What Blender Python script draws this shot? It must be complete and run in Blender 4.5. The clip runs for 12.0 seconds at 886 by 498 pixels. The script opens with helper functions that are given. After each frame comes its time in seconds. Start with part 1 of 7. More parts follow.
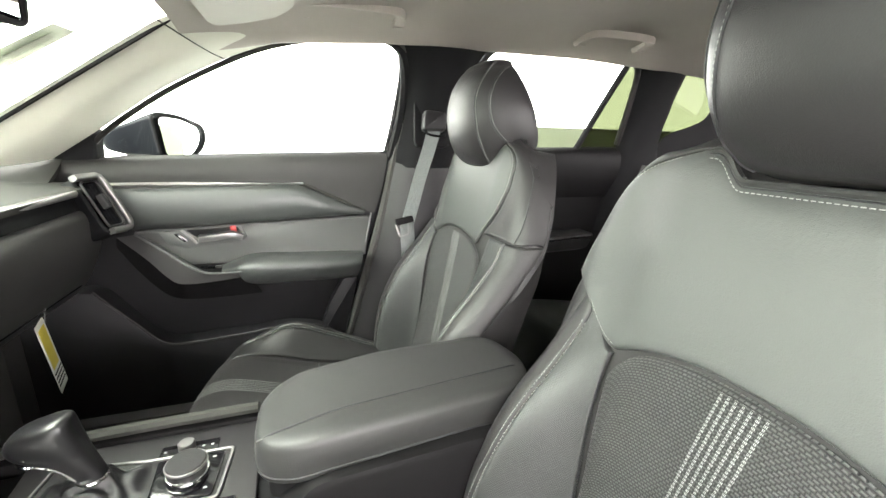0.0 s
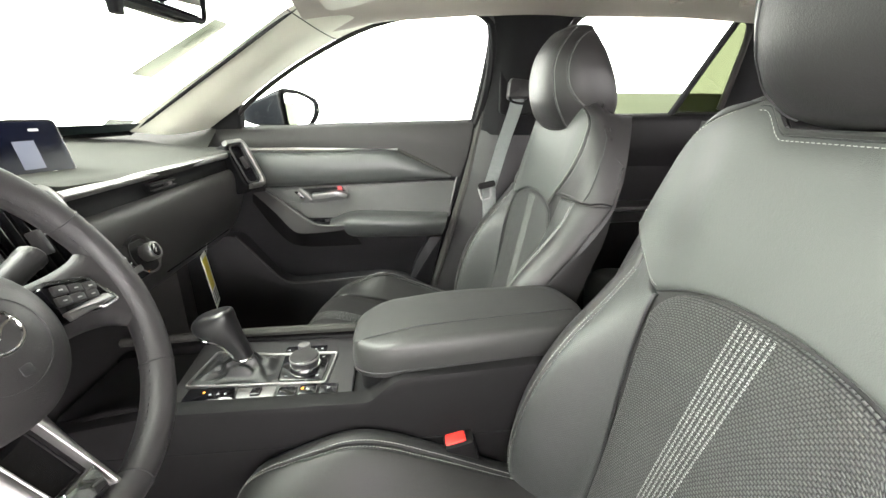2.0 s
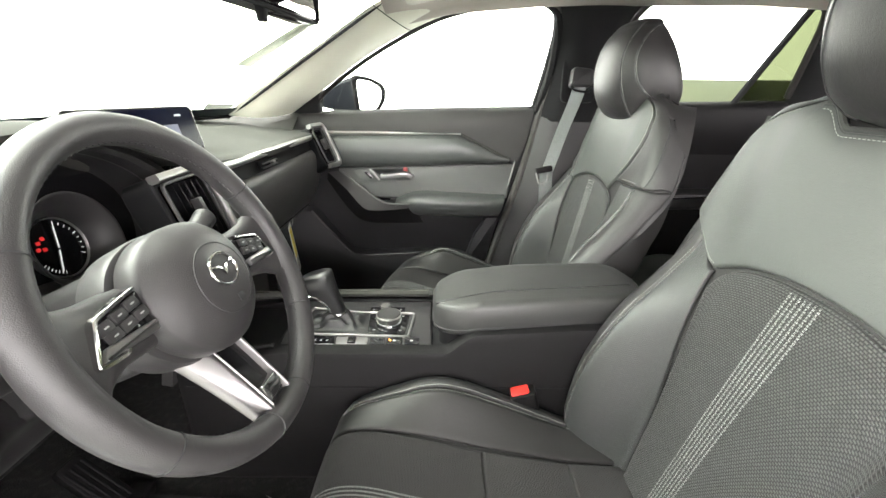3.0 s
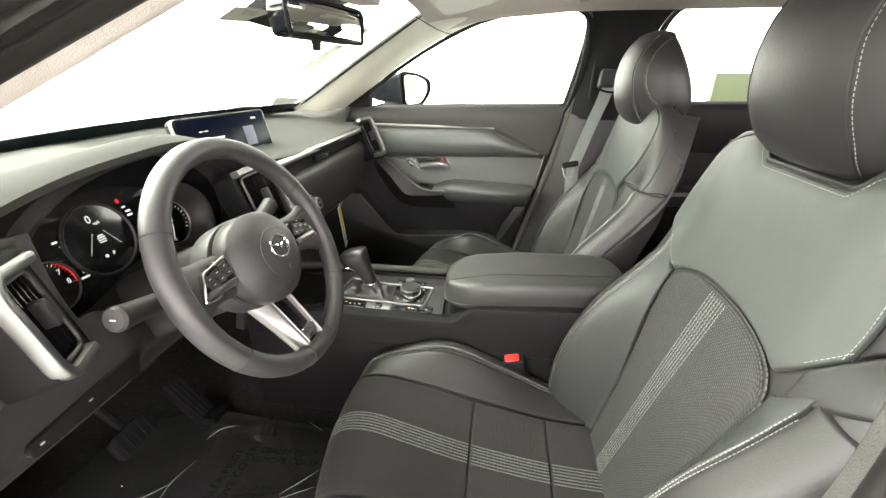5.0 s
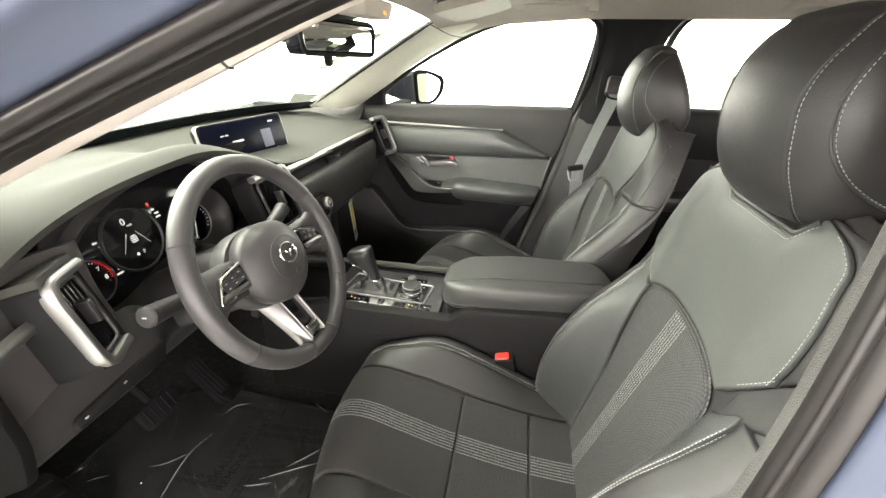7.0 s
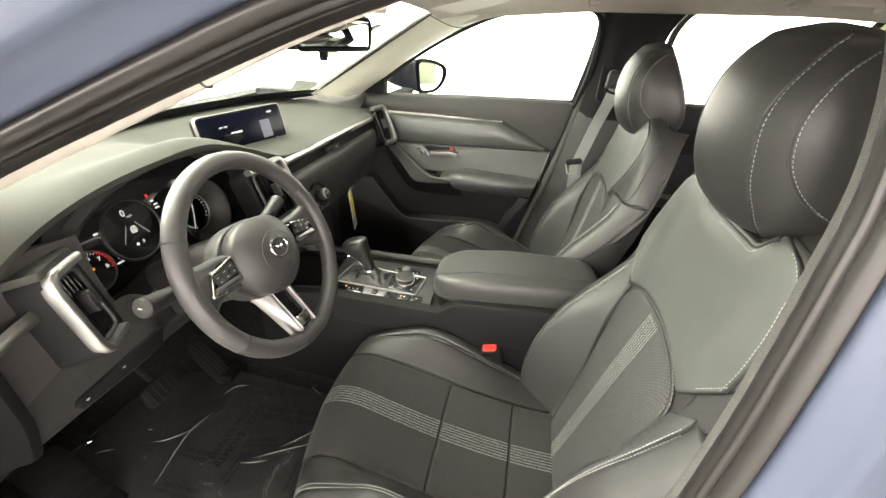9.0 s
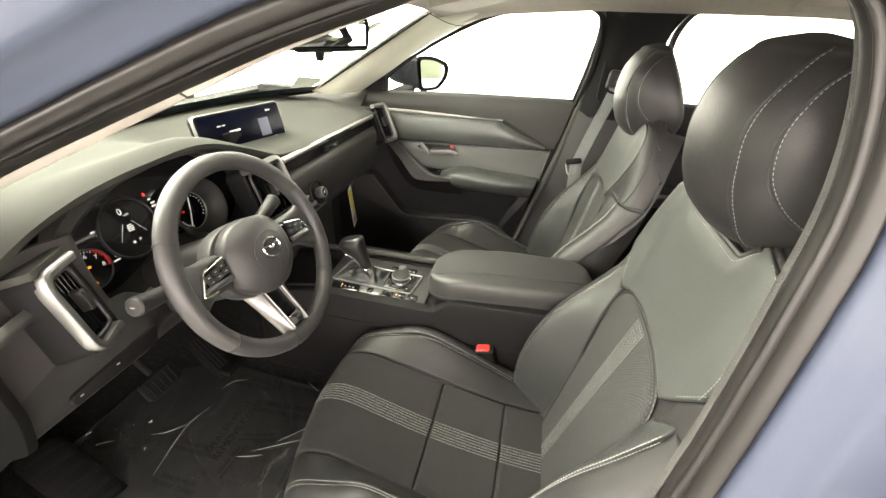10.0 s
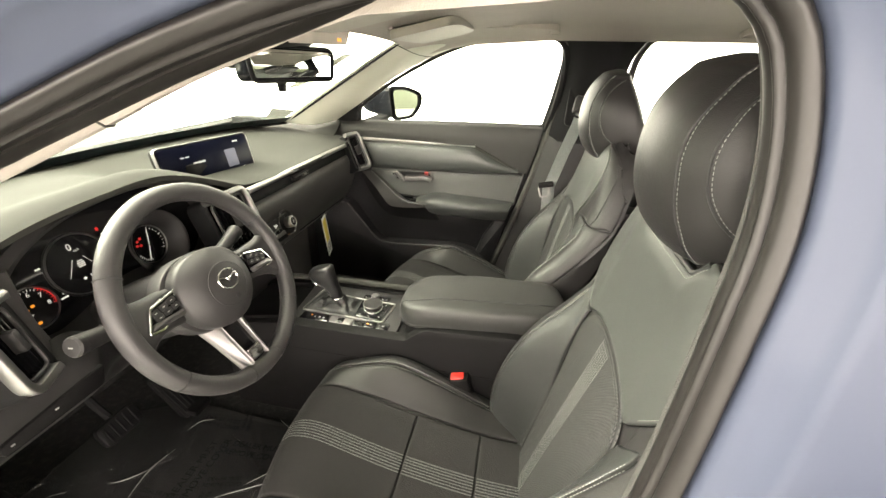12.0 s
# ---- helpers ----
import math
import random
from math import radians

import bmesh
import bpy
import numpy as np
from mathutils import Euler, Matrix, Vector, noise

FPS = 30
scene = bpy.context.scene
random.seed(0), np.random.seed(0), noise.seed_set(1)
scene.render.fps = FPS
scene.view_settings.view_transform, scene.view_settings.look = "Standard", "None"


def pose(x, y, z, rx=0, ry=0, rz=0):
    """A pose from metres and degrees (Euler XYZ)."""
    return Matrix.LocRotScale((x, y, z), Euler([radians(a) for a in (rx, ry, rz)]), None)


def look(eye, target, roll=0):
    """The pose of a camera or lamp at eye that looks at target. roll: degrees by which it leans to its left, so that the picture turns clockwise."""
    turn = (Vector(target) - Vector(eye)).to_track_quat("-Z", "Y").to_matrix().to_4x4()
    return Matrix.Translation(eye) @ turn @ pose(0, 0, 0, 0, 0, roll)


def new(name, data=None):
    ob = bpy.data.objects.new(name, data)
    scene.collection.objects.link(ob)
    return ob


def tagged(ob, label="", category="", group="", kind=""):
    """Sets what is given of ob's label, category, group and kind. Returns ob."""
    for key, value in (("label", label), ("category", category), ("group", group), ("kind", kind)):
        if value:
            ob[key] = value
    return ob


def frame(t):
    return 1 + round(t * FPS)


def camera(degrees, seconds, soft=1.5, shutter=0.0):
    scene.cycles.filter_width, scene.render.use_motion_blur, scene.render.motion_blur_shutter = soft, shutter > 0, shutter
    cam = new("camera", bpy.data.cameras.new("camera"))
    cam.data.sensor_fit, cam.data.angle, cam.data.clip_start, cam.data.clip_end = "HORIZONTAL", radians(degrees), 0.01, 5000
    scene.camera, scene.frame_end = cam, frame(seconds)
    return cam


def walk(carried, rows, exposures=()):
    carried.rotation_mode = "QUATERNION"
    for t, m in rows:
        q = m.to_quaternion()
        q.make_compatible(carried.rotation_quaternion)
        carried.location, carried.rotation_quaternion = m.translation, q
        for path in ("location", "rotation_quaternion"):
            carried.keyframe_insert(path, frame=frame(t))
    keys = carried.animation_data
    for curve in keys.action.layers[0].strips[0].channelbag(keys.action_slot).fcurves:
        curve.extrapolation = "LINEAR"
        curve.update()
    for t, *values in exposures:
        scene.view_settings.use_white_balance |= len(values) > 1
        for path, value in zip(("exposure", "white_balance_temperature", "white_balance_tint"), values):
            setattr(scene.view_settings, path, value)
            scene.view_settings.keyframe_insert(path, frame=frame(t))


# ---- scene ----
cam = camera(94.7, 12.0)
PATH = [
    (0, (-0.046, -0.547, 1.225), (0.584, 1.279, 0.707), 1.3),
    (0.5, (-0.034, -0.568, 1.223), (0.492, 1.283, 0.678), 0.7),
    (1, (-0.014, -0.59, 1.22), (0.393, 1.283, 0.65), 0.3),
    (1.5, (-0.013, -0.624, 1.218), (0.284, 1.259, 0.614), 0.1),
    (2, (-0.039, -0.658, 1.21), (0.158, 1.228, 0.572), 0.2),
    (2.5, (-0.082, -0.703, 1.213), (0.028, 1.177, 0.538), 0.5),
    (3, (-0.116, -0.752, 1.226), (-0.099, 1.116, 0.512), 0.6),
    (3.2, (-0.111, -0.766, 1.232), (-0.132, 1.099, 0.509), 0.7),
    (4.8, (-0.029, -0.881, 1.296), (-0.255, 0.937, 0.493), 0.8),
    (5, (-0.022, -0.888, 1.303), (-0.262, 0.922, 0.488), 0.8),
    (5.5, (-0.007, -0.905, 1.324), (-0.275, 0.896, 0.496), 0.9),
    (6, (0.003, -0.914, 1.344), (-0.284, 0.877, 0.502), 1.1),
    (6.5, (0.012, -0.917, 1.36), (-0.289, 0.861, 0.496), 1.5),
    (7, (0.024, -0.92, 1.372), (-0.288, 0.846, 0.486), 1.9),
    (9, (0.062, -0.922, 1.406), (-0.273, 0.802, 0.449), 2.8),
    (9.5, (0.072, -0.92, 1.414), (-0.272, 0.794, 0.444), 3.0),
    (10, (0.087, -0.914, 1.421), (-0.271, 0.792, 0.441), 3.1),
    (10.5, (0.094, -0.907, 1.425), (-0.278, 0.794, 0.441), 3.1),
    (11, (0.103, -0.902, 1.43), (-0.28, 0.801, 0.454), 2.9),
    (11.5, (0.113, -0.892, 1.427), (-0.256, 0.832, 0.483), 2.6),
    (12, (0.131, -0.894, 1.416), (-0.19, 0.882, 0.552), 2.1),
]
walk(cam, [(t, look(eye, target, roll)) for t, eye, target, roll in PATH], [(0, 2.18, 6500, 9), (2.5, 2.1, 6500, 9), (5, 1.96, 6700, 9), (9, 1.96, 7100, 10), (12, 1.87, 7500, 9)])

# ---- world, light and exposure ----
world = bpy.data.worlds.new("studio")
world.use_nodes = True
scene.world = world
bg = world.node_tree.nodes["Background"]
bg.inputs["Color"].default_value, bg.inputs["Strength"].default_value = (1.0, 0.97, 0.92, 1), 0.35


# ---- materials ----
def node_mat(name):
    m = bpy.data.materials.new(name)
    m.use_nodes = True
    return m, m.node_tree, m.node_tree.nodes, m.node_tree.links, m.node_tree.nodes["Principled BSDF"]


def surface(name, colour, rough=0.5, metal=0.0, grain=0.0, size=0.001, wear=0.12, blotch=6.0, spec=0.5, coat=0.0, wrinkle=0.0):
    """A surface with fine grain (bump, in metres of relief, cells of that size) and soft variation of tone and gloss."""
    m, tree, nodes, links, b = node_mat(name)
    at = nodes.new("ShaderNodeTexCoord")
    big = nodes.new("ShaderNodeTexNoise")
    big.inputs["Scale"].default_value, big.inputs["Detail"].default_value = blotch, 4
    links.new(at.outputs["Object"], big.inputs["Vector"])
    ramp = nodes.new("ShaderNodeMapRange")
    ramp.inputs["From Min"].default_value, ramp.inputs["From Max"].default_value = 0.3, 0.7
    ramp.inputs["To Min"].default_value, ramp.inputs["To Max"].default_value = 1 - wear, 1 + wear
    links.new(big.outputs["Fac"], ramp.inputs["Value"])
    mul = nodes.new("ShaderNodeVectorMath")
    mul.operation = "SCALE"
    mul.inputs[0].default_value = colour
    links.new(ramp.outputs["Result"], mul.inputs["Scale"])
    links.new(mul.outputs["Vector"], b.inputs["Base Color"])
    r2 = nodes.new("ShaderNodeMath")
    r2.operation = "MULTIPLY"
    r2.inputs[1].default_value = rough
    links.new(ramp.outputs["Result"], r2.inputs[0])
    links.new(r2.outputs[0], b.inputs["Roughness"])
    b.inputs["Metallic"].default_value, b.inputs["Specular IOR Level"].default_value = metal, spec
    b.inputs["Coat Weight"].default_value = coat
    if grain:
        vor = nodes.new("ShaderNodeTexVoronoi")
        vor.inputs["Scale"].default_value = 1 / size
        fine = nodes.new("ShaderNodeTexNoise")
        fine.inputs["Scale"].default_value, fine.inputs["Detail"].default_value = 0.35 / size, 3
        add = nodes.new("ShaderNodeMath")
        add.operation = "ADD"
        links.new(at.outputs["Object"], vor.inputs["Vector"])
        links.new(at.outputs["Object"], fine.inputs["Vector"])
        links.new(vor.outputs["Distance"], add.inputs[0])
        links.new(fine.outputs["Fac"], add.inputs[1])
        bump = nodes.new("ShaderNodeBump")
        bump.inputs["Strength"].default_value, bump.inputs["Distance"].default_value = 0.6, grain
        links.new(add.outputs[0], bump.inputs["Height"])
        if wrinkle:
            soft = nodes.new("ShaderNodeTexNoise")
            soft.inputs["Scale"].default_value, soft.inputs["Detail"].default_value, soft.inputs["Distortion"].default_value = 130.0, 3, 1.2
            links.new(at.outputs["Object"], soft.inputs["Vector"])
            under = nodes.new("ShaderNodeBump")
            under.inputs["Strength"].default_value, under.inputs["Distance"].default_value = 0.6, wrinkle
            links.new(soft.outputs["Fac"], under.inputs["Height"])
            links.new(under.outputs["Normal"], bump.inputs["Normal"])
        links.new(bump.outputs["Normal"], b.inputs["Normal"])
    return m


def woven(name, thread, gap, wide, high, rough=0.75, joint=0.26, deep=0.0012):
    """Woven cloth: short threads laid like bricks, in metres along the panel's own directions."""
    m, tree, nodes, links, b = node_mat(name)
    at = nodes.new("ShaderNodeTexCoord")
    br = nodes.new("ShaderNodeTexBrick")
    br.inputs["Color1"].default_value, br.inputs["Color2"].default_value = (*thread, 1), (*[c * 0.75 for c in thread], 1)
    br.inputs["Mortar"].default_value = (*gap, 1)
    br.inputs["Scale"].default_value = 1.0
    br.inputs["Brick Width"].default_value, br.inputs["Row Height"].default_value = wide, high
    br.inputs["Mortar Size"].default_value, br.inputs["Mortar Smooth"].default_value = high * joint, 1.0
    links.new(at.outputs["UV"], br.inputs["Vector"])
    links.new(br.outputs["Color"], b.inputs["Base Color"])
    bump = nodes.new("ShaderNodeBump")
    bump.invert = True
    bump.inputs["Strength"].default_value, bump.inputs["Distance"].default_value = 1.0, deep
    links.new(br.outputs["Fac"], bump.inputs["Height"])
    links.new(bump.outputs["Normal"], b.inputs["Normal"])
    b.inputs["Roughness"].default_value, b.inputs["Sheen Weight"].default_value = rough, 0.0
    return m


def glowing(name, colour, strength, base=1.0):
    m, tree, nodes, links, b = node_mat(name)
    b.inputs["Base Color"].default_value = (*[c * base for c in colour], 1)
    b.inputs["Emission Color"].default_value, b.inputs["Emission Strength"].default_value = (*colour, 1), strength
    b.inputs["Roughness"].default_value = 0.6
    return m


def glass(name, tint, skin=0.04):
    """A thin pane: mostly clear, with a glossy skin."""
    m, tree, nodes, links, b = node_mat(name)
    clear, gloss, mix = (nodes.new("ShaderNode" + n) for n in ("BsdfTransparent", "BsdfGlossy", "MixShader"))
    clear.inputs["Color"].default_value = (*tint, 1)
    gloss.inputs["Roughness"].default_value = 0.0
    mix.inputs["Fac"].default_value = skin
    links.new(clear.outputs[0], mix.inputs[1])
    links.new(gloss.outputs[0], mix.inputs[2])
    links.new(mix.outputs[0], nodes["Material Output"].inputs["Surface"])
    return m


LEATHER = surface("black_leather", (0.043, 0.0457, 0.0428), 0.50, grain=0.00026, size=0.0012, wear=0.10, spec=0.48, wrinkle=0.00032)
PERFORATED = woven("perforated_black_leather", (0.034, 0.036, 0.034), (0.013, 0.0138, 0.0136), 0.0030, 0.0022, 0.38, 0.3, 0.0002)
LEATHER_FINE = surface("fine_black_leather", (0.036, 0.039, 0.0365), 0.42, grain=0.00018, size=0.0016, wear=0.10, spec=0.55)
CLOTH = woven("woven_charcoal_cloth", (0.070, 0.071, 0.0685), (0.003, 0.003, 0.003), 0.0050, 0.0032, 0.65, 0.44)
# Same cloth in a finer weave, its colour darkened for the cushion's shade.
CLOTH_SHADE = woven("fine_charcoal_cloth_in_shade", (0.024, 0.0215, 0.0208), (0.004, 0.004, 0.004), 0.0045, 0.0028, 0.7, 0.30)
STRIPE = woven("woven_grey_stripe", (0.40, 0.41, 0.39), (0.025, 0.025, 0.025), 0.0030, 0.0036, 0.75, 0.36)
DASH_END = surface("brown_grey_dash_trim", (0.034, 0.0305, 0.031), 0.5, grain=0.00025, size=0.0013, wear=0.08)
KEY_MARK = surface("dull_white_print", (0.30, 0.30, 0.29), 0.6)
ARMREST = surface("armrest_leather", (0.022, 0.0223, 0.0212), 0.47, grain=0.00022, size=0.0011, wear=0.08, spec=0.45)
# Seat leather again, with the cushion's shade put into its colour.
CUSHION_SHADE = surface("cushion_leather_in_shade", (0.015, 0.0147, 0.0143), 0.5, grain=0.00024, size=0.0012, wear=0.1, spec=0.32, wrinkle=0.0003)
THREAD = surface("white_thread", (0.27, 0.28, 0.26), 0.7, wear=0.1)
SEAM = surface("seam_shadow_piping", (0.015, 0.015, 0.016), 0.55, grain=0.0002, size=0.001)
DOOR_GREY = surface("dark_grey_door_trim", (0.075, 0.0775, 0.073), 0.5, grain=0.0003, size=0.0013, wear=0.08)
GRIP = surface("dark_grey_grip_plastic", (0.024, 0.0235, 0.0225), 0.4, grain=0.0002, size=0.0012, wear=0.1, spec=0.4)
# Seat leather darkened to stand for shade on headrests and seat sides.
LEATHER_SHADE = surface("black_leather_in_shade", (0.0195, 0.0186, 0.0186), 0.45, grain=0.00024, size=0.0012, wear=0.1, spec=0.32, wrinkle=0.0003)
POCKET = surface("charcoal_hard_plastic", (0.010, 0.0098, 0.0108), 0.5, grain=0.00025, size=0.0014, wear=0.12, spec=0.3)
DOOR_TOP = surface("black_door_skin", (0.024, 0.0235, 0.022), 0.55, grain=0.0002, size=0.0012, wear=0.08, spec=0.35)
SOFT_DASH = surface("soft_black_dash_skin", (0.034, 0.0343, 0.031), 0.85, grain=0.0002, size=0.0012, wear=0.07, spec=0.12)
DASH_ROLL = surface("grained_lower_dash", (0.040, 0.0395, 0.0375), 0.48, grain=0.0002, size=0.0012, wear=0.08, spec=0.4)
SILL_GREY = surface("dark_grey_sill_plastic", (0.045, 0.043, 0.042), 0.55, grain=0.0003, size=0.0014, wear=0.12, spec=0.3)
PLASTIC = surface("dark_grained_plastic", (0.018, 0.0172, 0.0176), 0.46, grain=0.00025, size=0.0013, wear=0.1, spec=0.35)
PLASTIC_LOW = surface("black_hard_plastic", (0.006, 0.0057, 0.006), 0.55, grain=0.00025, size=0.0014, wear=0.12, spec=0.10)
BLACK = surface("matte_black", (0.005, 0.005, 0.0055), 0.75, wear=0.1, spec=0.15)
PIANO = surface("gloss_black", (0.006, 0.006, 0.007), 0.08, wear=0.05)
SATIN = surface("satin_silver", (0.27, 0.265, 0.26), 0.42, metal=1.0, wear=0.06)
BRIGHT_SATIN = surface("bright_satin_strip", (0.5, 0.49, 0.475), 0.38, metal=1.0, wear=0.05)
CHROME = surface("chrome", (0.75, 0.75, 0.74), 0.1, metal=1.0, wear=0.05)
WHEEL_LEATHER = surface("wheel_leather", (0.026, 0.0247, 0.0252), 0.46, grain=0.0002, size=0.0009, wear=0.08, spec=0.42)
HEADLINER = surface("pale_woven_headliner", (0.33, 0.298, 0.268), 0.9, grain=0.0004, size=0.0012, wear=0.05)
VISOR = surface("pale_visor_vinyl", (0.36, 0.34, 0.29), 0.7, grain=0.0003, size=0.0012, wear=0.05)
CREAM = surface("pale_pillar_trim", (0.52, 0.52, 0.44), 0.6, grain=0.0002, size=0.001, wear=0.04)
FELT = surface("grey_felt_trim", (0.042, 0.041, 0.038), 0.95, grain=0.0008, size=0.002, wear=0.12, blotch=300)
RUBBER = surface("black_seal_rubber", (0.011, 0.0098, 0.0092), 0.42, wear=0.12, spec=0.3)
PAINT = surface("slate_blue_paint", (0.036, 0.043, 0.064), 0.48, metal=0.1, wear=0.04, spec=0.22, coat=0.04)
CARPET = surface("black_carpet", (0.013, 0.0127, 0.0127), 0.95, grain=0.002, size=0.003, wear=0.3, blotch=60)
MAT_BLACK = surface("black_carpet_mat", (0.026, 0.025, 0.0255), 0.9, grain=0.0012, size=0.003, wear=0.25, blotch=9)
RED = surface("red_plastic", (0.62, 0.025, 0.02), 0.35, wear=0.05)
DULL_RED = surface("dull_red_marker", (0.28, 0.03, 0.03), 0.5, wear=0.05)
BELT = woven("grey_belt_webbing", (0.30, 0.32, 0.31), (0.14, 0.15, 0.15), 0.004, 0.0016)
PAPER = surface("white_paper", (0.8, 0.8, 0.76), 0.7, wear=0.03)
YELLOW = surface("yellow_print", (0.75, 0.6, 0.08), 0.7, wear=0.06)
INK = surface("dark_print", (0.03, 0.03, 0.03), 0.7)
MAT_PRINT = surface("black_mat_print", (0.005, 0.005, 0.005), 0.9)
FILM = surface("translucent_sticker", (0.40, 0.40, 0.325), 0.5, wear=0.06)
SATIN_DARK = surface("dark_satin_metal", (0.20, 0.193, 0.192), 0.42, metal=0.9, wear=0.06)
WHITE_ICON = glowing("white_symbol", (0.5, 0.51, 0.5), 0.28)
RED_ICON = glowing("red_lamp", (0.6, 0.02, 0.02), 0.16)
AMBER_ICON = glowing("amber_lamp", (0.8, 0.28, 0.03), 0.3)
SCREEN = surface("dark_glass_screen", (0.004, 0.005, 0.012), 0.22, wear=0.05, spec=0.05)
MIRROR = surface("mirror_glass", (0.9, 0.92, 0.9), 0.015, metal=1.0, wear=0.0)
CLEAR = glass("side_glass", (0.97, 0.99, 0.96), 0.012)
TINTED = glass("green_tinted_glass", (0.205, 0.222, 0.160))
SHIELD = glass("windshield_glass", (0.90, 0.93, 0.885))


# ---- geometry helpers ----
def cr(points, n, closed=False):
    """n points on a smooth curve through the given ones."""
    p = np.array(points, float)
    if closed:
        p = np.vstack([p, p[:1]])
    d = np.r_[0, np.cumsum(np.linalg.norm(np.diff(p, axis=0), axis=1))]
    q = np.vstack([p[-2], p, p[1]]) if closed else np.vstack([2 * p[0] - p[1], p, 2 * p[-1] - p[-2]])
    m = (q[2:] - q[:-2]) / 1.0
    h = np.diff(d)
    hl = np.r_[h[-1] if closed else h[0], h]
    hr = np.r_[h, h[0] if closed else h[-1]]
    m = m / (hl + hr)[:, None]
    s = np.linspace(0, d[-1], n + 1)[:-1] if closed else np.linspace(0, d[-1], n)
    k = np.clip(np.searchsorted(d, s, "right") - 1, 0, len(h) - 1)
    u = ((s - d[k]) / h[k])[:, None]
    hk = h[k][:, None]
    return (2 * u**3 - 3 * u**2 + 1) * p[k] + (u**3 - 2 * u**2 + u) * hk * m[k] + (3 * u**2 - 2 * u**3) * p[k + 1] + (u**3 - u**2) * hk * m[k + 1]


def curve1(xs, ys):
    """A smooth function through a few values."""
    g = np.linspace(xs[0], xs[-1], 120)
    m = np.gradient(np.array(ys, float), np.array(xs, float))
    k = np.clip(np.searchsorted(xs, g, "right") - 1, 0, len(xs) - 2)
    x0, x1 = np.array(xs)[k], np.array(xs)[k + 1]
    y = np.array(ys, float)
    h = x1 - x0
    u = (g - x0) / h
    v = (2 * u**3 - 3 * u**2 + 1) * y[k] + (u**3 - 2 * u**2 + u) * h * m[k] + (3 * u**2 - 2 * u**3) * y[k + 1] + (u**3 - u**2) * h * m[k + 1]
    return lambda t: np.interp(t, g, v)


def sstep(a, b, x):
    u = np.clip((x - a) / (b - a), 0, 1)
    return u * u * (3 - 2 * u)


def grid(P, cu=False, cv=False, uv=None):
    """A net of quads over points P[i][j]."""
    P = np.asarray(P, float)
    nu, nv = P.shape[:2]
    i, j = np.meshgrid(np.arange(nu if cu else nu - 1), np.arange(nv if cv else nv - 1), indexing="ij")
    a, b = i * nv + j, ((i + 1) % nu) * nv + j
    c, d = ((i + 1) % nu) * nv + (j + 1) % nv, i * nv + (j + 1) % nv
    F = np.stack([a, b, c, d], -1).reshape(-1, 4).tolist()
    return P.reshape(-1, 3), F, None if uv is None else np.asarray(uv, float).reshape(-1, 2)


def loft(rings, cap=True):
    """A body through closed rings."""
    R = np.asarray(rings, float)
    V, F, _ = grid(R, cv=True)
    n, k = R.shape[:2]
    if cap:
        F = F + [list(range(k))[::-1], list(range((n - 1) * k, n * k))]
    return V, F, None


def join(*geos):
    V, F, n = [], [], 0
    for g in geos:
        V.append(np.asarray(g[0], float))
        F += [[k + n for k in f] for f in g[1]]
        n += len(g[0])
    return np.vstack(V), F, None


def moved(geo, m):
    M = np.array(m)
    return np.asarray(geo[0]) @ M[:3, :3].T + M[:3, 3], geo[1], geo[2]


def normals(P):
    n = np.cross(np.gradient(P, axis=0), np.gradient(P, axis=1))
    return n / np.maximum(np.linalg.norm(n, axis=2, keepdims=True), 1e-12)


def facing(P, ref):
    n = normals(P)
    return n if (n * np.array(ref)).sum() > 0 else -n


def slabbed(P, thick, ref, uv=None):
    """A curved plate: the net P as its face, thick metres deep away from ref's side."""
    P = np.asarray(P, float)
    Q = P - facing(P, ref) * thick
    nu, nv = P.shape[:2]
    V, F, _ = grid(P)
    W, G, _ = grid(Q)
    n = len(V)
    F = F + [[k + n for k in f[::-1]] for f in G]
    edge = [i * nv for i in range(nu)] + [(nu - 1) * nv + j for j in range(1, nv)] + [i * nv + nv - 1 for i in range(nu - 2, -1, -1)] + [j for j in range(nv - 2, 0, -1)]
    F += [[a, a + n, b + n, b] for a, b in zip(edge, edge[1:] + edge[:1])]
    U = None if uv is None else np.vstack([np.asarray(uv, float).reshape(-1, 2)] * 2)
    return np.vstack([V, W]), F, U


def steps(length, n, roll):
    d = min(roll / length, 0.2)
    return np.r_[0, d * 0.25, d * 0.6, np.linspace(d, 1 - d, n), 1 - d * 0.6, 1 - d * 0.25, 1]


def panel(S, la, lb, na, nb, ref, lift=0.004, roll=0.006, thick=0.006):
    """A padded cover panel on the surface S(a, b), its edges rolled down into the seams."""
    A, Bv = steps(la, na, roll), steps(lb, nb, roll)
    P = np.array([[S(a, b) for b in Bv] for a in A])
    fall = lambda t, l: np.sqrt(np.clip(1 - (1 - np.clip(np.minimum(t, 1 - t) * l / roll, 0, 1)) ** 2, 0, 1))
    h = np.minimum(fall(A, la)[:, None], fall(Bv, lb)[None, :])
    P = P + facing(P, ref) * (lift * h - 0.002 * (1 - h))[..., None]
    uv = np.stack(np.meshgrid(A * la, Bv * lb, indexing="ij")[::-1], -1)
    return slabbed(P, thick, ref, uv)


def sheet(ctrl, nu, nv, thick, ref):
    """A smooth plate through a small net of points."""
    C = np.asarray(ctrl, float)
    a = np.array([cr(C[i], nv) for i in range(C.shape[0])])
    P = np.array([cr(a[:, j], nu) for j in range(nv)]).transpose(1, 0, 2)
    return slabbed(P, thick, ref)


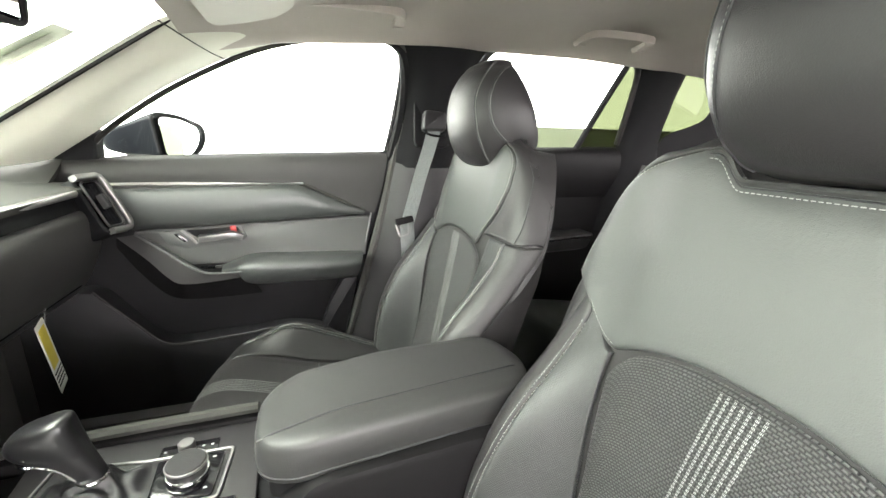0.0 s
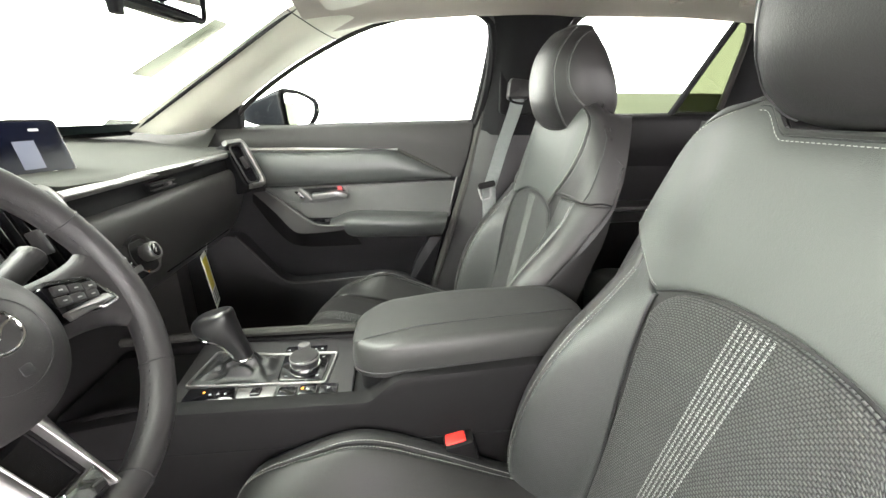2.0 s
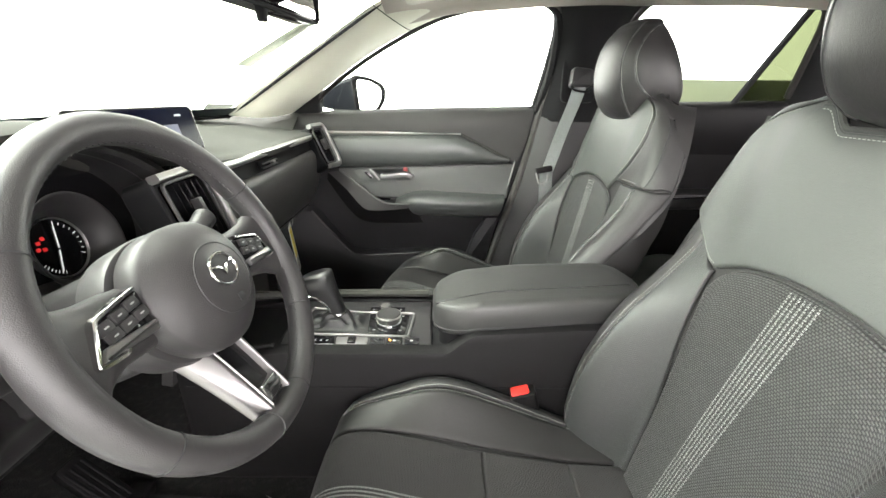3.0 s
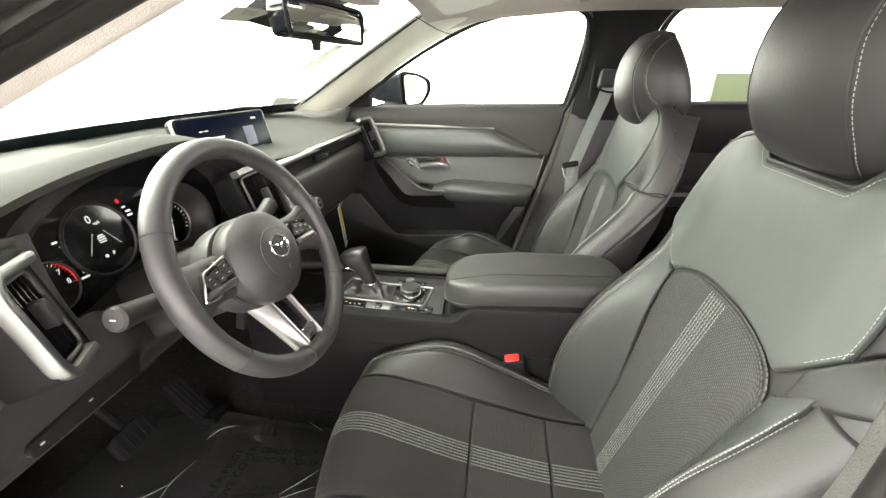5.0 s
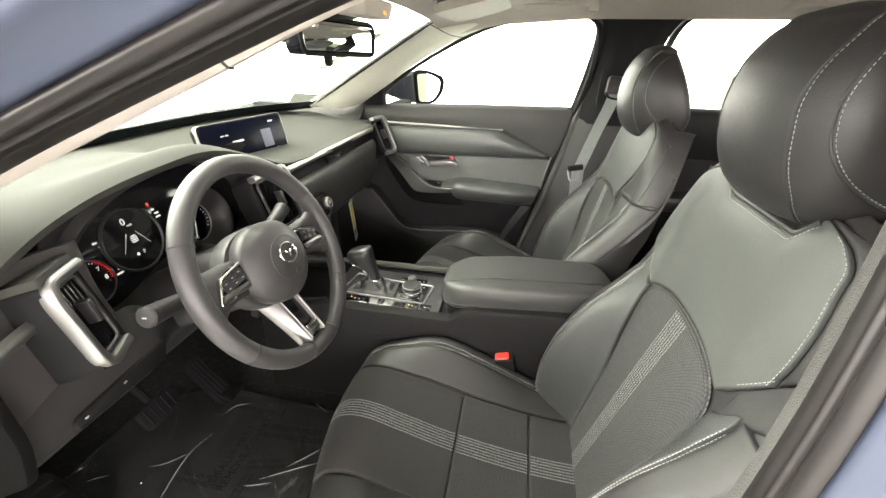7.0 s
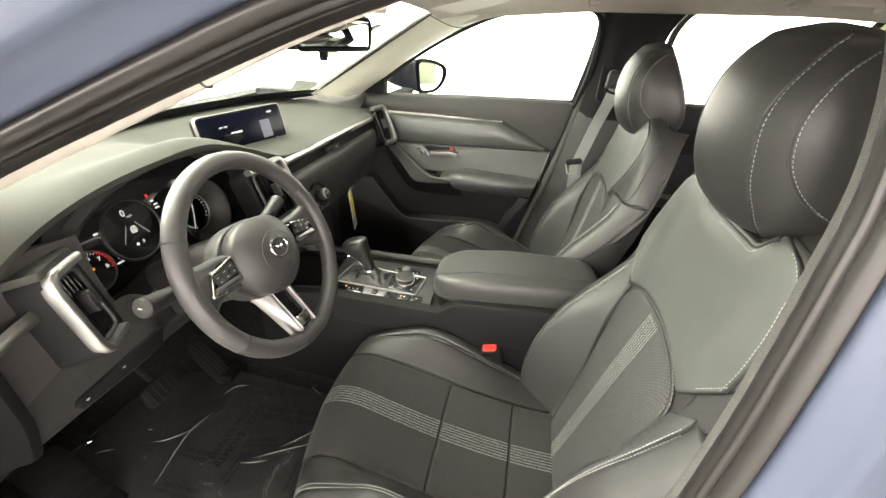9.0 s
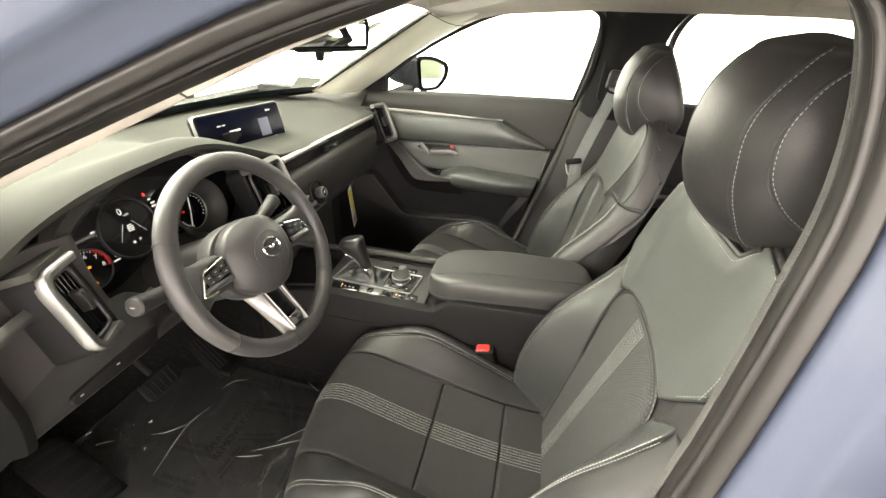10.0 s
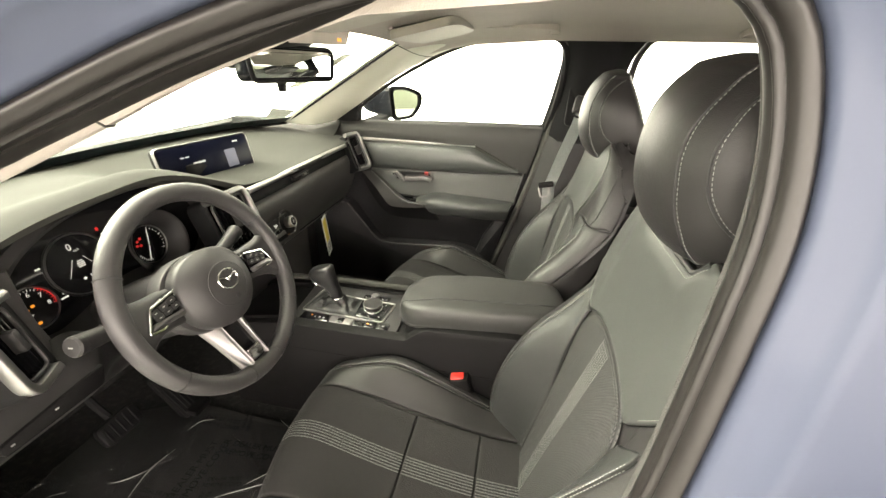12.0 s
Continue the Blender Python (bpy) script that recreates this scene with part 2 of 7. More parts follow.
def rails(path, up, closed=False):
    t = np.roll(path, -1, 0) - np.roll(path, 1, 0) if closed else np.gradient(path, axis=0)
    t = t / np.linalg.norm(t, axis=1, keepdims=True)
    a = np.cross(t, np.broadcast_to(np.array(up, float), t.shape))
    a = a / np.maximum(np.linalg.norm(a, axis=1, keepdims=True), 1e-9)
    return t, a, np.cross(a, t)


def sweep(path, prof, up=(0, 0, 1), closed=False, scale=None):
    """A closed outline (pairs across, along up) drawn along a path."""
    path = np.asarray(path, float)
    t, a, b = rails(path, up, closed)
    pr = np.asarray(prof, float)
    sc = np.ones(len(path)) if scale is None else np.asarray(scale, float)
    R = path[:, None] + sc[:, None, None] * (pr[None, :, :1] * a[:, None] + pr[None, :, 1:] * b[:, None])
    if closed:
        return grid(R, cu=True, cv=True)
    return loft(R)


def circle(r, n=10, ry=None):
    k = np.arange(n) * 2 * math.pi / n
    return np.stack([r * np.cos(k), (r if ry is None else ry) * np.sin(k)], -1)


def tube(path, r, n=8, closed=False, up=(0.13, 0.21, 1), scale=None):
    return sweep(path, circle(r, n), up, closed, scale)


def rounded(pts, r, n=5):
    """A polygon with its corners rounded."""
    p = np.array(pts, float)
    out = []
    for k in range(len(p)):
        a, b, c = p[k - 1], p[k], p[(k + 1) % len(p)]
        la, lc = np.linalg.norm(a - b), np.linalg.norm(c - b)
        q = min(r, la * 0.49, lc * 0.49)
        s, e = b + (a - b) / la * q, b + (c - b) / lc * q
        for u in np.linspace(0, 1, n):
            out.append((1 - u) ** 2 * s + 2 * u * (1 - u) * b + u * u * e)
    return np.array(out)


def inset(p, d):
    t = np.roll(p, -1, 0) - np.roll(p, 1, 0)
    n = np.stack([-t[:, 1], t[:, 0]], -1) / np.maximum(np.linalg.norm(t, axis=1, keepdims=True), 1e-9)
    area = (p[:, 0] * np.roll(p[:, 1], -1) - np.roll(p[:, 0], -1) * p[:, 1]).sum()
    return p + n * (d if area > 0 else -d)


def slab(pts, h0, h1, bevel=0.002, m=None, dome=0.0):
    """A plate of that outline between two heights, with rounded edges, laid by the matrix m."""
    p = np.array(pts, float)
    rings = []
    for d, h in ((0.0, h0), (0.0, h1 - bevel), (bevel * 0.3, h1 - bevel * 0.3), (bevel, h1)):
        q = inset(p, d)
        rings.append(np.c_[q, np.full(len(q), h)])
    if dome:
        c = p.mean(0)
        for f in (0.85, 0.65, 0.4, 0.15):
            rings.append(np.c_[c + (inset(p, bevel) - c) * f, np.full(len(p), h1 + dome * (1 - f * f))])
    g = loft(rings)
    return moved(g, m) if m is not None else g


def rect(w, h, r=0.003, n=4):
    return rounded([(-w / 2, -h / 2), (w / 2, -h / 2), (w / 2, h / 2), (-w / 2, h / 2)], r, n)


def box(c, size, r=0.004, m=None):
    """A box with softened edges, centred at c."""
    g = slab(rect(size[0], size[1], r * 1.5), -size[2] / 2, size[2] / 2, r)
    g = g[0].copy(), g[1], None
    k = int(g[0].shape[0] / 4)
    g[0][:k, :2] *= 1 - min(0.2, r / max(size[0], 1e-6))
    g = moved(g, m) if m is not None else g
    return g[0] + np.array(c), g[1], None


def turned(profile, n=24, m=None):
    """A body of revolution from pairs (radius, height)."""
    k = np.arange(n) * 2 * math.pi / n
    R = [np.stack([r * np.cos(k), r * np.sin(k), np.full(n, h)], -1) for r, h in profile]
    g = loft(R)
    return moved(g, m) if m is not None else g


def turned_shell(profile, m, n=40, thick=0.0015):
    """An open shell of revolution from pairs (radius, height)."""
    k = np.arange(n) * 2 * math.pi / n
    pr = list(profile) + [(r + thick, h) for r, h in reversed(profile)]
    R = np.array([np.stack([r * np.cos(k), r * np.sin(k), np.full(n, h)], -1) for r, h in pr])
    return moved(grid(R, cu=True, cv=True), m)


def axes(o, x, y, z):
    """The matrix with those three directions at o."""
    m = Matrix((Vector(x).normalized(), Vector(y).normalized(), Vector(z).normalized())).transposed().to_4x4()
    m.translation = o
    return m


def stitches(path, nrm, length=0.0036, gap=0.0017, wide=0.00095, high=0.0006):
    """Single stitches along a seam, each a small raised bar."""
    path, nrm = np.asarray(path, float), np.asarray(nrm, float)
    d = np.r_[0, np.cumsum(np.linalg.norm(np.diff(path, axis=0), axis=1))]
    n = max(int(d[-1] / (length + gap)), 1)
    at = lambda arr, s: np.stack([np.interp(s, d, arr[:, k]) for k in range(3)], -1)
    s0 = np.arange(n) * (length + gap)
    a, b, m = at(path, s0), at(path, s0 + length), at(nrm, s0)
    t = b - a
    t /= np.maximum(np.linalg.norm(t, axis=1, keepdims=True), 1e-9)
    w = np.cross(t, m)
    w /= np.maximum(np.linalg.norm(w, axis=1, keepdims=True), 1e-9)
    V, F = [], []
    for q in range(n):
        o = len(V)
        for base, e in ((a[q], t[q] * 0.0008), (b[q], -t[q] * 0.0008)):
            V += [base - w[q] * wide / 2, base + w[q] * wide / 2, base + e + w[q] * wide / 4 + m[q] * high, base + e - w[q] * wide / 4 + m[q] * high]
        F += [[o + i, o + (i + 1) % 4, o + 4 + (i + 1) % 4, o + 4 + i] for i in range(4)] + [[o, o + 3, o + 2, o + 1], [o + 4, o + 5, o + 6, o + 7]]
    return np.array(V), F, None


ORIGIN = {}


def thing(name, at, label, category, group="", kind=""):
    ob = new(name)
    ob.location, ob.empty_display_size = at, 0.05
    ORIGIN[ob.name] = np.array(at, float)
    return tagged(ob, label, category, group, kind)


def part(name, geo, material, parent, label="", sharp=38, kind=""):
    """One mesh under a thing or under one of its parts."""
    V, F, U = geo
    o = ORIGIN[parent.name]
    me = bpy.data.meshes.new(name)
    me.from_pydata((np.asarray(V, float) - o).tolist(), [], F)
    bm = bmesh.new()
    bm.from_mesh(me)
    bmesh.ops.recalc_face_normals(bm, faces=bm.faces)
    bm.to_mesh(me)
    bm.free()
    if U is not None:
        layer = me.uv_layers.new(name="UVMap")
        idx = np.empty(len(me.loops), int)
        me.loops.foreach_get("vertex_index", idx)
        layer.data.foreach_set("uv", U[idx].astype(np.float32).ravel())
    me.polygons.foreach_set("use_smooth", [True] * len(me.polygons))
    me.set_sharp_from_angle(angle=radians(sharp))
    me.materials.append(material)
    ob = new(name, me)
    ob.parent = parent
    ORIGIN[ob.name] = o
    return tagged(ob, label, kind=kind)


def lettering(name, body, size, m, material, parent, label=""):
    cu = bpy.data.curves.new(name, "FONT")
    cu.body, cu.size, cu.align_x, cu.align_y, cu.extrude = body, size, "CENTER", "CENTER", 0.0002
    tmp = bpy.data.objects.new(name, cu)
    scene.collection.objects.link(tmp)
    me = bpy.data.meshes.new_from_object(tmp.evaluated_get(bpy.context.evaluated_depsgraph_get()))
    bpy.data.objects.remove(tmp)
    V = np.array([v.co for v in me.vertices])
    F = [list(p.vertices) for p in me.polygons]
    return part(name, moved((V, F, None), m), material, parent, label)


# ---- the photo studio round the car ----
def setting(name, geo, material, label, category):
    """One mesh of the setting, at top level."""
    V, F, U = geo
    me = bpy.data.meshes.new(name)
    me.from_pydata(np.asarray(V, float).tolist(), [], F)
    me.materials.append(material)
    return tagged(new(name, me), label, category, kind="structure")


def flat_box(x0, x1, y0, y1, z0, z1):
    V = [(x, y, z) for x in (x0, x1) for y in (y0, y1) for z in (z0, z1)]
    F = [[0, 1, 3, 2], [4, 6, 7, 5], [0, 4, 5, 1], [2, 3, 7, 6], [0, 2, 6, 4], [1, 5, 7, 3]]
    return np.array(V, float), F, None


STUDIO_FLOOR = surface("pale_studio_floor", (0.45, 0.46, 0.43), 0.5, wear=0.06, blotch=1.5)
# The walls are given a glow of their own to light the cabin.
WALL_EAST = glowing("luminous_white_wall", (1.0, 0.985, 0.965), 3.2, 0.4)
WALL_WEST = glowing("unseen_west_wall_glow", (1.0, 0.95, 0.95), 5.8, 0.4)
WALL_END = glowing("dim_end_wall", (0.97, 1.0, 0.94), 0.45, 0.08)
# Upper end wall carries an added glow that lights the seat fronts.
WALL_END_TOP = glowing("end_wall_added_glow", (0.98, 1.0, 0.96), 8.0, 0.25)
WALL_TOP = surface("matt_grey_wall", (0.30, 0.30, 0.29), 0.8, wear=0.04, blotch=1.0)
WALL_LOW = surface("pale_green_lower_wall", (0.105, 0.118, 0.080), 0.7, wear=0.04, blotch=1.0)
PARTITION = surface("pale_green_partition", (0.14, 0.158, 0.098), 0.7, wear=0.04, blotch=1.0)
# Unseen panel, added to light the dash and seat backs through the windscreen.
ADDED_GLOW = glowing("added_panel_glow", (1.0, 0.99, 0.97), 10.0, 0.4)
WALL_SOUTH = glowing("dim_rear_wall", (1.0, 0.985, 0.965), 0.8, 0.3)
setting("floor", flat_box(-6, 9, -5, 5, -0.1, 0), STUDIO_FLOOR, "pale smooth studio floor under the car", "floor")
setting("wall_east", flat_box(-6, 9, 5, 5.1, 0, 2.8), WALL_EAST, "white studio wall beside the car, given a glow to light the cabin", "wall")
setting("wall_east_top", flat_box(-6, 9, 5, 5.1, 2.8, 4), WALL_TOP, "matt grey upper studio wall beside the car", "wall")
setting("wall_partition", flat_box(0.92, 2.1, 1.25, 1.29, 0, 1.295), PARTITION, "pale green low partition beside the car", "wall")
# Glow kept to a band; matt top and green foot spare the cushions.
setting("wall_west", flat_box(-6, 9, -5.1, -5, 0.9, 2.8), WALL_WEST, "unseen wall facing the open door, given a glow to light the cabin", "wall")
setting("wall_west_top", flat_box(-6, 9, -5.1, -5, 2.8, 4), WALL_TOP, "matt grey upper wall facing the open door", "wall")
setting("wall_west_low", flat_box(-6, 9, -5.1, -5, 0, 0.9), WALL_LOW, "pale green foot of the wall facing the open door", "wall")
setting("wall_north_low", flat_box(-6.1, -6, -5, 5, 0, 1.9), WALL_END, "lower end wall before the windscreen, given a faint glow", "wall")
setting("wall_north", flat_box(-6.1, -6, -5, 5, 1.9, 4), WALL_END_TOP, "upper end wall before the windscreen, given a glow to light the seats", "wall")
setting("wall_south", flat_box(9, 9.1, -5, 5, 1.4, 4), WALL_SOUTH, "end wall behind the car, given a dim glow as fill", "wall")
setting("wall_south_low", flat_box(9, 9.1, -5, 5, 0, 1.4), WALL_LOW, "pale green lower end wall behind the car", "wall")
setting("ceiling", flat_box(-6, 9, -5, 5, 4, 4.1), WALL_TOP, "matt grey studio ceiling", "ceiling")
setting("added_light_panel", flat_box(-5.6, -0.9, -2.3, 1.5, 3.2, 3.3), ADDED_GLOW, "unseen glowing panel added over the bonnet to light dash and seats", "ceiling light")


# ---- the car's shell ----
car = thing("car_body", (0, 0, 0), "slate-blue crossover body with the driver's door opening bare", "car")

# door opening on the driver's side: a loop in the x-z plane, leaning inwards towards the roof
SIDE_Y = curve1([0.3, 0.6, 0.9, 1.1, 1.3, 1.45], [-0.725, -0.735, -0.725, -0.70, -0.665, -0.635])
LOOP = [(-0.56, 1.21), (-0.40, 1.284), (-0.30, 1.327), (-0.20, 1.369), (-0.10, 1.409), (0.0, 1.440), (0.10, 1.459), (0.18, 1.465), (0.232, 1.459), (0.260, 1.436), (0.273, 1.402), (0.280, 1.36), (0.281, 1.315),
        (0.275, 1.262), (0.267, 1.20), (0.254, 1.11), (0.232, 1.0), (0.16, 0.8), (0.09, 0.62), (0.03, 0.48), (-0.08, 0.42), (-0.4, 0.42), (-0.75, 0.42), (-0.95, 0.5), (-1.0, 0.7), (-0.93, 0.98), (-0.75, 1.12)]
loop = cr([(x, 0, z) for x, z in LOOP], 280, True)
loop[:, 1] = SIDE_Y(loop[:, 2]) + 0.028 * sstep(0.06, 0.24, loop[:, 0])
lt = np.roll(loop, -1, 0) - np.roll(loop, 1, 0)
out = np.stack([-lt[:, 2], np.zeros(len(lt)), lt[:, 0]], -1)
out /= np.linalg.norm(out, axis=1, keepdims=True)
outboard = np.array([0, -1.0, 0])


def round_door(prof, closed_prof=False):
    """A strip round the door opening: pairs (away from the opening, outboard)."""
    pr = np.array(prof, float)
    R = loop[:, None] + pr[None, :, :1] * out[:, None] + pr[None, :, 1:] * outboard
    return grid(R, cu=True, cv=closed_prof)


part("door_seal", round_door(rounded([(0.012, -0.022), (-0.001, -0.024), (-0.005, -0.012), (-0.002, -0.005), (-0.006, -0.002), (-0.004, 0.001), (0.001, 0.002), (-0.002, 0.005), (0.0, 0.013), (0.008, 0.018), (0.015, 0.008)], 0.0035, 4), True), RUBBER, car, "dark double-lipped rubber door seal")
near = np.roll(np.arange(len(loop)), 0)[(loop[:, 0] > 0.0) & (loop[:, 2] < 1.462)]
pf = np.array(rounded([(0.02, -0.048), (0.006, -0.044), (0.0005, -0.02), (0.012, -0.016)], 0.004, 3))
part("opening_trim", loft(loop[near][:, None] + pf[None, :, :1] * out[near][:, None] + pf[None, :, 1:] * outboard), FELT, car, "grey felt-covered trim inside the seal")
# dark inner lip along the windscreen pillar and the roof rail
end = int(np.argmax((loop[:, 0] > 0.1) & (loop[:, 2] < 0.95)))
R, O = loop[:end], out[:end]
pr = np.array(rounded([(0.008, -0.020), (-0.005, -0.020), (-0.009, -0.038), (-0.006, -0.048), (0.006, -0.048)], 0.004, 3))
fade = sstep(-0.62, -0.5, R[:, 0]) * (1 - sstep(-0.05, 0.12, R[:, 0]))
part("pillar_lip", loft(R[:, None] + (pr[None, :, :1] * 1.0 + 0.018 * (1 - fade)[:, None, None]) * O[:, None] + pr[None, :, 1:] * outboard), RUBBER, car, "dark rubber lip along the windscreen pillar")
FLANGE = [(0.010, 0.006), (0.0125, 0.006), (0.0135, 0.013), (0.0145, 0.018), (0.017, 0.0205), (0.021, 0.0225), (0.0225, 0.0235), (0.034, 0.0335), (0.0362, 0.0362), (0.038, 0.039), (0.0405, 0.0415), (0.044, 0.0425), (0.06, 0.045), (0.09, 0.0495), (0.15, 0.058), (0.3, 0.08)]
part("side_panel", round_door(cr(np.c_[np.array(FLANGE), np.zeros(len(FLANGE))], 70)[:, :2]), PAINT, car, "slate-blue metallic paint round the door opening")


# the driver's door, swung wide open on its front hinges
swing = Matrix.Translation((-0.985, -0.775, 0.0)) @ Matrix.Rotation(radians(-66), 4, "Z")
open_door = thing("driver_door", tuple(swing.translation), "slate-blue driver's door swung wide open", "car door")
om = swing @ axes((0, 0, 0), (1, 0, 0), (0, 0, 1), (0, -1, 0))
low_door = rounded([(0.0, 0.42), (0.78, 0.40), (1.02, 0.70), (1.10, 0.98), (1.10, 1.12), (0.10, 1.08), (0.0, 1.02)], 0.03, 5)
part("outer_skin", slab(low_door, 0.03, 0.055, 0.01, om), PAINT, open_door, "slate-blue door skin")
part("inner_card", slab(inset(low_door, 0.015), -0.05, 0.03, 0.004, om), PLASTIC_LOW, open_door, "black inner door card")
part("window_frame", moved(tube(cr([(0.12, 1.08, 0.03), (0.36, 1.26, 0.06), (0.68, 1.42, 0.10), (0.98, 1.455, 0.115), (1.10, 1.40, 0.10), (1.11, 1.11, 0.035)], 50), 0.018, 8), om @ axes((0, 0, 0), (1, 0, 0), (0, 1, 0), (0, 0, -1))), RUBBER, open_door, "black window frame")


# ---- front seats, built about the seat's own middle plane ----
def front_seat(yc, label, inboard, drop, edge_in, edge_out, rise_in, rise_out, wider):
    seat = thing("front_seat", (0.05, yc, 0.40), label, "car seat", "front seats")
    Y = lambda s: yc + s

    # backrest
    width = curve1([0.56, 0.62, 0.72, 0.85, 1.0, 1.1, 1.16, 1.20, 1.24], [0.20, 0.225, 0.252, 0.264, 0.263, 0.256, 0.241, 0.219, 0.165])
    bulge = curve1([0.56, 0.62, 0.70, 0.80, 0.88, 0.94, 0.99, 1.24], [0.075, 0.088, 0.098, 0.09, 0.062, 0.026, 0.0, 0.0])

    def front(s, z, w):
        a = abs(s)
        x = 0.303 + (z - 1.016) * 0.228 - max(float(bulge(z)), 0) * sstep(0.128, 0.212 if s * inboard > 0 else 0.194, a)
        x += 0.012 * sstep(0.12, 0.2, a) * sstep(0.97, 1.06, z)
        up = sstep(0.97, 1.06, z)
        rw, rd = 0.04 + 0.025 * up, 0.05 + (0.010 if inboard < 0 and s < 0 else -0.004) * up
        e = np.clip((a - (w - rw)) / rw, 0, 1)
        return x + rd * (1 - math.sqrt(max(1 - e * e, 0)))

    top = lambda s: 1.234 - 0.030 * (1 - sstep(0.072, 0.108, abs(s))) - 9.0 * max(abs(s) - (0.155 + 0.2 * (wider - 0.045) if s * inboard > 0 else 0.15), 0) ** 1.9
    Z0 = 0.56

    def skin(u, t, lift=0.0):
        zb = Z0 + t * (1.232 - Z0)
        w = float(width(zb))
        w *= 1 + (wider * sstep(0.95, 1.15, zb) if u * inboard > 0 else 0)
        w *= 1 - (0.09 if inboard < 0 else 0.0) * np.clip((t - 0.86) / 0.14, 0, 1) ** 2 * sstep(0.6, 1.0, -u)
        s = u * w
        z = Z0 + (top(s) - Z0) * t
        r = np.clip((t - 0.93) / 0.07, 0, 1)
        z -= (0.03 if inboard < 0 and u < 0 else 0.018) * r * r * sstep(0.6, 1.0, abs(u))
        return np.array([front(s, z, w) + 0.026 * (1 - math.sqrt(1 - 0.97 * r * r)), Y(s), z])

    rings = []
    for t in np.r_[np.linspace(0, 0.9, 22), np.linspace(0.92, 1.0, 8)]:
        us = np.linspace(-1, 1, 45)
        f = np.array([skin(u, t) for u in us])
        f[:, 0] += 0.005
        mid = f[22, 0]
        depth = float(np.interp(t, [0, 0.3, 0.7, 0.9, 0.96, 1.0], [0.07, 0.07, 0.085, 0.078, 0.064, 0.036]))
        k = np.linspace(1, -1, 25)
        b = np.array([skin(u * (0.97 - 0.05 * sstep(0.82, 1.0, t)), t) for u in k])
        b[:, 0] = np.maximum(mid + depth - 0.03 * np.abs(k) ** 3, b[:, 0] + 0.004)
        rings.append(np.vstack([f, b]))
    back = part("backrest", loft(rings), LEATHER_SHADE, seat, "black leather-trimmed reclined backrest")

    seam_in = lambda s: 0.985 + 0.036 * (1 - min(abs(s) / 0.152, 1) ** 2.4) + 0.06 * sstep(0.15, 0.28, abs(s))

    lift_of = lambda s: rise_in if s * inboard > 0 else rise_out
    seam = lambda s: max(seam_in(s), 0.985 + lift_of(s)[0] * sstep(lift_of(s)[1], lift_of(s)[2], abs(s)))

    def on_back(s, z):
        return np.array([front(s, z, float(width(z))), Y(s), z])

    edges = {k: curve1([0.0, 0.18, 0.38, 0.65, 0.85, 0.94, 1.0], e) for k, e in ((inboard, edge_in), (-inboard, edge_out))}

    def seam_at(u):
        t = 0.65
        for _ in range(8):
            zb = Z0 + t * (1.232 - Z0)
            s = u * float(width(zb)) * (1 + (wider * sstep(0.95, 1.15, zb) if u * inboard > 0 else 0))
            t = (seam(s) - Z0) / (top(s) - Z0)
        return t

    def shoulder(a, b):
        q = 2 * b - 1
        u = q * float(edges[1 if q > 0 else -1](a)) * 0.99
        t0 = seam_at(u)
        return skin(u, t0 + (0.985 - t0) * a)

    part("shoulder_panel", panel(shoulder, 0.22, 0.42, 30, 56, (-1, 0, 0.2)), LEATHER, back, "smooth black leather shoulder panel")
    for side in (-1, 1):
        def shoulder_side(a, b):
            e0 = float(edges[side](a)) * 1.005
            u = side * (e0 + (0.9995 - 0.05 * sstep(0.8, 1.0, a) - e0) * (1 - (1 - b) ** 2))
            t0 = seam_at(u)
            return skin(u, t0 + (0.985 - 0.05 * b * b - t0) * a)

        part("shoulder_side", panel(shoulder_side, 0.22, 0.09, 30, 16, (-0.6, side, 0.2)), LEATHER_SHADE, back, "glossier leather side of the shoulder, darkened for shade")
        if side == inboard:
            part("seam", tube(np.array([shoulder_side(a, 0.5) for a in np.linspace(0.02, 0.9, 30)]) + np.array([-0.0035, side * 0.004, 0]), 0.0013, 6), SEAM, back)
        aa = np.linspace(0.02, 0.95, 46)
        q = np.array([shoulder(a, 0.5 + side * 0.487) for a in aa])
        n = np.array([(-0.9, side * 0.4, 0.2)] * len(q))
        part("stitching", stitches(q + n * 0.0045, n), THREAD, back, "white contrast stitching", kind="stuff")
    half = lambda z: float(np.interp(z, [0.58, 0.75, 0.95, 1.0], [0.118, 0.128, 0.15, 0.152]))

    def insert(a, b):
        q = 2 * b - 1
        z = 0.575 + (seam_in(q * 0.152) - 0.004 - 0.03 * abs(q) ** 12 - 0.575) * a
        return on_back(q * (half(z) - 0.002), z)

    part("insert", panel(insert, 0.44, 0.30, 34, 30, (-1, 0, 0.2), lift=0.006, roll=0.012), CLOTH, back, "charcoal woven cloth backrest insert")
    for side in (-1, 1):
        rg, cap_ = (0.207, seam) if side == inboard else (0.186, seam_in)

        def wing(a, b):
            z = 0.575 + (cap_(side * (0.152 + 0.1 * b)) - 0.003 - (0.0 if side == inboard else 0.026 * b * b) - 0.575) * a
            return on_back(side * (half(z) + 0.002 + (rg - half(z)) * b), z)

        part("bolster", panel(wing, 0.44, 0.09, 32, 14, (-1, 0, 0.2)), PERFORATED, back, "padded leather side bolster with white stitching")

        def flank(a, b):
            z = 0.575 + (cap_(side * 0.25) - 0.003 - (0.0 if side == inboard else 0.026 + 0.012 * b) - 0.575) * a
            w = float(width(z))
            s0 = rg + 0.0035
            p = on_back(side * (s0 + (w - 0.004 - s0) * (1 - (1 - b) ** 2)), z)
            p[0] += 0.02 * b * b
            return p

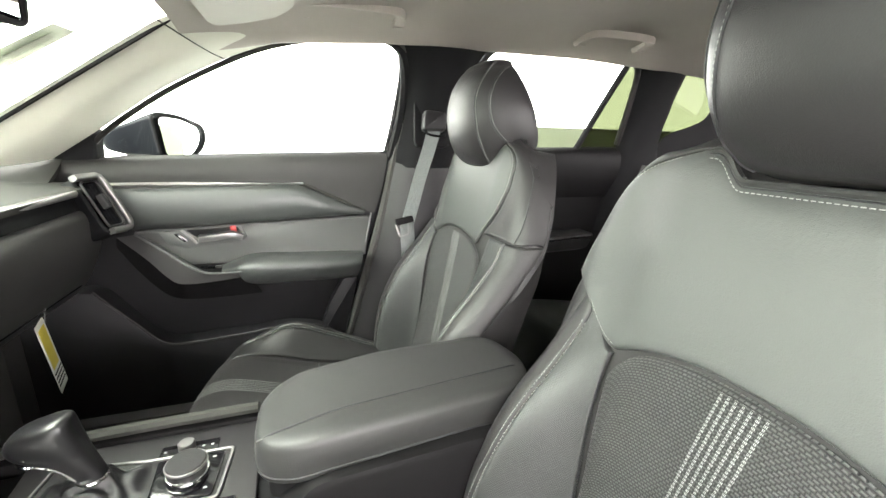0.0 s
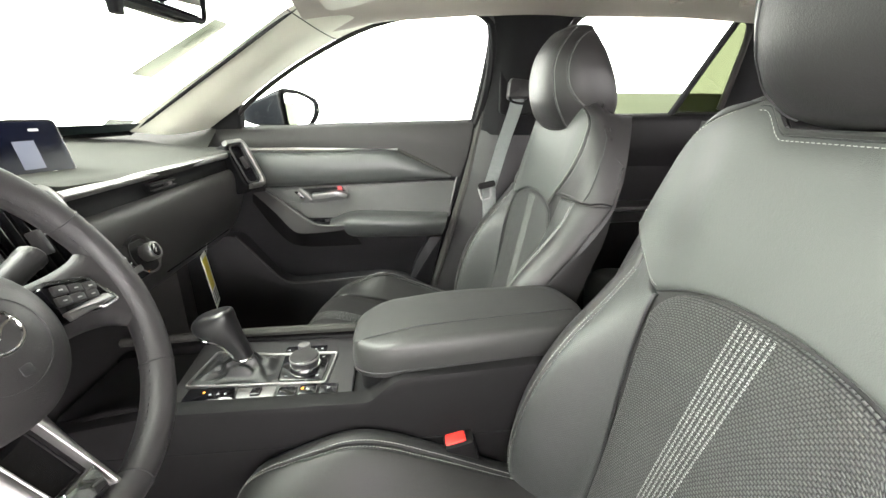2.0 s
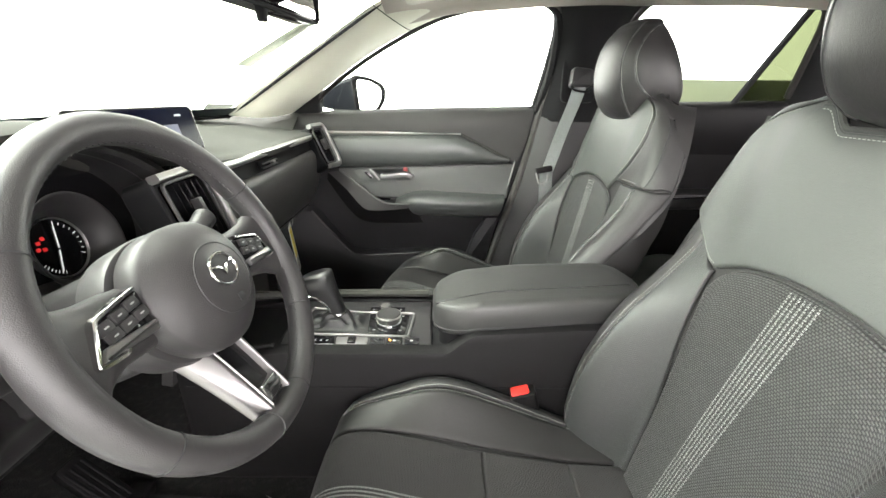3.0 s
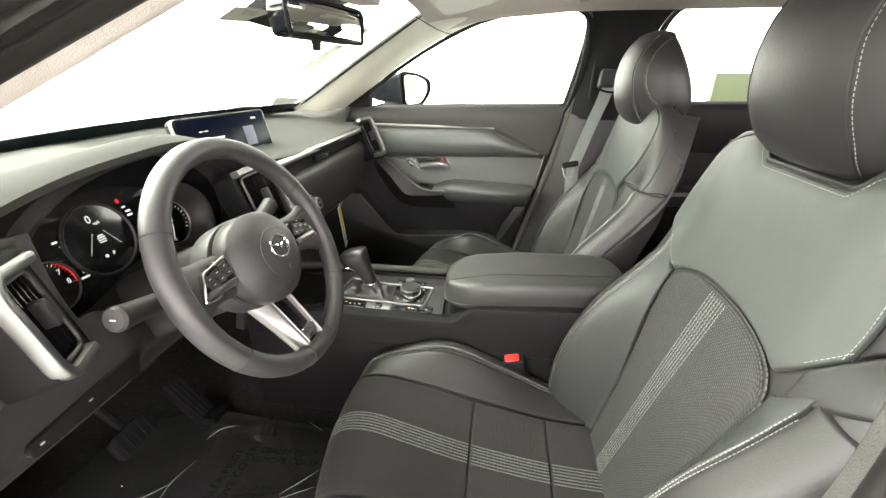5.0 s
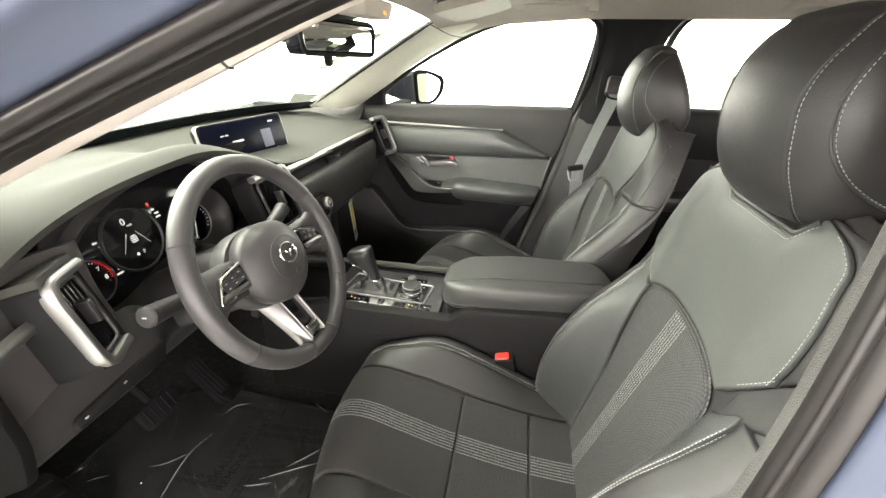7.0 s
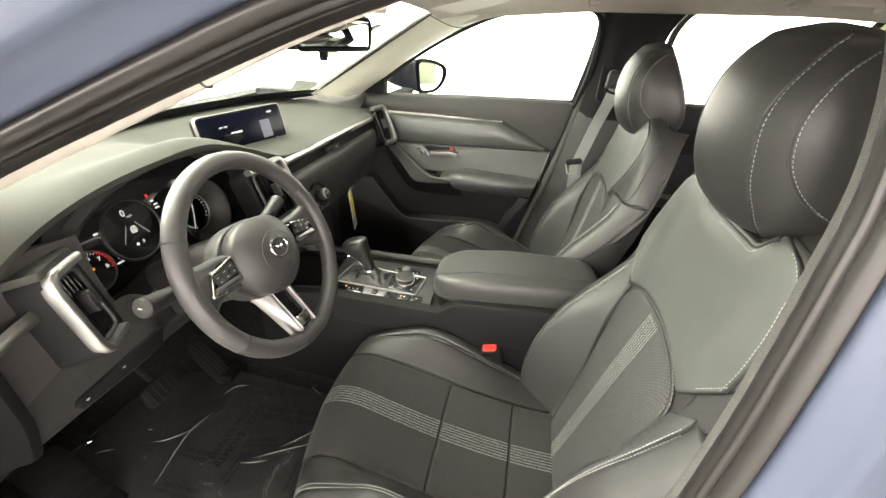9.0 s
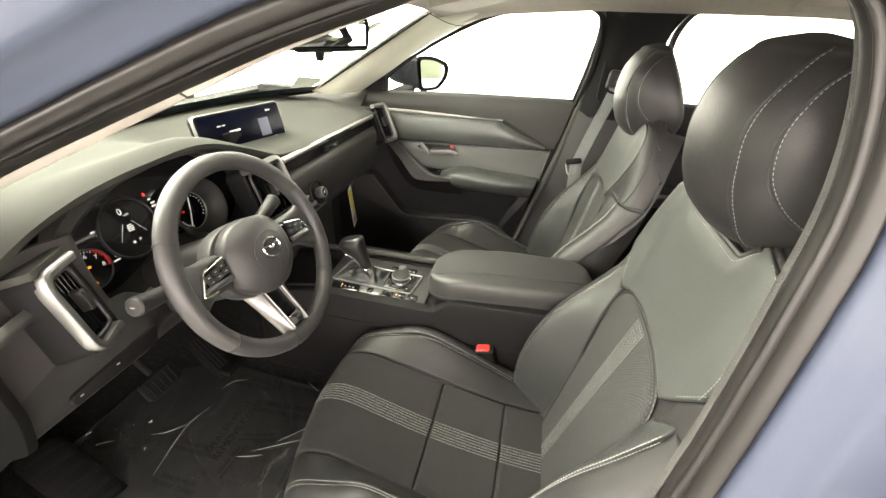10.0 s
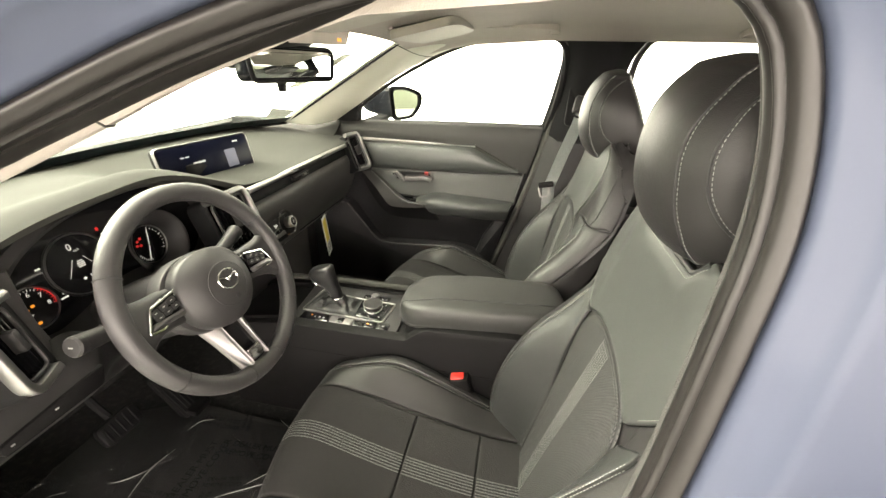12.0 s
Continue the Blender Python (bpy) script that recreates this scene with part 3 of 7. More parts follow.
        if side != inboard and rise_out[0] > 0.05:
            def gusset(a, b):
                s_g = 0.158 + 0.085 * b
                z0_, z1_ = seam_in(s_g) + 0.001, seam(-inboard * s_g) - 0.002
                return on_back(side * s_g, z0_ + (max(z1_, z0_ + 0.003) - z0_) * a)

            part("shoulder_gusset", panel(gusset, 0.05, 0.09, 10, 14, (-1, 0, 0.2), lift=0.001, roll=0.004), LEATHER_SHADE, back, "small leather gusset above the bolster")
        part("bolster_side", panel(flank, 0.44, 0.07, 32, 12, (-0.7, side, 0.1)), LEATHER_SHADE, back)
        lines = []
        zs = np.linspace(0.60, cap_(side * 0.20) - (0.006 if side == inboard else 0.014), 60)
        for off in (rg - 0.0025, rg + 0.0045):
            p = np.array([on_back(side * off, z) for z in zs])
            n = np.array([(-0.8, side * 0.55, 0.2)] * len(p))
            lines.append(stitches(p + n * 0.0052, n))
        part("stitching", join(*lines), THREAD, back, "white contrast stitching", kind="stuff")
        p = np.array([on_back(side * s, seam(side * s) + 0.0065) for s in np.linspace(0.155, 0.24 if side == inboard else 0.185, 24)])
        n = np.array([(-0.95, 0, 0.3)] * len(p))
        part("stitching", stitches(p + n * 0.0042, n), THREAD, back, "white contrast stitching", kind="stuff")
    # piping and stitching round the headrest notch
    q = np.linspace(-0.50, 0.50, 110)
    p = np.array([skin(u, 0.966) for u in q])
    n = np.array([(-0.93, 0, 0.35)] * len(p))
    part("stitching", stitches(p + n * 0.005, n), THREAD, back, "white contrast stitching", kind="stuff")
    p = np.array([skin(u, 0.979) for u in q])
    part("piping", tube(p + n * 0.0035, 0.0042, 8), ARMREST, back, "folded black leather piping")
    p = np.array([skin(u, 0.9725) for u in q])
    part("seam", tube(p + n * 0.0036, 0.0012, 6), SEAM, back)

    # seven woven lines on the insert
    def line(a, b, k):
        q = (-0.0215 + 0.0066 * k + 0.0026 * b + inboard * 0.048 * (1 - a)) / 0.152
        z = 0.58 + (seam_in(q * 0.152) - 0.009 - 0.58) * a
        return on_back(q * half(z), z)

    for k in range(7):
        P = np.array([[line(a, b, k) for b in (0, 0.5, 1)] for a in np.linspace(0, 1, 40)])
        P = P + facing(P, (-1, 0, 0.2)) * 0.0068
        uv = np.stack(np.meshgrid(np.linspace(0, 0.44, 40), np.linspace(0, 0.0063, 3), indexing="ij")[::-1], -1)
        part("woven_line", slabbed(P, 0.0006, (-1, 0, 0.2), uv), STRIPE, back, "pale grey woven line")

    # cushion: a profile from the rear bite to the front edge and down
    prof = cr([(0.25, 0, 0.604), (0.114, 0, 0.609), (-0.04, 0, 0.634), (-0.17, 0, 0.666), (-0.255, 0, 0.686), (-0.305, 0, 0.678), (-0.333, 0, 0.64), (-0.34, 0, 0.57), (-0.33, 0, 0.49)], 70)
    pn = np.cross(np.gradient(prof, axis=0), np.array([0, 1.0, 0]))
    pn /= np.linalg.norm(pn, axis=1, keepdims=True)
    if pn[0, 2] < 0:
        pn = -pn
    arc = np.r_[0, np.cumsum(np.linalg.norm(np.diff(prof, axis=0), axis=1))]
    arc /= arc[-1]
    rise = curve1([0.0, 0.15, 0.255, 0.36, 0.445, 0.51, 0.56, 0.60, 0.65, 0.72, 1.0], [0.006, 0.024, 0.048, 0.068, 0.078, 0.075, 0.060, 0.040, 0.018, 0.003, 0.0])

    def retreat(s, v):
        return np.array([(0.028 + (0.115 if s * inboard < 0 else -0.08) * abs(s)) * sstep(0.35, 0.75, v), 0, 0])

    def pad(s, v, w=0.258):
        a = abs(s)
        c = np.array([np.interp(v, arc, prof[:, k]) for k in range(3)])
        nn = np.array([np.interp(v, arc, pn[:, k]) for k in range(3)])
        e = np.clip((a - (w - 0.055)) / 0.055, 0, 1)
        h = max(float(rise(v)), 0) * sstep(0.116, 0.214, a) - 0.075 * (1 - math.sqrt(max(1 - e * e, 0)))
        k = 0.02 * (s / 0.2) ** 2 * sstep(0.6, 0.8, v)
        return c + nn * (h - k) + np.array([0, Y(s), 0]) + retreat(s, v)

    rings = []
    for v in np.linspace(0, 1, 40):
        us = np.linspace(-1, 1, 41)
        f = np.array([pad(0.258 * u, v) for u in us]) - 0.005 * np.array([np.interp(v, arc, pn[:, k]) for k in range(3)])
        c = np.array([np.interp(v, arc, prof[:, k]) for k in range(3)])
        nn = np.array([np.interp(v, arc, pn[:, k]) for k in range(3)])
        b = np.array([c - nn * min(0.15, 0.03 + 0.5 * (1 - v)) + np.array([0, Y(0.25 * u), 0]) + retreat(0.25 * u, v) for u in np.linspace(1, -1, 15)])
        rings.append(np.vstack([f, b]))
    cushion = part("seat_cushion", loft(rings), CUSHION_SHADE, seat, "black leather-trimmed seat cushion")
    cuts = [0.015, np.interp(-0.114, -prof[:30, 0], arc[:30]), np.interp(0.04, -prof[:40, 0], arc[:40]), 0.86]
    for k in range(3):
        v0, v1 = cuts[k] + 0.0005, cuts[k + 1] - 0.0005

        def middle(a, b):
            return pad(-0.135 + 0.27 * b, v0 + (v1 - v0) * a)

        L = (v1 - v0) * 0.82
        part("cushion_panel", panel(middle, L, 0.27, int(8 + L * 60), 24, (0, 0, 1), lift=0.005, roll=0.006), CLOTH_SHADE, cushion, "charcoal woven cloth cushion panel, darkened for shade")
        for j in range(7):
            vs = np.linspace(v0 + 0.004, v1 - 0.004, 30)
            s0 = -0.0155 + 0.0066 * j
            P = np.array([[pad(s0 + 0.0026 * b, v) for b in (0, 0.5, 1)] for v in vs])
            P = P + facing(P, (-0.1, 0, 1)) * 0.0058
            uv = np.stack(np.meshgrid(np.linspace(0, L, 30), np.linspace(0, 0.0063, 3), indexing="ij")[::-1], -1)
            part("woven_line", slabbed(P, 0.0006, (-0.1, 0, 1), uv), STRIPE, cushion, "pale grey woven line")
    for side in (-1, 1):
        def thigh(a, b):
            return pad(side * (0.139 + 0.056 * b), 0.02 + 0.80 * a)

        def thigh_side(a, b):
            return pad(side * (0.199 + 0.0585 * b), 0.02 + 0.80 * a)

        part("thigh_bolster", panel(thigh, 0.6, 0.075, 34, 10, (0, 0, 1)), CUSHION_SHADE, cushion, "raised leather thigh bolster")
        part("thigh_bolster_side", panel(thigh_side, 0.6, 0.09, 34, 12, (0, side, 0.6)), CUSHION_SHADE, cushion)
        geos = []
        for off in (0.1935, 0.2010):
            p = np.array([pad(side * off, v) for v in np.linspace(0.04, 0.80, 70)])
            n = np.array([np.array([np.interp(v, arc, pn[:, k]) for k in range(3)]) for v in np.linspace(0.04, 0.80, 70)])
            geos.append(stitches(p + n * 0.0046, n))
        part("stitching", join(*geos), THREAD, cushion, "white contrast stitching", kind="stuff")
    part("seat_base", join(box((0.02, yc, 0.52), (0.50, 0.44, 0.10), 0.012), box((0.0, yc - 0.17, 0.44), (0.55, 0.04, 0.07), 0.006), box((0.0, yc + 0.17, 0.44), (0.55, 0.04, 0.07), 0.006)), PLASTIC_LOW, seat, "black plastic seat base on rails")
    for side in (-1, 1):
        pts = rounded([(-0.26, 0.46), (0.24, 0.44), (0.30, 0.60), (0.20, 0.60), (0.02, 0.575), (-0.24, 0.60)], 0.03)
        part("side_cover", slab(pts, 0, 0.02, 0.006, axes((0, yc + side * 0.225 - (0.0 if side > 0 else 0.02), 0), (1, 0, 0), (0, 0, 1), (0, -1, 0)) @ Matrix.Translation((0, 0, -0.02))), PLASTIC_LOW, seat, "black plastic side cover")

    # headrest
    hz = [z - drop for z in [1.196, 1.203, 1.219, 1.25, 1.295, 1.34, 1.38, 1.406, 1.422, 1.428]]
    hw = curve1(hz, [0.060, 0.082, 0.104, 0.122, 0.131, 0.128, 0.112, 0.090, 0.062, 0.012])
    hf = curve1(hz, [0.352, 0.330, 0.308, 0.290, 0.281, 0.284, 0.297, 0.316, 0.336, 0.356])
    hb = curve1(hz, [0.395, 0.415, 0.435, 0.446, 0.438, 0.420, 0.400, 0.386, 0.376, 0.366])

    def head(k, z):
        w, f, b = float(hw(z)), float(hf(z)), float(hb(z))
        c, s = math.cos(k), math.sin(k)
        g = lambda v, p: math.copysign(abs(v) ** p, v)
        m = f + (b - f) * 0.62
        if c >= 0:
            return np.array([m - (m - f) * g(c, 0.85), Y(w * g(s, 0.8)), z])
        return np.array([m - (b - m) * g(c, 0.4), Y(w * g(s, 0.5) * (1 + 0.10 * c)), z])

    zs = np.r_[np.linspace(1.196, 1.219, 6), np.linspace(1.226, 1.38, 18), 1.386 + 0.0419 * np.sin(np.linspace(0, math.pi / 2, 20))] - drop
    ks = np.linspace(0, 2 * math.pi, 57)[:-1]
    rest = part("headrest", loft([[head(k, z) for k in ks] for z in zs]), LEATHER_SHADE, seat, "black leather headrest with white stitching")
    for side in (-1, 1):
        for zk, kv in (([1.203, 1.21, 1.24, 1.271, 1.30, 1.338, 1.361, 1.39, 1.405, 1.416], [0.95, 0.88, 0.74, 0.65, 0.61, 0.575, 0.62, 0.78, 0.91, 1.08]), ([1.238, 1.257, 1.29, 1.319, 1.343, 1.361, 1.39, 1.405], [1.62, 1.29, 1.01, 0.94, 0.95, 1.02, 1.28, 1.58])):
            zz = np.linspace(zk[0], zk[-1], 60) - drop
            kk = side * curve1(zk, kv)(zz + drop)
            p = np.array([head(k, z) for k, z in zip(kk, zz)])
            mid = np.array([0.36, yc, 1.30 - drop])
            n = p - mid
            n /= np.linalg.norm(n, axis=1, keepdims=True)
            part("seam", tube(p + n * 0.0002, 0.0016, 6), SEAM, rest)
            q = np.array([head(k + side * 0.04, z) for k, z in zip(kk, zz)])
            part("stitching", stitches(q + n * 0.0002, n, 0.0034, 0.0019, 0.0008), THREAD, rest, "white contrast stitching", kind="stuff")
        part("headrest_post", tube([(0.365, yc + side * 0.05, 1.13), (0.367, yc + side * 0.05, 1.20)], 0.007, 10), BLACK, seat, "black headrest post")
    return seat


front_seat(-0.347, "black leather and charcoal cloth driver's seat behind the steering wheel", 1, 0.0, [0.955, 0.96, 0.97, 0.97, 0.84, 0.66, 0.49], [0.70, 0.715, 0.72, 0.72, 0.72, 0.65, 0.49], (0.0, 0.12, 0.24), (0.115, 0.105, 0.24), 0.155)
front_seat(0.347, "black leather and charcoal cloth passenger seat beside the console", -1, 0.034, [0.46, 0.55, 0.62, 0.69, 0.71, 0.64, 0.49], [0.64, 0.78, 0.88, 0.90, 0.76, 0.62, 0.48], (0.05, 0.085, 0.125), (0.02, 0.15, 0.28), 0.045)


# ---- dashboard ----
dash = thing("dashboard", (-0.7, 0, 0.4), "black soft-touch dashboard with a slim silver strip", "dashboard")


def along(profile, ys, n=40, thick=0.012, ref=(0.5, 0, 1)):
    """A dashboard skin: one profile (x, z) drawn across the car."""
    p = cr([(x, 0, z) for x, z in profile], n)
    P = np.array([[(q[0], y, q[2]) for q in p] for y in ys])
    return slabbed(P, thick, ref)


# upper pad: the hood over the dials rises on the driver's side
hood = curve1([-0.72, -0.66, -0.6, -0.5, -0.36, -0.2, -0.1, -0.03, 0.05, 0.7], [1.10, 1.128, 1.150, 1.166, 1.179, 1.174, 1.138, 1.108, 1.102, 1.101])
lipx = curve1([-0.72, -0.6, -0.5, -0.36, -0.2, -0.1, -0.02, 0.05, 0.7], [-0.50, -0.525, -0.553, -0.562, -0.562, -0.55, -0.53, -0.522, -0.52])
P = []
for y in np.linspace(-0.71, 0.66, 90):
    h, lx = float(hood(y)), float(lipx(y))
    bend, g = 0.05 * (y / 0.7) ** 2, 1 - sstep(-0.24, -0.10, y)
    P.append(cr([(-1.04 + bend, y, 1.10), (-0.95 + bend, y, 1.146), (-0.80, y, 1.133 + 0.025 * g), (-0.67, y, 1.114 + 0.058 * g), (lx - 0.05, y, h + 0.006 + 0.004 * g), (lx - 0.014, y, h + 0.005), (lx, y, h)], 36))
part("upper_pad", slabbed(np.array(P), 0.012, (0, 0, 1)), SOFT_DASH, dash, "soft matte upper dash pad")
# passenger side: strip, recess and lower roll
ys = np.linspace(-0.02, 0.60, 40)
part("silver_strip", along([(-0.524, 1.1005), (-0.5155, 1.0985), (-0.514, 1.092), (-0.517, 1.086), (-0.528, 1.0845)], np.linspace(-0.035, 0.556, 30), 12, 0.003, (1, 0, 0)), BRIGHT_SATIN, dash, "slim satin silver trim strip")
part("recess", along([(-0.53, 1.086), (-0.534, 1.07), (-0.528, 1.052)], ys, 8, 0.008, (1, 0, 0)), BLACK, dash, "black recess below the strip")
part("lower_roll", along([(-0.535, 1.053), (-0.519, 1.047), (-0.512, 1.02), (-0.522, 0.965), (-0.553, 0.89), (-0.592, 0.838), (-0.66, 0.805), (-0.80, 0.79)], np.linspace(-0.02, 0.64, 40), 40, 0.012, (1, 0, -0.2)), DASH_ROLL, dash, "rounded lower dash panel over the glovebox")
part("glovebox_gap", tube([(-0.5635, 0.25, 0.868), (-0.5635, 0.6, 0.868)], 0.0015, 6), BLACK, dash)
for y0 in (0.175,):
    vent = part("slot_vent", box((-0.524, y0 + 0.045, 1.068), (0.012, 0.095, 0.02), 0.003), BLACK, dash, "narrow black air slot")
    for k in range(2):
        part("slat", box((-0.517, y0 + 0.045, 1.063 + 0.009 * k), (0.008, 0.085, 0.0025), 0.001), PLASTIC, vent)
    part("slot_tab", box((-0.515, y0 + 0.058, 1.069), (0.012, 0.016, 0.006), 0.002), SATIN, vent)
# heater controls in the middle
panel_m = axes((-0.502, 0.0, 0.962), (0, 1, 0), (-0.35, 0, 0.94), (0.94, 0, 0.35))
hvac = part("heater_panel", slab(rect(0.21, 0.062, 0.012), -0.04, 0.006, 0.004, panel_m), PLASTIC_LOW, dash, "black heater control panel")
for k, y in enumerate((-0.082, 0.082)):
    km = panel_m @ Matrix.Translation((y, 0.004, -0.002))
    part("knob_recess", turned([(0.015, -0.012), (0.022, -0.006), (0.030, 0.003), (0.0345, 0.0095), (0.0365, 0.010), (0.0375, 0.007), (0.0375, -0.01)], 36, km), GRIP, hvac, "dished recess round the knob")
    part("temperature_knob", turned([(0.0150, -0.01), (0.0155, 0.014), (0.0165, 0.016), (0.0165, 0.027), (0.0155, 0.030), (0.0125, 0.0305), (0.012, 0.028)], 32, km), SATIN, hvac, "silver temperature knob")
    part("knob_face", turned([(0.0124, 0.0), (0.0124, 0.029), (0.0105, 0.0298)], 20, km), PIANO, hvac, "black face of the knob")
    part("knob_mark", slab(rect(0.009, 0.0022, 0.0006), 0.0297, 0.0301, 0.0001, km @ Matrix.Rotation(0.9, 4, "Z")), KEY_MARK, hvac)
    part("knob_lamp", slab(rect(0.004, 0.003, 0.001), 0, 0.001, 0.0004, panel_m @ Matrix.Translation((y - 0.018, -0.026, 0.006))), AMBER_ICON, hvac)
part("key_bar", slab(rect(0.11, 0.011, 0.002), 0, 0.003, 0.001, panel_m @ Matrix.Translation((0, -0.013, 0.006))), SATIN_DARK, hvac, "row of silver-edged keys")
for k in range(5):
    part("heater_key", slab(rect(0.018, 0.012, 0.002), 0, 0.004, 0.001, panel_m @ Matrix.Translation((-0.060 + 0.0225 * k, -0.002, 0.006))), PIANO, hvac)
    part("key_mark", slab(rect(0.005, 0.0016, 0.0004), 0, 0.0006, 0.0002, panel_m @ Matrix.Translation((-0.060 + 0.0225 * k, -0.002, 0.010))), KEY_MARK, hvac)
lettering("readout", "Lo", 0.013, panel_m @ Matrix.Translation((0.030, 0.014, 0.0065)), WHITE_ICON, hvac)
part("stack_panel", along([(-0.53, 1.05), (-0.53, 0.99), (-0.55, 0.93), (-0.57, 0.86), (-0.60, 0.78), (-0.62, 0.70)], np.linspace(-0.12, 0.16, 10), 24, 0.02, (1, 0, 0)), PLASTIC, dash, "black centre stack above the console")
# underside and lower panels on the driver's side
P = []
for y in np.linspace(-0.688, -0.12, 40):
    e = sstep(-0.50, -0.42, y)
    P.append(cr([(-0.545 - 0.02 * e, y, 1.0 - 0.05 * e), (-0.512 - 0.03 * e, y, 0.965 - 0.03 * e), (-0.505 - 0.035 * e, y, 0.93 - 0.02 * e), (-0.517 - 0.05 * e, y, 0.895 - 0.02 * e), (-0.56 - 0.04 * e, y, 0.855 - 0.03 * e), (-0.66, y, 0.80), (-0.80, y, 0.76)], 30))
part("knee_panel", slabbed(np.array(P), 0.012, (1, 0, -0.2)), PLASTIC, dash, "dark plastic panel under the wheel")
part("side_panel", sheet([[(x - 0.032, y, z) for x, y, z in row] for row in [[(-0.53, -0.515, 1.12), (-0.515, -0.53, 1.125), (-0.51, -0.60, 1.13), (-0.49, -0.70, 1.10)], [(-0.525, -0.513, 1.04), (-0.505, -0.53, 1.04), (-0.50, -0.60, 1.045), (-0.485, -0.70, 1.05)], [(-0.52, -0.495, 0.95), (-0.497, -0.53, 0.945), (-0.49, -0.60, 0.945), (-0.475, -0.70, 0.97)], [(-0.54, -0.46, 0.89), (-0.522, -0.53, 0.885), (-0.515, -0.60, 0.885), (-0.50, -0.70, 0.92)]]], 24, 24, 0.012, (1, 0, 0)), DASH_END, dash, "dark plastic panel round the air vent")
part("silver_strip", sheet([[(-0.522, -0.61, 1.073), (-0.507, -0.66, 1.071), (-0.489, -0.705, 1.069)], [(-0.516, -0.61, 1.064), (-0.50, -0.66, 1.062), (-0.482, -0.705, 1.060)], [(-0.518, -0.61, 1.055), (-0.502, -0.66, 1.053), (-0.486, -0.705, 1.051)]], 8, 10, 0.003, (1, 0, 0)), SATIN, dash, "slim satin silver trim strip")
part("end_cap", slab(rounded([(-1.1, 0.40), (-0.86, 0.40), (-0.78, 0.56), (-0.68, 0.74), (-0.58, 0.835), (-0.515, 0.875), (-0.49, 0.95), (-0.50, 1.09), (-1.1, 1.10)], 0.02, 4), 0.690, 0.703, 0.005, axes((0, 0, 0), (1, 0, 0), (0, 0, 1), (0, -1, 0))), surface("lightless_black_trim", (0.004, 0.004, 0.004), 0.95, wear=0.2, spec=0.02), dash, "black end panel of the dashboard")
part("switch_panel", slab(rounded([(-0.64, 0.905), (-0.495, 0.905), (-0.485, 0.94), (-0.54, 0.935), (-0.64, 0.925)], 0.008), 0, 0.012, 0.003, axes((-0.512, 0, 0), (0, 1, 0), (0, 0, 1), (1, 0, 0))), PLASTIC_LOW, dash, "black switch panel")
for y, z in ((-0.567, 0.923), (-0.627, 0.918)):
    part("switch_mark", slab(rect(0.005, 0.0024, 0.0006), 0, 0.001, 0.0004, axes((-0.4995, y, z), (0, 1, 0), (0, 0, 1), (1, 0, 0))), KEY_MARK, dash)


def air_vent(c, wide, high, hook, slats, parent, lean, turn=0.0):
    """An upright air vent: a C-shaped satin frame that opens inboard, a dark throat, slats and a sliding tab. hook: +1 opens to +y."""
    m = Matrix.Translation(c) @ Matrix.Rotation(turn, 4, "Z") @ axes((0, 0, 0), (0, 1, 0), (-lean, 0, 1), (1, 0, lean))
    v = part("air_vent", slab(rect(wide, high, 0.016), -0.06, -0.034, 0.003, m), BLACK, parent, "upright black air vent in a satin frame")
    w, h = wide / 2, high / 2
    path = rounded([(hook * (w + 0.004), h + 0.002), (-hook * (w - 0.004), h + 0.004), (-hook * (w + 0.004), h - 0.014), (-hook * (w + 0.004), -h + 0.010), (-hook * (w - 0.006), -h - 0.005), (hook * w * 0.85, -h - 0.003)], 0.010, 6)[5:-5]
    path = np.vstack([[(hook * (w + 0.004), h + 0.002)], path, [(hook * w * 0.85, -h - 0.003)]])
    p = np.c_[path, np.full(len(path), 0.005)]
    g = sweep(p, rounded([(-0.0065, -0.012), (0.0065, -0.012), (0.0065, 0.004), (0.003, 0.007), (-0.0065, 0.005)], 0.002, 3), (0, 0, 1))
    part("vent_frame", moved(g, m), SATIN, v, "satin silver C-shaped vent frame")
    ring = rect(wide + 0.004, high + 0.004, 0.016)
    part("vent_body", moved(sweep(np.c_[ring, np.zeros(len(ring))], rounded([(-0.006, -0.055), (0.005, -0.055), (0.005, -0.003), (-0.006, -0.003)], 0.002, 2), (0, 0, 1), True), m), BLACK, v)
    part("throat_rim", moved(sweep(np.c_[rect(wide - 0.014, high - 0.014, 0.012), np.zeros(len(rect(1, 1)))], circle(0.003, 6), (0, 0, 1), True), m), PLASTIC, v)
    for k in range(slats):
        x = (k - (slats - 1) / 2) * (wide - 0.02) / slats
        part("slat", slab(rect(0.0018, high - 0.018, 0.0006), -0.020, -0.003, 0.0005, m @ Matrix.Translation((x, 0, 0))), PIANO, v)
    part("vent_tab", slab(rect(0.010, 0.034, 0.003), -0.004, 0.011, 0.002, m @ Matrix.Translation((0.002, 0.004, 0))), PLASTIC, v)
    return v


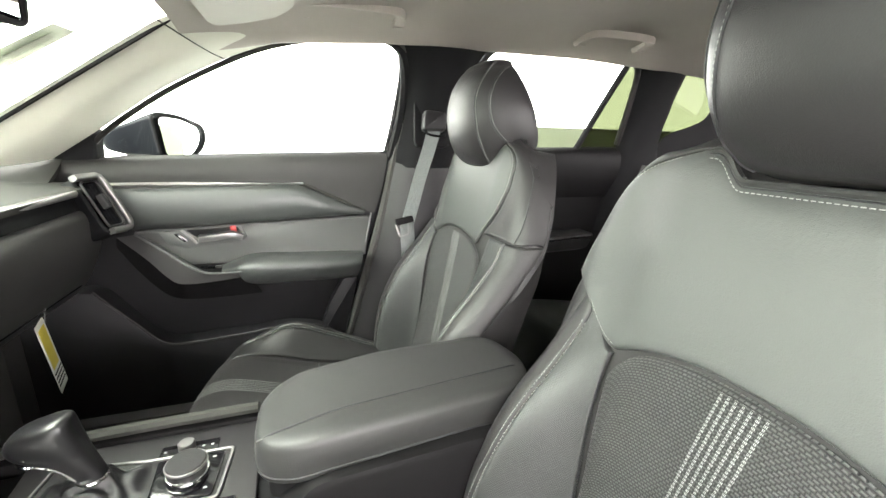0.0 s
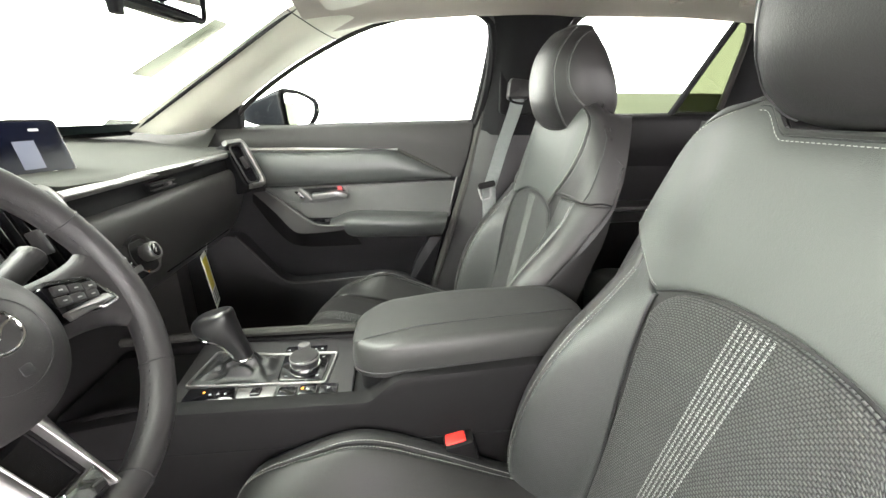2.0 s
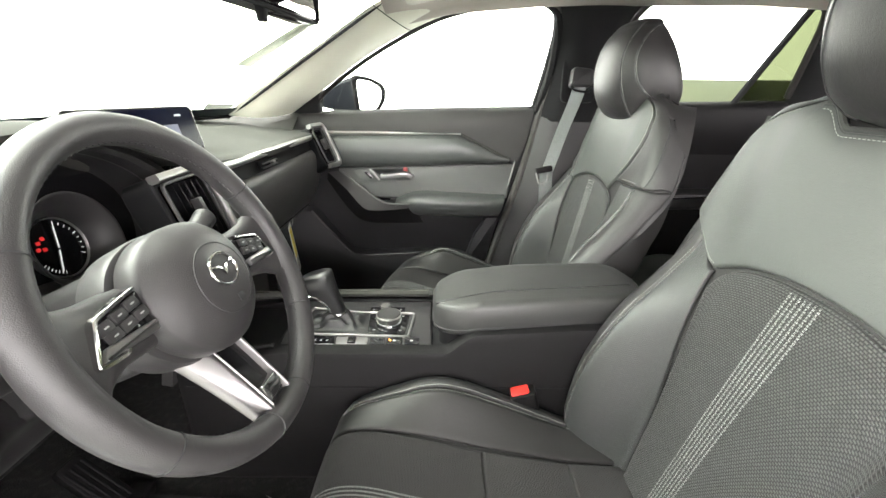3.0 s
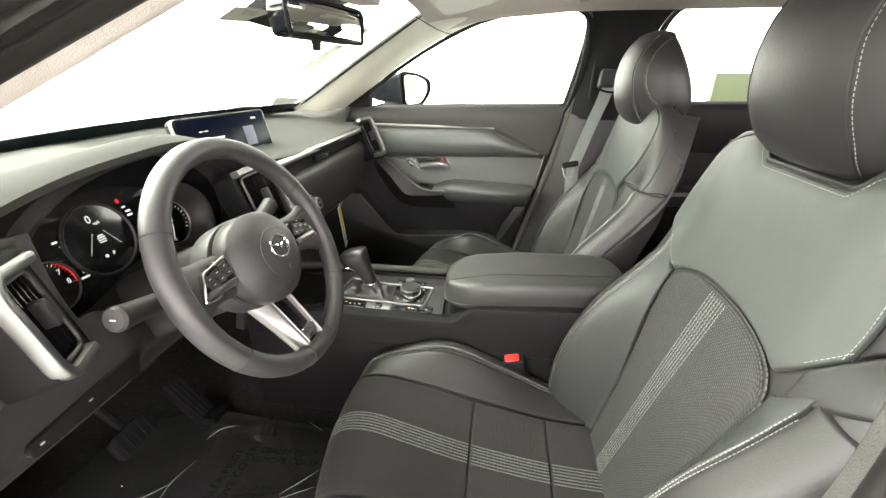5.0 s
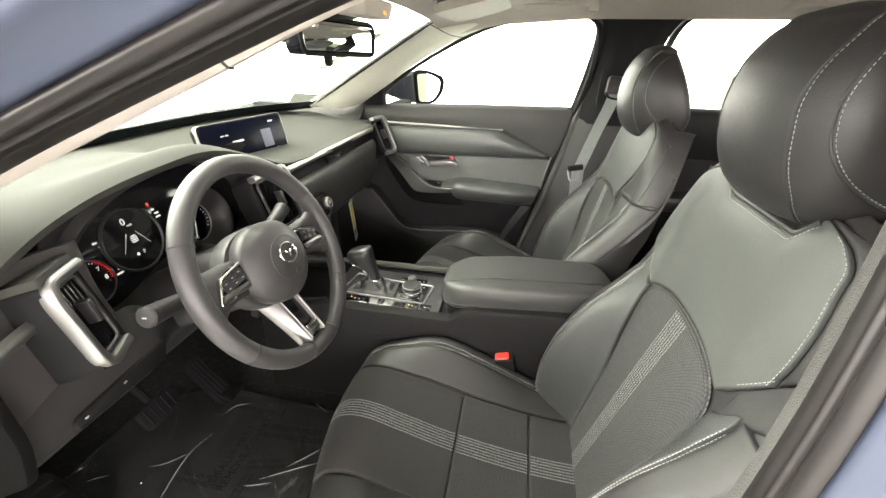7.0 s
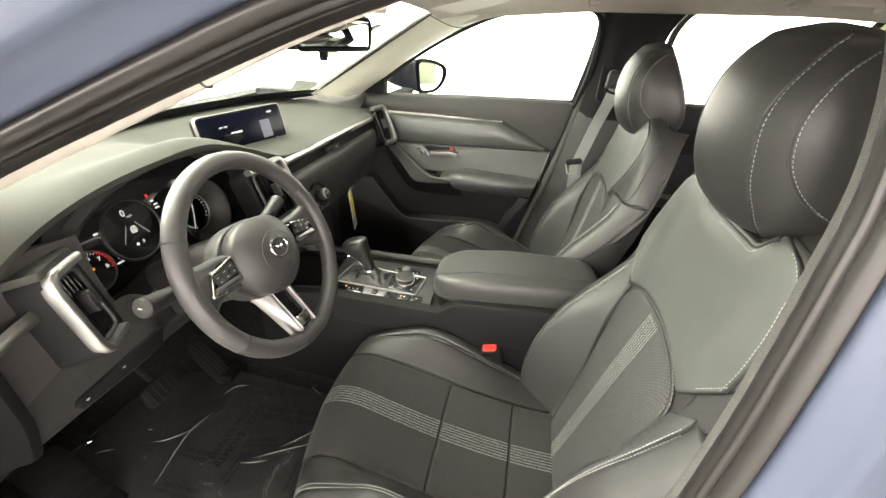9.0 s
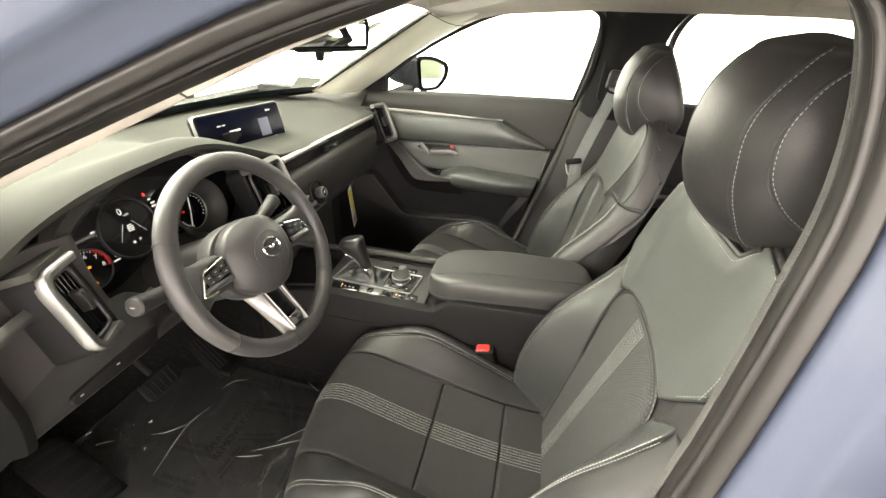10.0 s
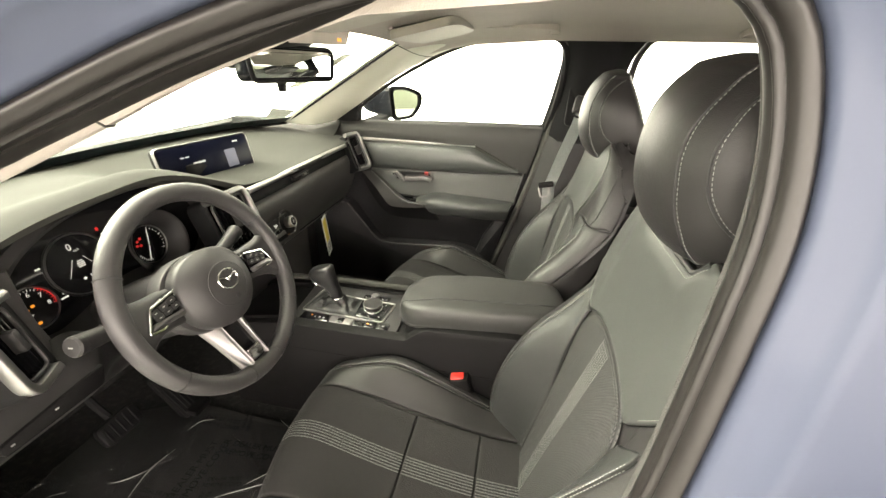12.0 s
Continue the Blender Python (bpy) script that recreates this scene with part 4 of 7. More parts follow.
air_vent((-0.499, -0.577, 1.048), 0.060, 0.118, 1, 5, dash, 0.24, 0.45)
vm = Matrix.Translation((-0.499, -0.577, 1.048)) @ Matrix.Rotation(0.45, 4, "Z") @ axes((0, 0, 0), (0, 1, 0), (-0.24, 0, 1), (1, 0, 0.24))
part("vent_cap", slab(rounded([(-0.040, -0.075), (0.036, -0.075), (0.036, 0.004), (-0.036, 0.004)], 0.008, 4), -0.006, 0.006, 0.004, vm @ axes((0, 0.070, 0), (1, 0, 0), (0, 0, 1), (0, -1, 0))), SOFT_DASH, dash, "soft dark cap over the air vent")
part("vent_pod", moved(loft([np.c_[rect(0.074 * f, 0.136 * f2, 0.014), np.full(16, h)] for f, f2, h in ((0.90, 0.94, -0.030), (0.93, 0.96, -0.004), (1.0, 1.0, -0.002), (1.03, 1.02, -0.012), (1.06, 1.04, -0.045), (1.06, 1.02, -0.085))], False), vm), BLACK, dash, "black pod round the driver's air vent")
air_vent((-0.492, 0.607, 1.063), 0.062, 0.128, -1, 5, dash, 0.5, -0.35)
air_vent((-0.508, -0.105, 1.042), 0.118, 0.128, -1, 6, dash, 0.35, 0.0)

# dials in their hood
LIP = [(-0.524, 0.975), (-0.537, 1.04), (-0.508, 1.102), (-0.43, 1.143), (-0.32, 1.16), (-0.22, 1.156), (-0.13, 1.125), (-0.075, 1.07), (-0.08, 1.0), (-0.13, 0.958), (-0.20, 0.962), (-0.26, 0.985), (-0.34, 0.985), (-0.42, 0.962), (-0.47, 0.955)]
lip = cr([(0, y, z) for y, z in LIP], 90, True)
cen = np.array([0, -0.29, 1.05])
ringsets = []
for f, x in ((1.13, -0.562), (1.05, -0.556), (1.0, -0.562), (0.97, -0.60), (0.94, -0.645)):
    q = cen + (lip - cen) * f
    q[:, 0] = x - 0.25 * (q[:, 2] - 1.05)
    ringsets.append(q)
cluster = thing("instrument_cluster", (-0.62, -0.29, 1.0), "lit digital instrument cluster under a black hood", "instrument cluster")
part("hood", grid(np.array(ringsets), cv=True), PLASTIC, cluster, "black hood round the dials")
face_m = axes((-0.642, -0.29, 1.045), (0, 1, 0), (-0.25, 0, 0.97), (0.97, 0, 0.25))
part("dial_face", slab(np.c_[lip[:, 1] - cen[1], lip[:, 2] - cen[2]] * 1.02, -0.02, 0.0, 0.002, face_m), PIANO, cluster, "dark glossy display face")
DIALS = [(-0.078, 0.0, 0.0565, "big"), (-0.176, -0.034, 0.037, "left"), (0.060, -0.022, 0.042, "right")]
for dy, dz, r, kind in DIALS:
    dm = face_m @ Matrix.Translation((dy, dz, 0.001))
    d = part("dial", turned([(r, 0), (r, 0.004), (r - 0.0008, 0.005), (r - 0.0016, 0.004), (r - 0.002, 0.001)], 56, dm), SATIN, cluster, "round dial with a slim bright ring" if kind == "big" else "small round side dial")
    part("dial_glass", turned([(r - 0.002, 0), (r - 0.002, 0.0015)], 48, dm), PIANO, d)
    at_ = lambda deg, rad: (rad * math.cos(math.radians(deg)), rad * math.sin(math.radians(deg)))
    if kind == "big":
        lettering("speed", "0", 0.017, dm @ Matrix.Translation((-0.004, 0.034, 0.002)), WHITE_ICON, d)
        lettering("unit", "mph", 0.006, dm @ Matrix.Translation((0.005, 0.026, 0.002)), WHITE_ICON, d)
        for sx in (-1, 1):
            part("lane_mark", slab([(sx * 0.009, 0.012), (sx * 0.0097, 0.012), (sx * 0.0275, -0.017), (sx * 0.0268, -0.017)][::int(sx)], 0.0016, 0.0019, 0.0001, dm), WHITE_ICON, d)
        for y_, w_ in ((0.006, 0.010), (0.0025, 0.013), (-0.001, 0.013), (-0.0045, 0.012)):
            part("car_mark", slab(rect(w_, 0.0022, 0.0009), 0.0016, 0.002, 0.0002, dm @ Matrix.Translation((0.001, y_, 0))), WHITE_ICON, d)
        lettering("gear", "P", 0.009, dm @ Matrix.Translation((0.007, -0.027, 0.002)), WHITE_ICON, d)
        part("hold_mark", turned([(0.0028, 0.0016), (0.0028, 0.002), (0.0016, 0.002)], 14, dm @ Matrix.Translation((-0.006, -0.027, 0))), WHITE_ICON, d)
        part("dial_frame", turned([(r + 0.0035, 0), (r + 0.0035, 0.0025), (r + 0.0022, 0.003), (r + 0.0015, 0.0)], 56, dm), PLASTIC, d)
    elif kind == "left":
        for text, deg in (("4", 168), ("5", 128), ("6", 84), ("7", 40), ("8", -4)):
            x_, y_ = at_(deg, 0.0235)
            lettering("figure", text, 0.0105, dm @ Matrix.Translation((x_, y_, 0.002)), WHITE_ICON, d)
        for j in range(21):
            deg = 170 - 9 * j
            part("tick", slab(rect(0.0042 if j % 2 == 0 else 0.0026, 0.0009, 0.0003), 0.0016, 0.0019, 0.0001, dm @ Matrix.Rotation(math.radians(deg), 4, "Z") @ Matrix.Translation((r - 0.006, 0, 0))), RED_ICON if deg < 62 else WHITE_ICON, d)
        arc_ = np.array([(*at_(g_, r - 0.0035), 0.0017) for g_ in np.linspace(62, -12, 20)])
        part("red_band", moved(sweep(arc_, rect(0.0012, 0.0006, 0.0002), (0, 0, 1)), dm), RED_ICON, d, "red band of the rev counter")
        for x_, y_, mt in ((-0.010, 0.001, AMBER_ICON), (0.000, 0.004, AMBER_ICON), (-0.022, 0.006, RED_ICON), (-0.004, -0.026, AMBER_ICON)):
            part("warning_lamp", slab(rect(0.0062, 0.0048, 0.0018), 0.0016, 0.002, 0.0002, dm @ Matrix.Translation((x_, y_, 0))), mt, d)
        part("needle", slab(rect(0.0014, 0.016, 0.0004), 0.002, 0.003, 0.0003, dm @ Matrix.Rotation(2.5, 4, "Z") @ Matrix.Translation((0, 0.018, 0))), WHITE_ICON, d)
    else:
        for j in range(9):
            deg = 72 - 13 * j
            part("tick", slab(rect(0.0062 if j % 4 == 0 else 0.0036, 0.0011, 0.0003), 0.0016, 0.0019, 0.0001, dm @ Matrix.Rotation(math.radians(deg), 4, "Z") @ Matrix.Translation((r - 0.008, 0, 0))), WHITE_ICON, d)
        for j in range(7):
            deg = 255 - 8 * j
            part("tick", slab(rect(0.0040, 0.0010, 0.0003), 0.0016, 0.0019, 0.0001, dm @ Matrix.Rotation(math.radians(deg), 4, "Z") @ Matrix.Translation((r - 0.008, 0, 0))), WHITE_ICON, d)
        for turn_, off_ in ((-0.28, 0.015), (2.75, 0.018)):
            part("needle", slab(rect(0.0016, 0.030, 0.0004), 0.002, 0.003, 0.0003, dm @ Matrix.Rotation(turn_, 4, "Z") @ Matrix.Translation((0, off_, 0))), WHITE_ICON, d)
        for x_, y_ in ((-0.022, 0.014), (-0.014, 0.018), (-0.018, 0.004), (-0.026, 0.006)):
            part("warning_lamp", slab(rect(0.0062, 0.0052, 0.002), 0.0016, 0.002, 0.0002, dm @ Matrix.Translation((x_, y_, 0))), RED_ICON, d)
        # the pod round the small dial opens like a trumpet
        part("dial_tube", turned_shell([(r + 0.001, 0.0), (r + 0.003, 0.008), (r + 0.010, 0.022), (r + 0.022, 0.036), (r + 0.026, 0.038)], dm), PLASTIC, d, "dark flared tube round the small dial")
part("warning_lamp", slab(rect(0.005, 0.007, 0.0015), 0.0, 0.0012, 0.0004, face_m @ Matrix.Translation((-0.020, 0.046, 0))), RED_ICON, cluster)
for x_, y_, w_ in ((-0.014, 0.034, 0.006), (-0.010, 0.026, 0.009), (-0.010, 0.019, 0.010), (-0.132, 0.012, 0.010), (-0.140, 0.020, 0.008), (-0.125, -0.034, 0.006), (-0.128, -0.042, 0.013)):
    part("readout", slab(rect(w_, 0.0032, 0.0008), 0.0, 0.0008, 0.0002, face_m @ Matrix.Translation((x_, y_, 0))), WHITE_ICON, cluster)
ringl = cen + (lip - cen) * 0.985
ringl[:, 0] = -0.588 - 0.25 * (ringl[:, 2] - 1.05)
part("hood_edge", tube(ringl, 0.0012, 6, True, (1, 0, 0)), SATIN_DARK, cluster, "thin bright bead inside the hood")

# infotainment display on the dash top
disp = thing("infotainment_display", (-0.66, 0.03, 1.14), "wide dark infotainment screen standing on the dash", "display")
dm = axes((-0.661, 0.033, 1.143), (0.15, 0.98, 0.0), (-0.2, 0.03, 0.97), (0.95, -0.15, 0.2))
part("housing", slab(rect(0.278, 0.106, 0.012), -0.022, 0.0, 0.004, dm), PLASTIC_LOW, disp, "black housing with a satin edge")
part("edge", moved(sweep(np.c_[rect(0.279, 0.107, 0.012), np.full(len(rect(1, 1)), -0.006)], rect(0.002, 0.010, 0.0008), (0, 0, 1), True), dm), SATIN, disp, "thin satin edge")
part("screen", slab(rect(0.270, 0.099, 0.009), 0.0, 0.0018, 0.0008, dm), SCREEN, disp, "dark blue lit screen")
part("cover_tile", slab(rect(0.036, 0.046, 0.001), 0.0018, 0.0022, 0.0001, dm @ Matrix.Translation((0.066, -0.004, 0))), glowing("pale_tile", (0.30, 0.32, 0.42), 0.10, 0.3), disp, "pale cover tile on the screen")
for x, y, w, h in ((-0.035, 0.004, 0.036, 0.0045), (0.092, 0.036, 0.017, 0.004), (0.095, -0.035, 0.012, 0.003), (-0.078, 0.022, 0.010, 0.003), (-0.064, 0.022, 0.010, 0.003), (-0.105, -0.032, 0.008, 0.010)):
    part("screen_line", slab(rect(w, h, 0.001), 0.0018, 0.0022, 0.0001, dm @ Matrix.Translation((x, y, 0))), WHITE_ICON, disp, "line of unreadable white screen writing")
part("stand", box((-0.69, 0.03, 1.105), (0.06, 0.16, 0.09), 0.015), PLASTIC_LOW, disp, "black display foot")

# ---- steering wheel ----
WT = math.radians(25)
wn, wu = Vector((math.cos(WT), 0, math.sin(WT))), Vector((-math.sin(WT), 0, math.cos(WT)))
wc = Vector((-0.366, -0.361, 1.037))
wm = axes(wc, (0, 1, 0), wu, wn) @ Matrix.Rotation(radians(-4.5), 4, "Z")
wheel = thing("steering_wheel", tuple(wc), "dark leather steering wheel with satin silver lower spoke", "steering wheel")
k = np.linspace(0, 2 * math.pi, 121)[:-1]
circ = np.stack([0.1705 * np.cos(k), 0.1705 * np.sin(k), 0 * k], -1)
rimprof = np.stack([0.0155 * np.cos(np.arange(16) * math.pi / 8), 0.0175 * np.sin(np.arange(16) * math.pi / 8)], -1)
rim = part("rim", moved(sweep(circ, rimprof, (0, 0, 1), True), wm), WHEEL_LEATHER, wheel, "thick leather-wrapped rim")
for deg in (28, 152, 215, 325, 258, 282):
    a = math.radians(deg)
    c = Vector((0.1705 * math.cos(a), 0.1705 * math.sin(a), 0))
    r = np.stack([(0.0158 * np.cos(k[::6])) * math.cos(a) + c[0], (0.0158 * np.cos(k[::6])) * math.sin(a) + c[1], 0.0178 * np.sin(k[::6])], -1)
    part("rim_seam", moved(tube(r, 0.0009, 5, True, (math.cos(a + 1.57), math.sin(a + 1.57), 0.02)), wm), SEAM, rim)
for a0, a1 in ((10, 170), (190, 256), (284, 350)):
    q = np.radians(np.linspace(a0, a1, 80))
    p = np.stack([0.1553 * np.cos(q), 0.1553 * np.sin(q), 0 * q + 0.004], -1)
    n = np.stack([-np.cos(q), -np.sin(q), 0 * q + 0.2], -1)
    part("rim_stitching", moved(stitches(p, n, 0.004, 0.0035, 0.0012), wm), SEAM, rim, "dark stitching on the inside of the rim", kind="stuff")
a_ = np.arange(72) * 2 * math.pi / 72
hub_out = np.stack([0.078 * np.sign(np.cos(a_)) * np.abs(np.cos(a_)) ** 0.86, 0.070 * np.sign(np.sin(a_)) * np.abs(np.sin(a_)) ** 0.86 - 0.003], -1)
hub_out[:, 0] *= 1 - 0.14 * np.clip(-hub_out[:, 1] / 0.073, 0, 1) ** 1.5
hub = part("airbag_cover", moved(loft([np.c_[hub_out * f, np.full(72, h)] for f, h in [(0.97, -0.024), (1.0, -0.020), (1.0, -0.006)] + [(f, 0.001 + 0.0285 * (1 - f ** 3.2)) for f in (0.99, 0.965, 0.93, 0.88, 0.81, 0.72, 0.6, 0.45, 0.3, 0.12)]]), wm), WHEEL_LEATHER, wheel, "domed dark airbag cover")
part("hub_carrier", moved(loft([np.c_[hub_out * np.array([1.10, 1.0]) * f, np.full(72, h)] for f, h in ((0.9, -0.062), (1.0, -0.056), (1.02, -0.030), (1.0, -0.0245), (0.97, -0.023))]), wm), WHEEL_LEATHER, hub, "dark shroud behind the airbag cover")
groove = np.stack([0.0405 * np.cos(k[::2]), 0.0385 * np.sin(k[::2]) - 0.004, 0 * k[::2]], -1)
fr = np.linalg.norm(groove[:, :2] / np.array([0.078, 0.070]), axis=1)
groove[:, 2] = 0.001 + 0.0285 * (1 - fr ** 3.2)
part("hub_ring", moved(tube(groove, 0.0009, 6, True), wm), SEAM, hub)
bm_ = wm @ Matrix.Translation((0, 0.004, 0.0300))
part("emblem_ring", moved(tube(np.stack([0.0205 * np.cos(k[::3]), 0.0170 * np.sin(k[::3]), 0 * k[::3]], -1), 0.0017, 8, True), bm_), CHROME, hub, "chrome oval emblem")
for sx in (-1, 1):
    part("emblem_wing", moved(tube(cr([(sx * 0.0185, 0.0060, 0), (sx * 0.011, 0.0045, 0.0005), (sx * 0.005, 0.0015, 0.0005), (0, -0.0055, 0.0)], 14), 0.0015, 6), bm_), CHROME, hub)
part("airbag_mark", slab(rect(0.010, 0.009, 0.002), 0.0, 0.0008, 0.0002, wm @ Matrix.Translation((0.004, -0.030, 0.0275))), SEAM, hub)
for sx in (-1, 1):
    # fat leather spoke: a bevelled block that widens into the rim
    sp = []
    for x, t0, b0, h0, h1 in ((0.055, 0.036, -0.036, -0.046, -0.012), (0.085, 0.037, -0.032, -0.040, -0.008), (0.115, 0.038, -0.032, -0.032, -0.004), (0.140, 0.043, -0.040, -0.022, 0.001), (0.158, 0.054, -0.056, -0.010, 0.004), (0.168, 0.060, -0.062, -0.006, 0.004)):
        o = rounded([(t0, h0), (t0 - 0.006, h1), (b0 + 0.006, h1), (b0, h0)], 0.012, 5)
        sp.append(np.c_[np.full(len(o), sx * x), o])
    sp = np.array([cr(np.array(sp)[:, j], 26) for j in range(20)]).transpose(1, 0, 2)
    arm = part("side_spoke", moved(loft(sp), wm), WHEEL_LEATHER, wheel, "leather-wrapped side spoke with switches")
    C4 = [(0.078, 0.026), (0.126, 0.017), (0.143, -0.013), (0.082, -0.015)]
    outl = rounded([(sx * x, y) for x, y in C4][::int(-sx)], 0.005, 4)
    part("switch_base", slab(outl, -0.020, 0.004, 0.002, wm), PIANO, arm, "gloss black switch pod")
    cb = rounded([(0.080, 0.0275), (0.127, 0.0185), (0.1455, -0.0145), (0.120, -0.0160)], 0.004, 4)[2:]
    cb = np.array([(sx * x, y, 0.0045) for x, y in cb])
    part("switch_frame", moved(sweep(cb, rounded([(-0.0024, -0.006), (0.0024, -0.006), (0.0018, 0.0025), (-0.0018, 0.0025)], 0.0008, 2), (0, 0, 1)), wm), CHROME, arm, "bright chrome switch surround")
    bar_ = rounded([(sx * x, y) for x, y in ((0.081, -0.0045), (0.134, -0.0035), (0.141, -0.0125), (0.083, -0.0140))][::int(-sx)], 0.002, 3)
    part("switch_bar", slab(bar_, 0.0, 0.0085, 0.0025, wm), SATIN, arm, "satin silver switch bar")
    for i in range(3):
        for j in range(2):
            c = wm @ Matrix.Translation((sx * (0.0895 + 0.0155 * i + 0.003 * (1 - j)), 0.0165 - 0.0035 * i - (0.0105 - 0.001 * i) * j, 0.004)) @ Matrix.Rotation(-sx * 0.16, 4, "Z")
            key = part("switch_key", slab(rect(0.0145, 0.0095, 0.002), 0, 0.0032, 0.0012, c), PLASTIC, arm)
            part("key_mark", slab(rect(0.0045, 0.0013, 0.0004), 0.0032, 0.0035, 0.0001, c), KEY_MARK, arm)
# lower spoke: two satin arms that slope away from an open slot
ys_ = np.linspace(-0.050, -0.160, 14)
u_ = (ys_ + 0.050) / -0.110
ridge, half_s, half_w = -0.026 + 0.034 * u_ ** 0.9, 0.021 - 0.002 * u_, 0.050 - 0.020 * u_ ** 0.8
low = part("lower_spoke", moved(loft([np.c_[[-hw, -hw + 0.004, hw - 0.004, hw], [y] * 4, [r - 0.024, r - 0.026, r - 0.026, r - 0.024]] for y, r, hw in zip(ys_, ridge - 0.001, half_w - 0.004)]), wm), PLASTIC, wheel, "satin silver forked lower spoke with an open slot")
for sx in (-1, 1):
    rr = []
    for y, r, hs, hw in zip(ys_, ridge, half_s, half_w):
        o = rounded([(hw, r - 0.026), (hw - 0.001, r - 0.014), (hs + 0.005, r), (hs, r), (hs - 0.001, r - 0.012), (hs + 0.003, r - 0.024)], 0.003, 3)
        rr.append(np.c_[sx * o[:, 0], np.full(len(o), y), o[:, 1]])
    part("spoke_arm", moved(loft(rr), wm), SATIN_DARK, low, "satin silver spoke arm")
    edge_ = np.c_[sx * (half_s + 0.0005), ys_, ridge + 0.0003][2:-1]
    part("slot_edge", moved(tube(edge_, 0.0012, 6), wm), SATIN, low, "bright edge of the slot")
part("slot", moved(loft([np.c_[[-hs, hs, hs, -hs], [y] * 4, [r - 0.008, r - 0.008, r - 0.016, r - 0.016]] for y, r, hs in zip(ys_, ridge, half_s)]), wm), PIANO, low, "gloss black slot")
part("slot_insert", slab(rounded([(-0.016, -0.128), (0.016, -0.128), (0.0175, -0.150), (-0.0175, -0.150)][::-1], 0.003, 3), -0.006, 0.0035, 0.002, wm), CHROME, low, "bright insert in the slot")
part("column", join(moved(slab(rect(0.13, 0.11, 0.03), -0.22, -0.03, 0.02), wm), moved(slab(rect(0.09, 0.09, 0.03), -0.06, -0.018, 0.01), wm)), PLASTIC, wheel, "dark plastic column shroud")
for sx, end, tip in ((-1, (-0.441, -0.548, 1.035), "lamp_stalk"), (1, (-0.462, -0.175, 1.05), "wiper_stalk")):
    a = np.array(wc) + np.array(wn) * -0.10 + np.array([0, sx * 0.05, 0])
    e = np.array(end)
    st = part(tip, tube(cr([a, a * 0.5 + e * 0.5 + np.array([0, 0, 0.002]), e], 16), 0.0125, 12, scale=np.linspace(0.8, 1.2, 16)), PLASTIC, wheel, "black column stalk with white marks")
    d = (e - a) / np.linalg.norm(e - a)
    sm = axes(tuple(e), tuple(np.cross(d, (0, 0, 1))), tuple(np.cross(np.cross(d, (0, 0, 1)), d)), tuple(d))
    part("stalk_cap", turned([(0.0125, -0.012), (0.0155, -0.004), (0.0155, 0.004), (0.013, 0.007), (0.004, 0.008)], 24, sm), PLASTIC, st)
    part("stalk_mark", slab(rect(0.007, 0.002, 0.0008), 0.008, 0.0085, 0.0002, sm), THREAD, st)
    for i in range(4):
        c = a + (e - a) * (0.5 + 0.1 * i) + np.array([0.0095, 0, 0.0085])
        part("stalk_mark", slab(rect(0.005, 0.003, 0.0008), 0, 0.0006, 0.0002, axes(tuple(c), (0, 1, 0), (-0.7, 0, 0.7), (0.7, 0, 0.7))), KEY_MARK, st)

# ---- centre console ----
con = thing("centre_console", (0, 0.01, 0.40), "black centre console with padded armrest and shifter deck", "console")
body = rounded([(-0.62, 0.45), (0.32, 0.45), (0.32, 0.82), (0.16, 0.825), (-0.055, 0.812), (-0.085, 0.786), (-0.10, 0.772), (-0.42, 0.772), (-0.62, 0.74)], 0.018, 5)
cm = axes((0, 0, 0), (1, 0, 0), (0, 0, 1), (0, -1, 0))
part("near_side", slab(body, 0.082, 0.112, 0.012, cm), PLASTIC_LOW, con, "black console side panel")
part("far_side", slab(body, -0.128, -0.104, 0.008, cm), PLASTIC_LOW, con, "black console side panel")
part("body", slab(rounded([(-0.60, 0.45), (0.31, 0.45), (0.31, 0.80), (-0.08, 0.79), (-0.11, 0.757), (-0.42, 0.757), (-0.60, 0.70)], 0.01, 3), -0.106, 0.085, 0.002, cm), BLACK, con, "black console core")
part("side_line", tube([(-0.60, -0.1125, 0.695), (0.10, -0.1125, 0.695), (0.31, -0.1125, 0.70)], 0.0015, 6), BLACK, con)
deck_z = 0.765
flat = Matrix.Translation((0, 0, deck_z))
part("deck", slab(rounded([(-0.425, -0.082), (-0.130, -0.080), (-0.135, 0.104), (-0.44, 0.104)], 0.004, 3), -0.012, 0.0, 0.002, flat), PLASTIC, con, "dark grained console deck")
part("deck_rail", tube(cr([(-0.60, 0.113, 0.772), (-0.35, 0.113, 0.782), (-0.14, 0.113, 0.784)], 14), 0.009, 8), SOFT_DASH, con)
part("front_tray", box((-0.51, 0.01, 0.735), (0.17, 0.18, 0.03), 0.01), BLACK, con, "black tray in front of the shifter")
part("tray_lip", tube(cr([(-0.43, -0.085, 0.77), (-0.52, -0.085, 0.757), (-0.60, -0.08, 0.73)], 12), 0.006, 8), PLASTIC_LOW, con)
outl = rounded([(-0.412, -0.036), (-0.178, -0.046), (-0.170, 0.046), (-0.285, 0.05), (-0.40, 0.068)], 0.006, 4)
part("silver_surround", moved(sweep(np.c_[outl, np.full(len(outl), 0.001)], rounded([(-0.0022, -0.002), (0.0022, -0.002), (0.0022, 0.003), (-0.0022, 0.003)], 0.001, 2), (0, 0, 1), True), flat), SATIN, con, "slim satin frame round shifter and dial")
part("dial_plate", slab(rounded([(-0.262, -0.034), (-0.186, -0.040), (-0.180, 0.040), (-0.268, 0.044)], 0.006, 4), 0.0, 0.003, 0.001, flat), PIANO, con, "gloss black dial plate")
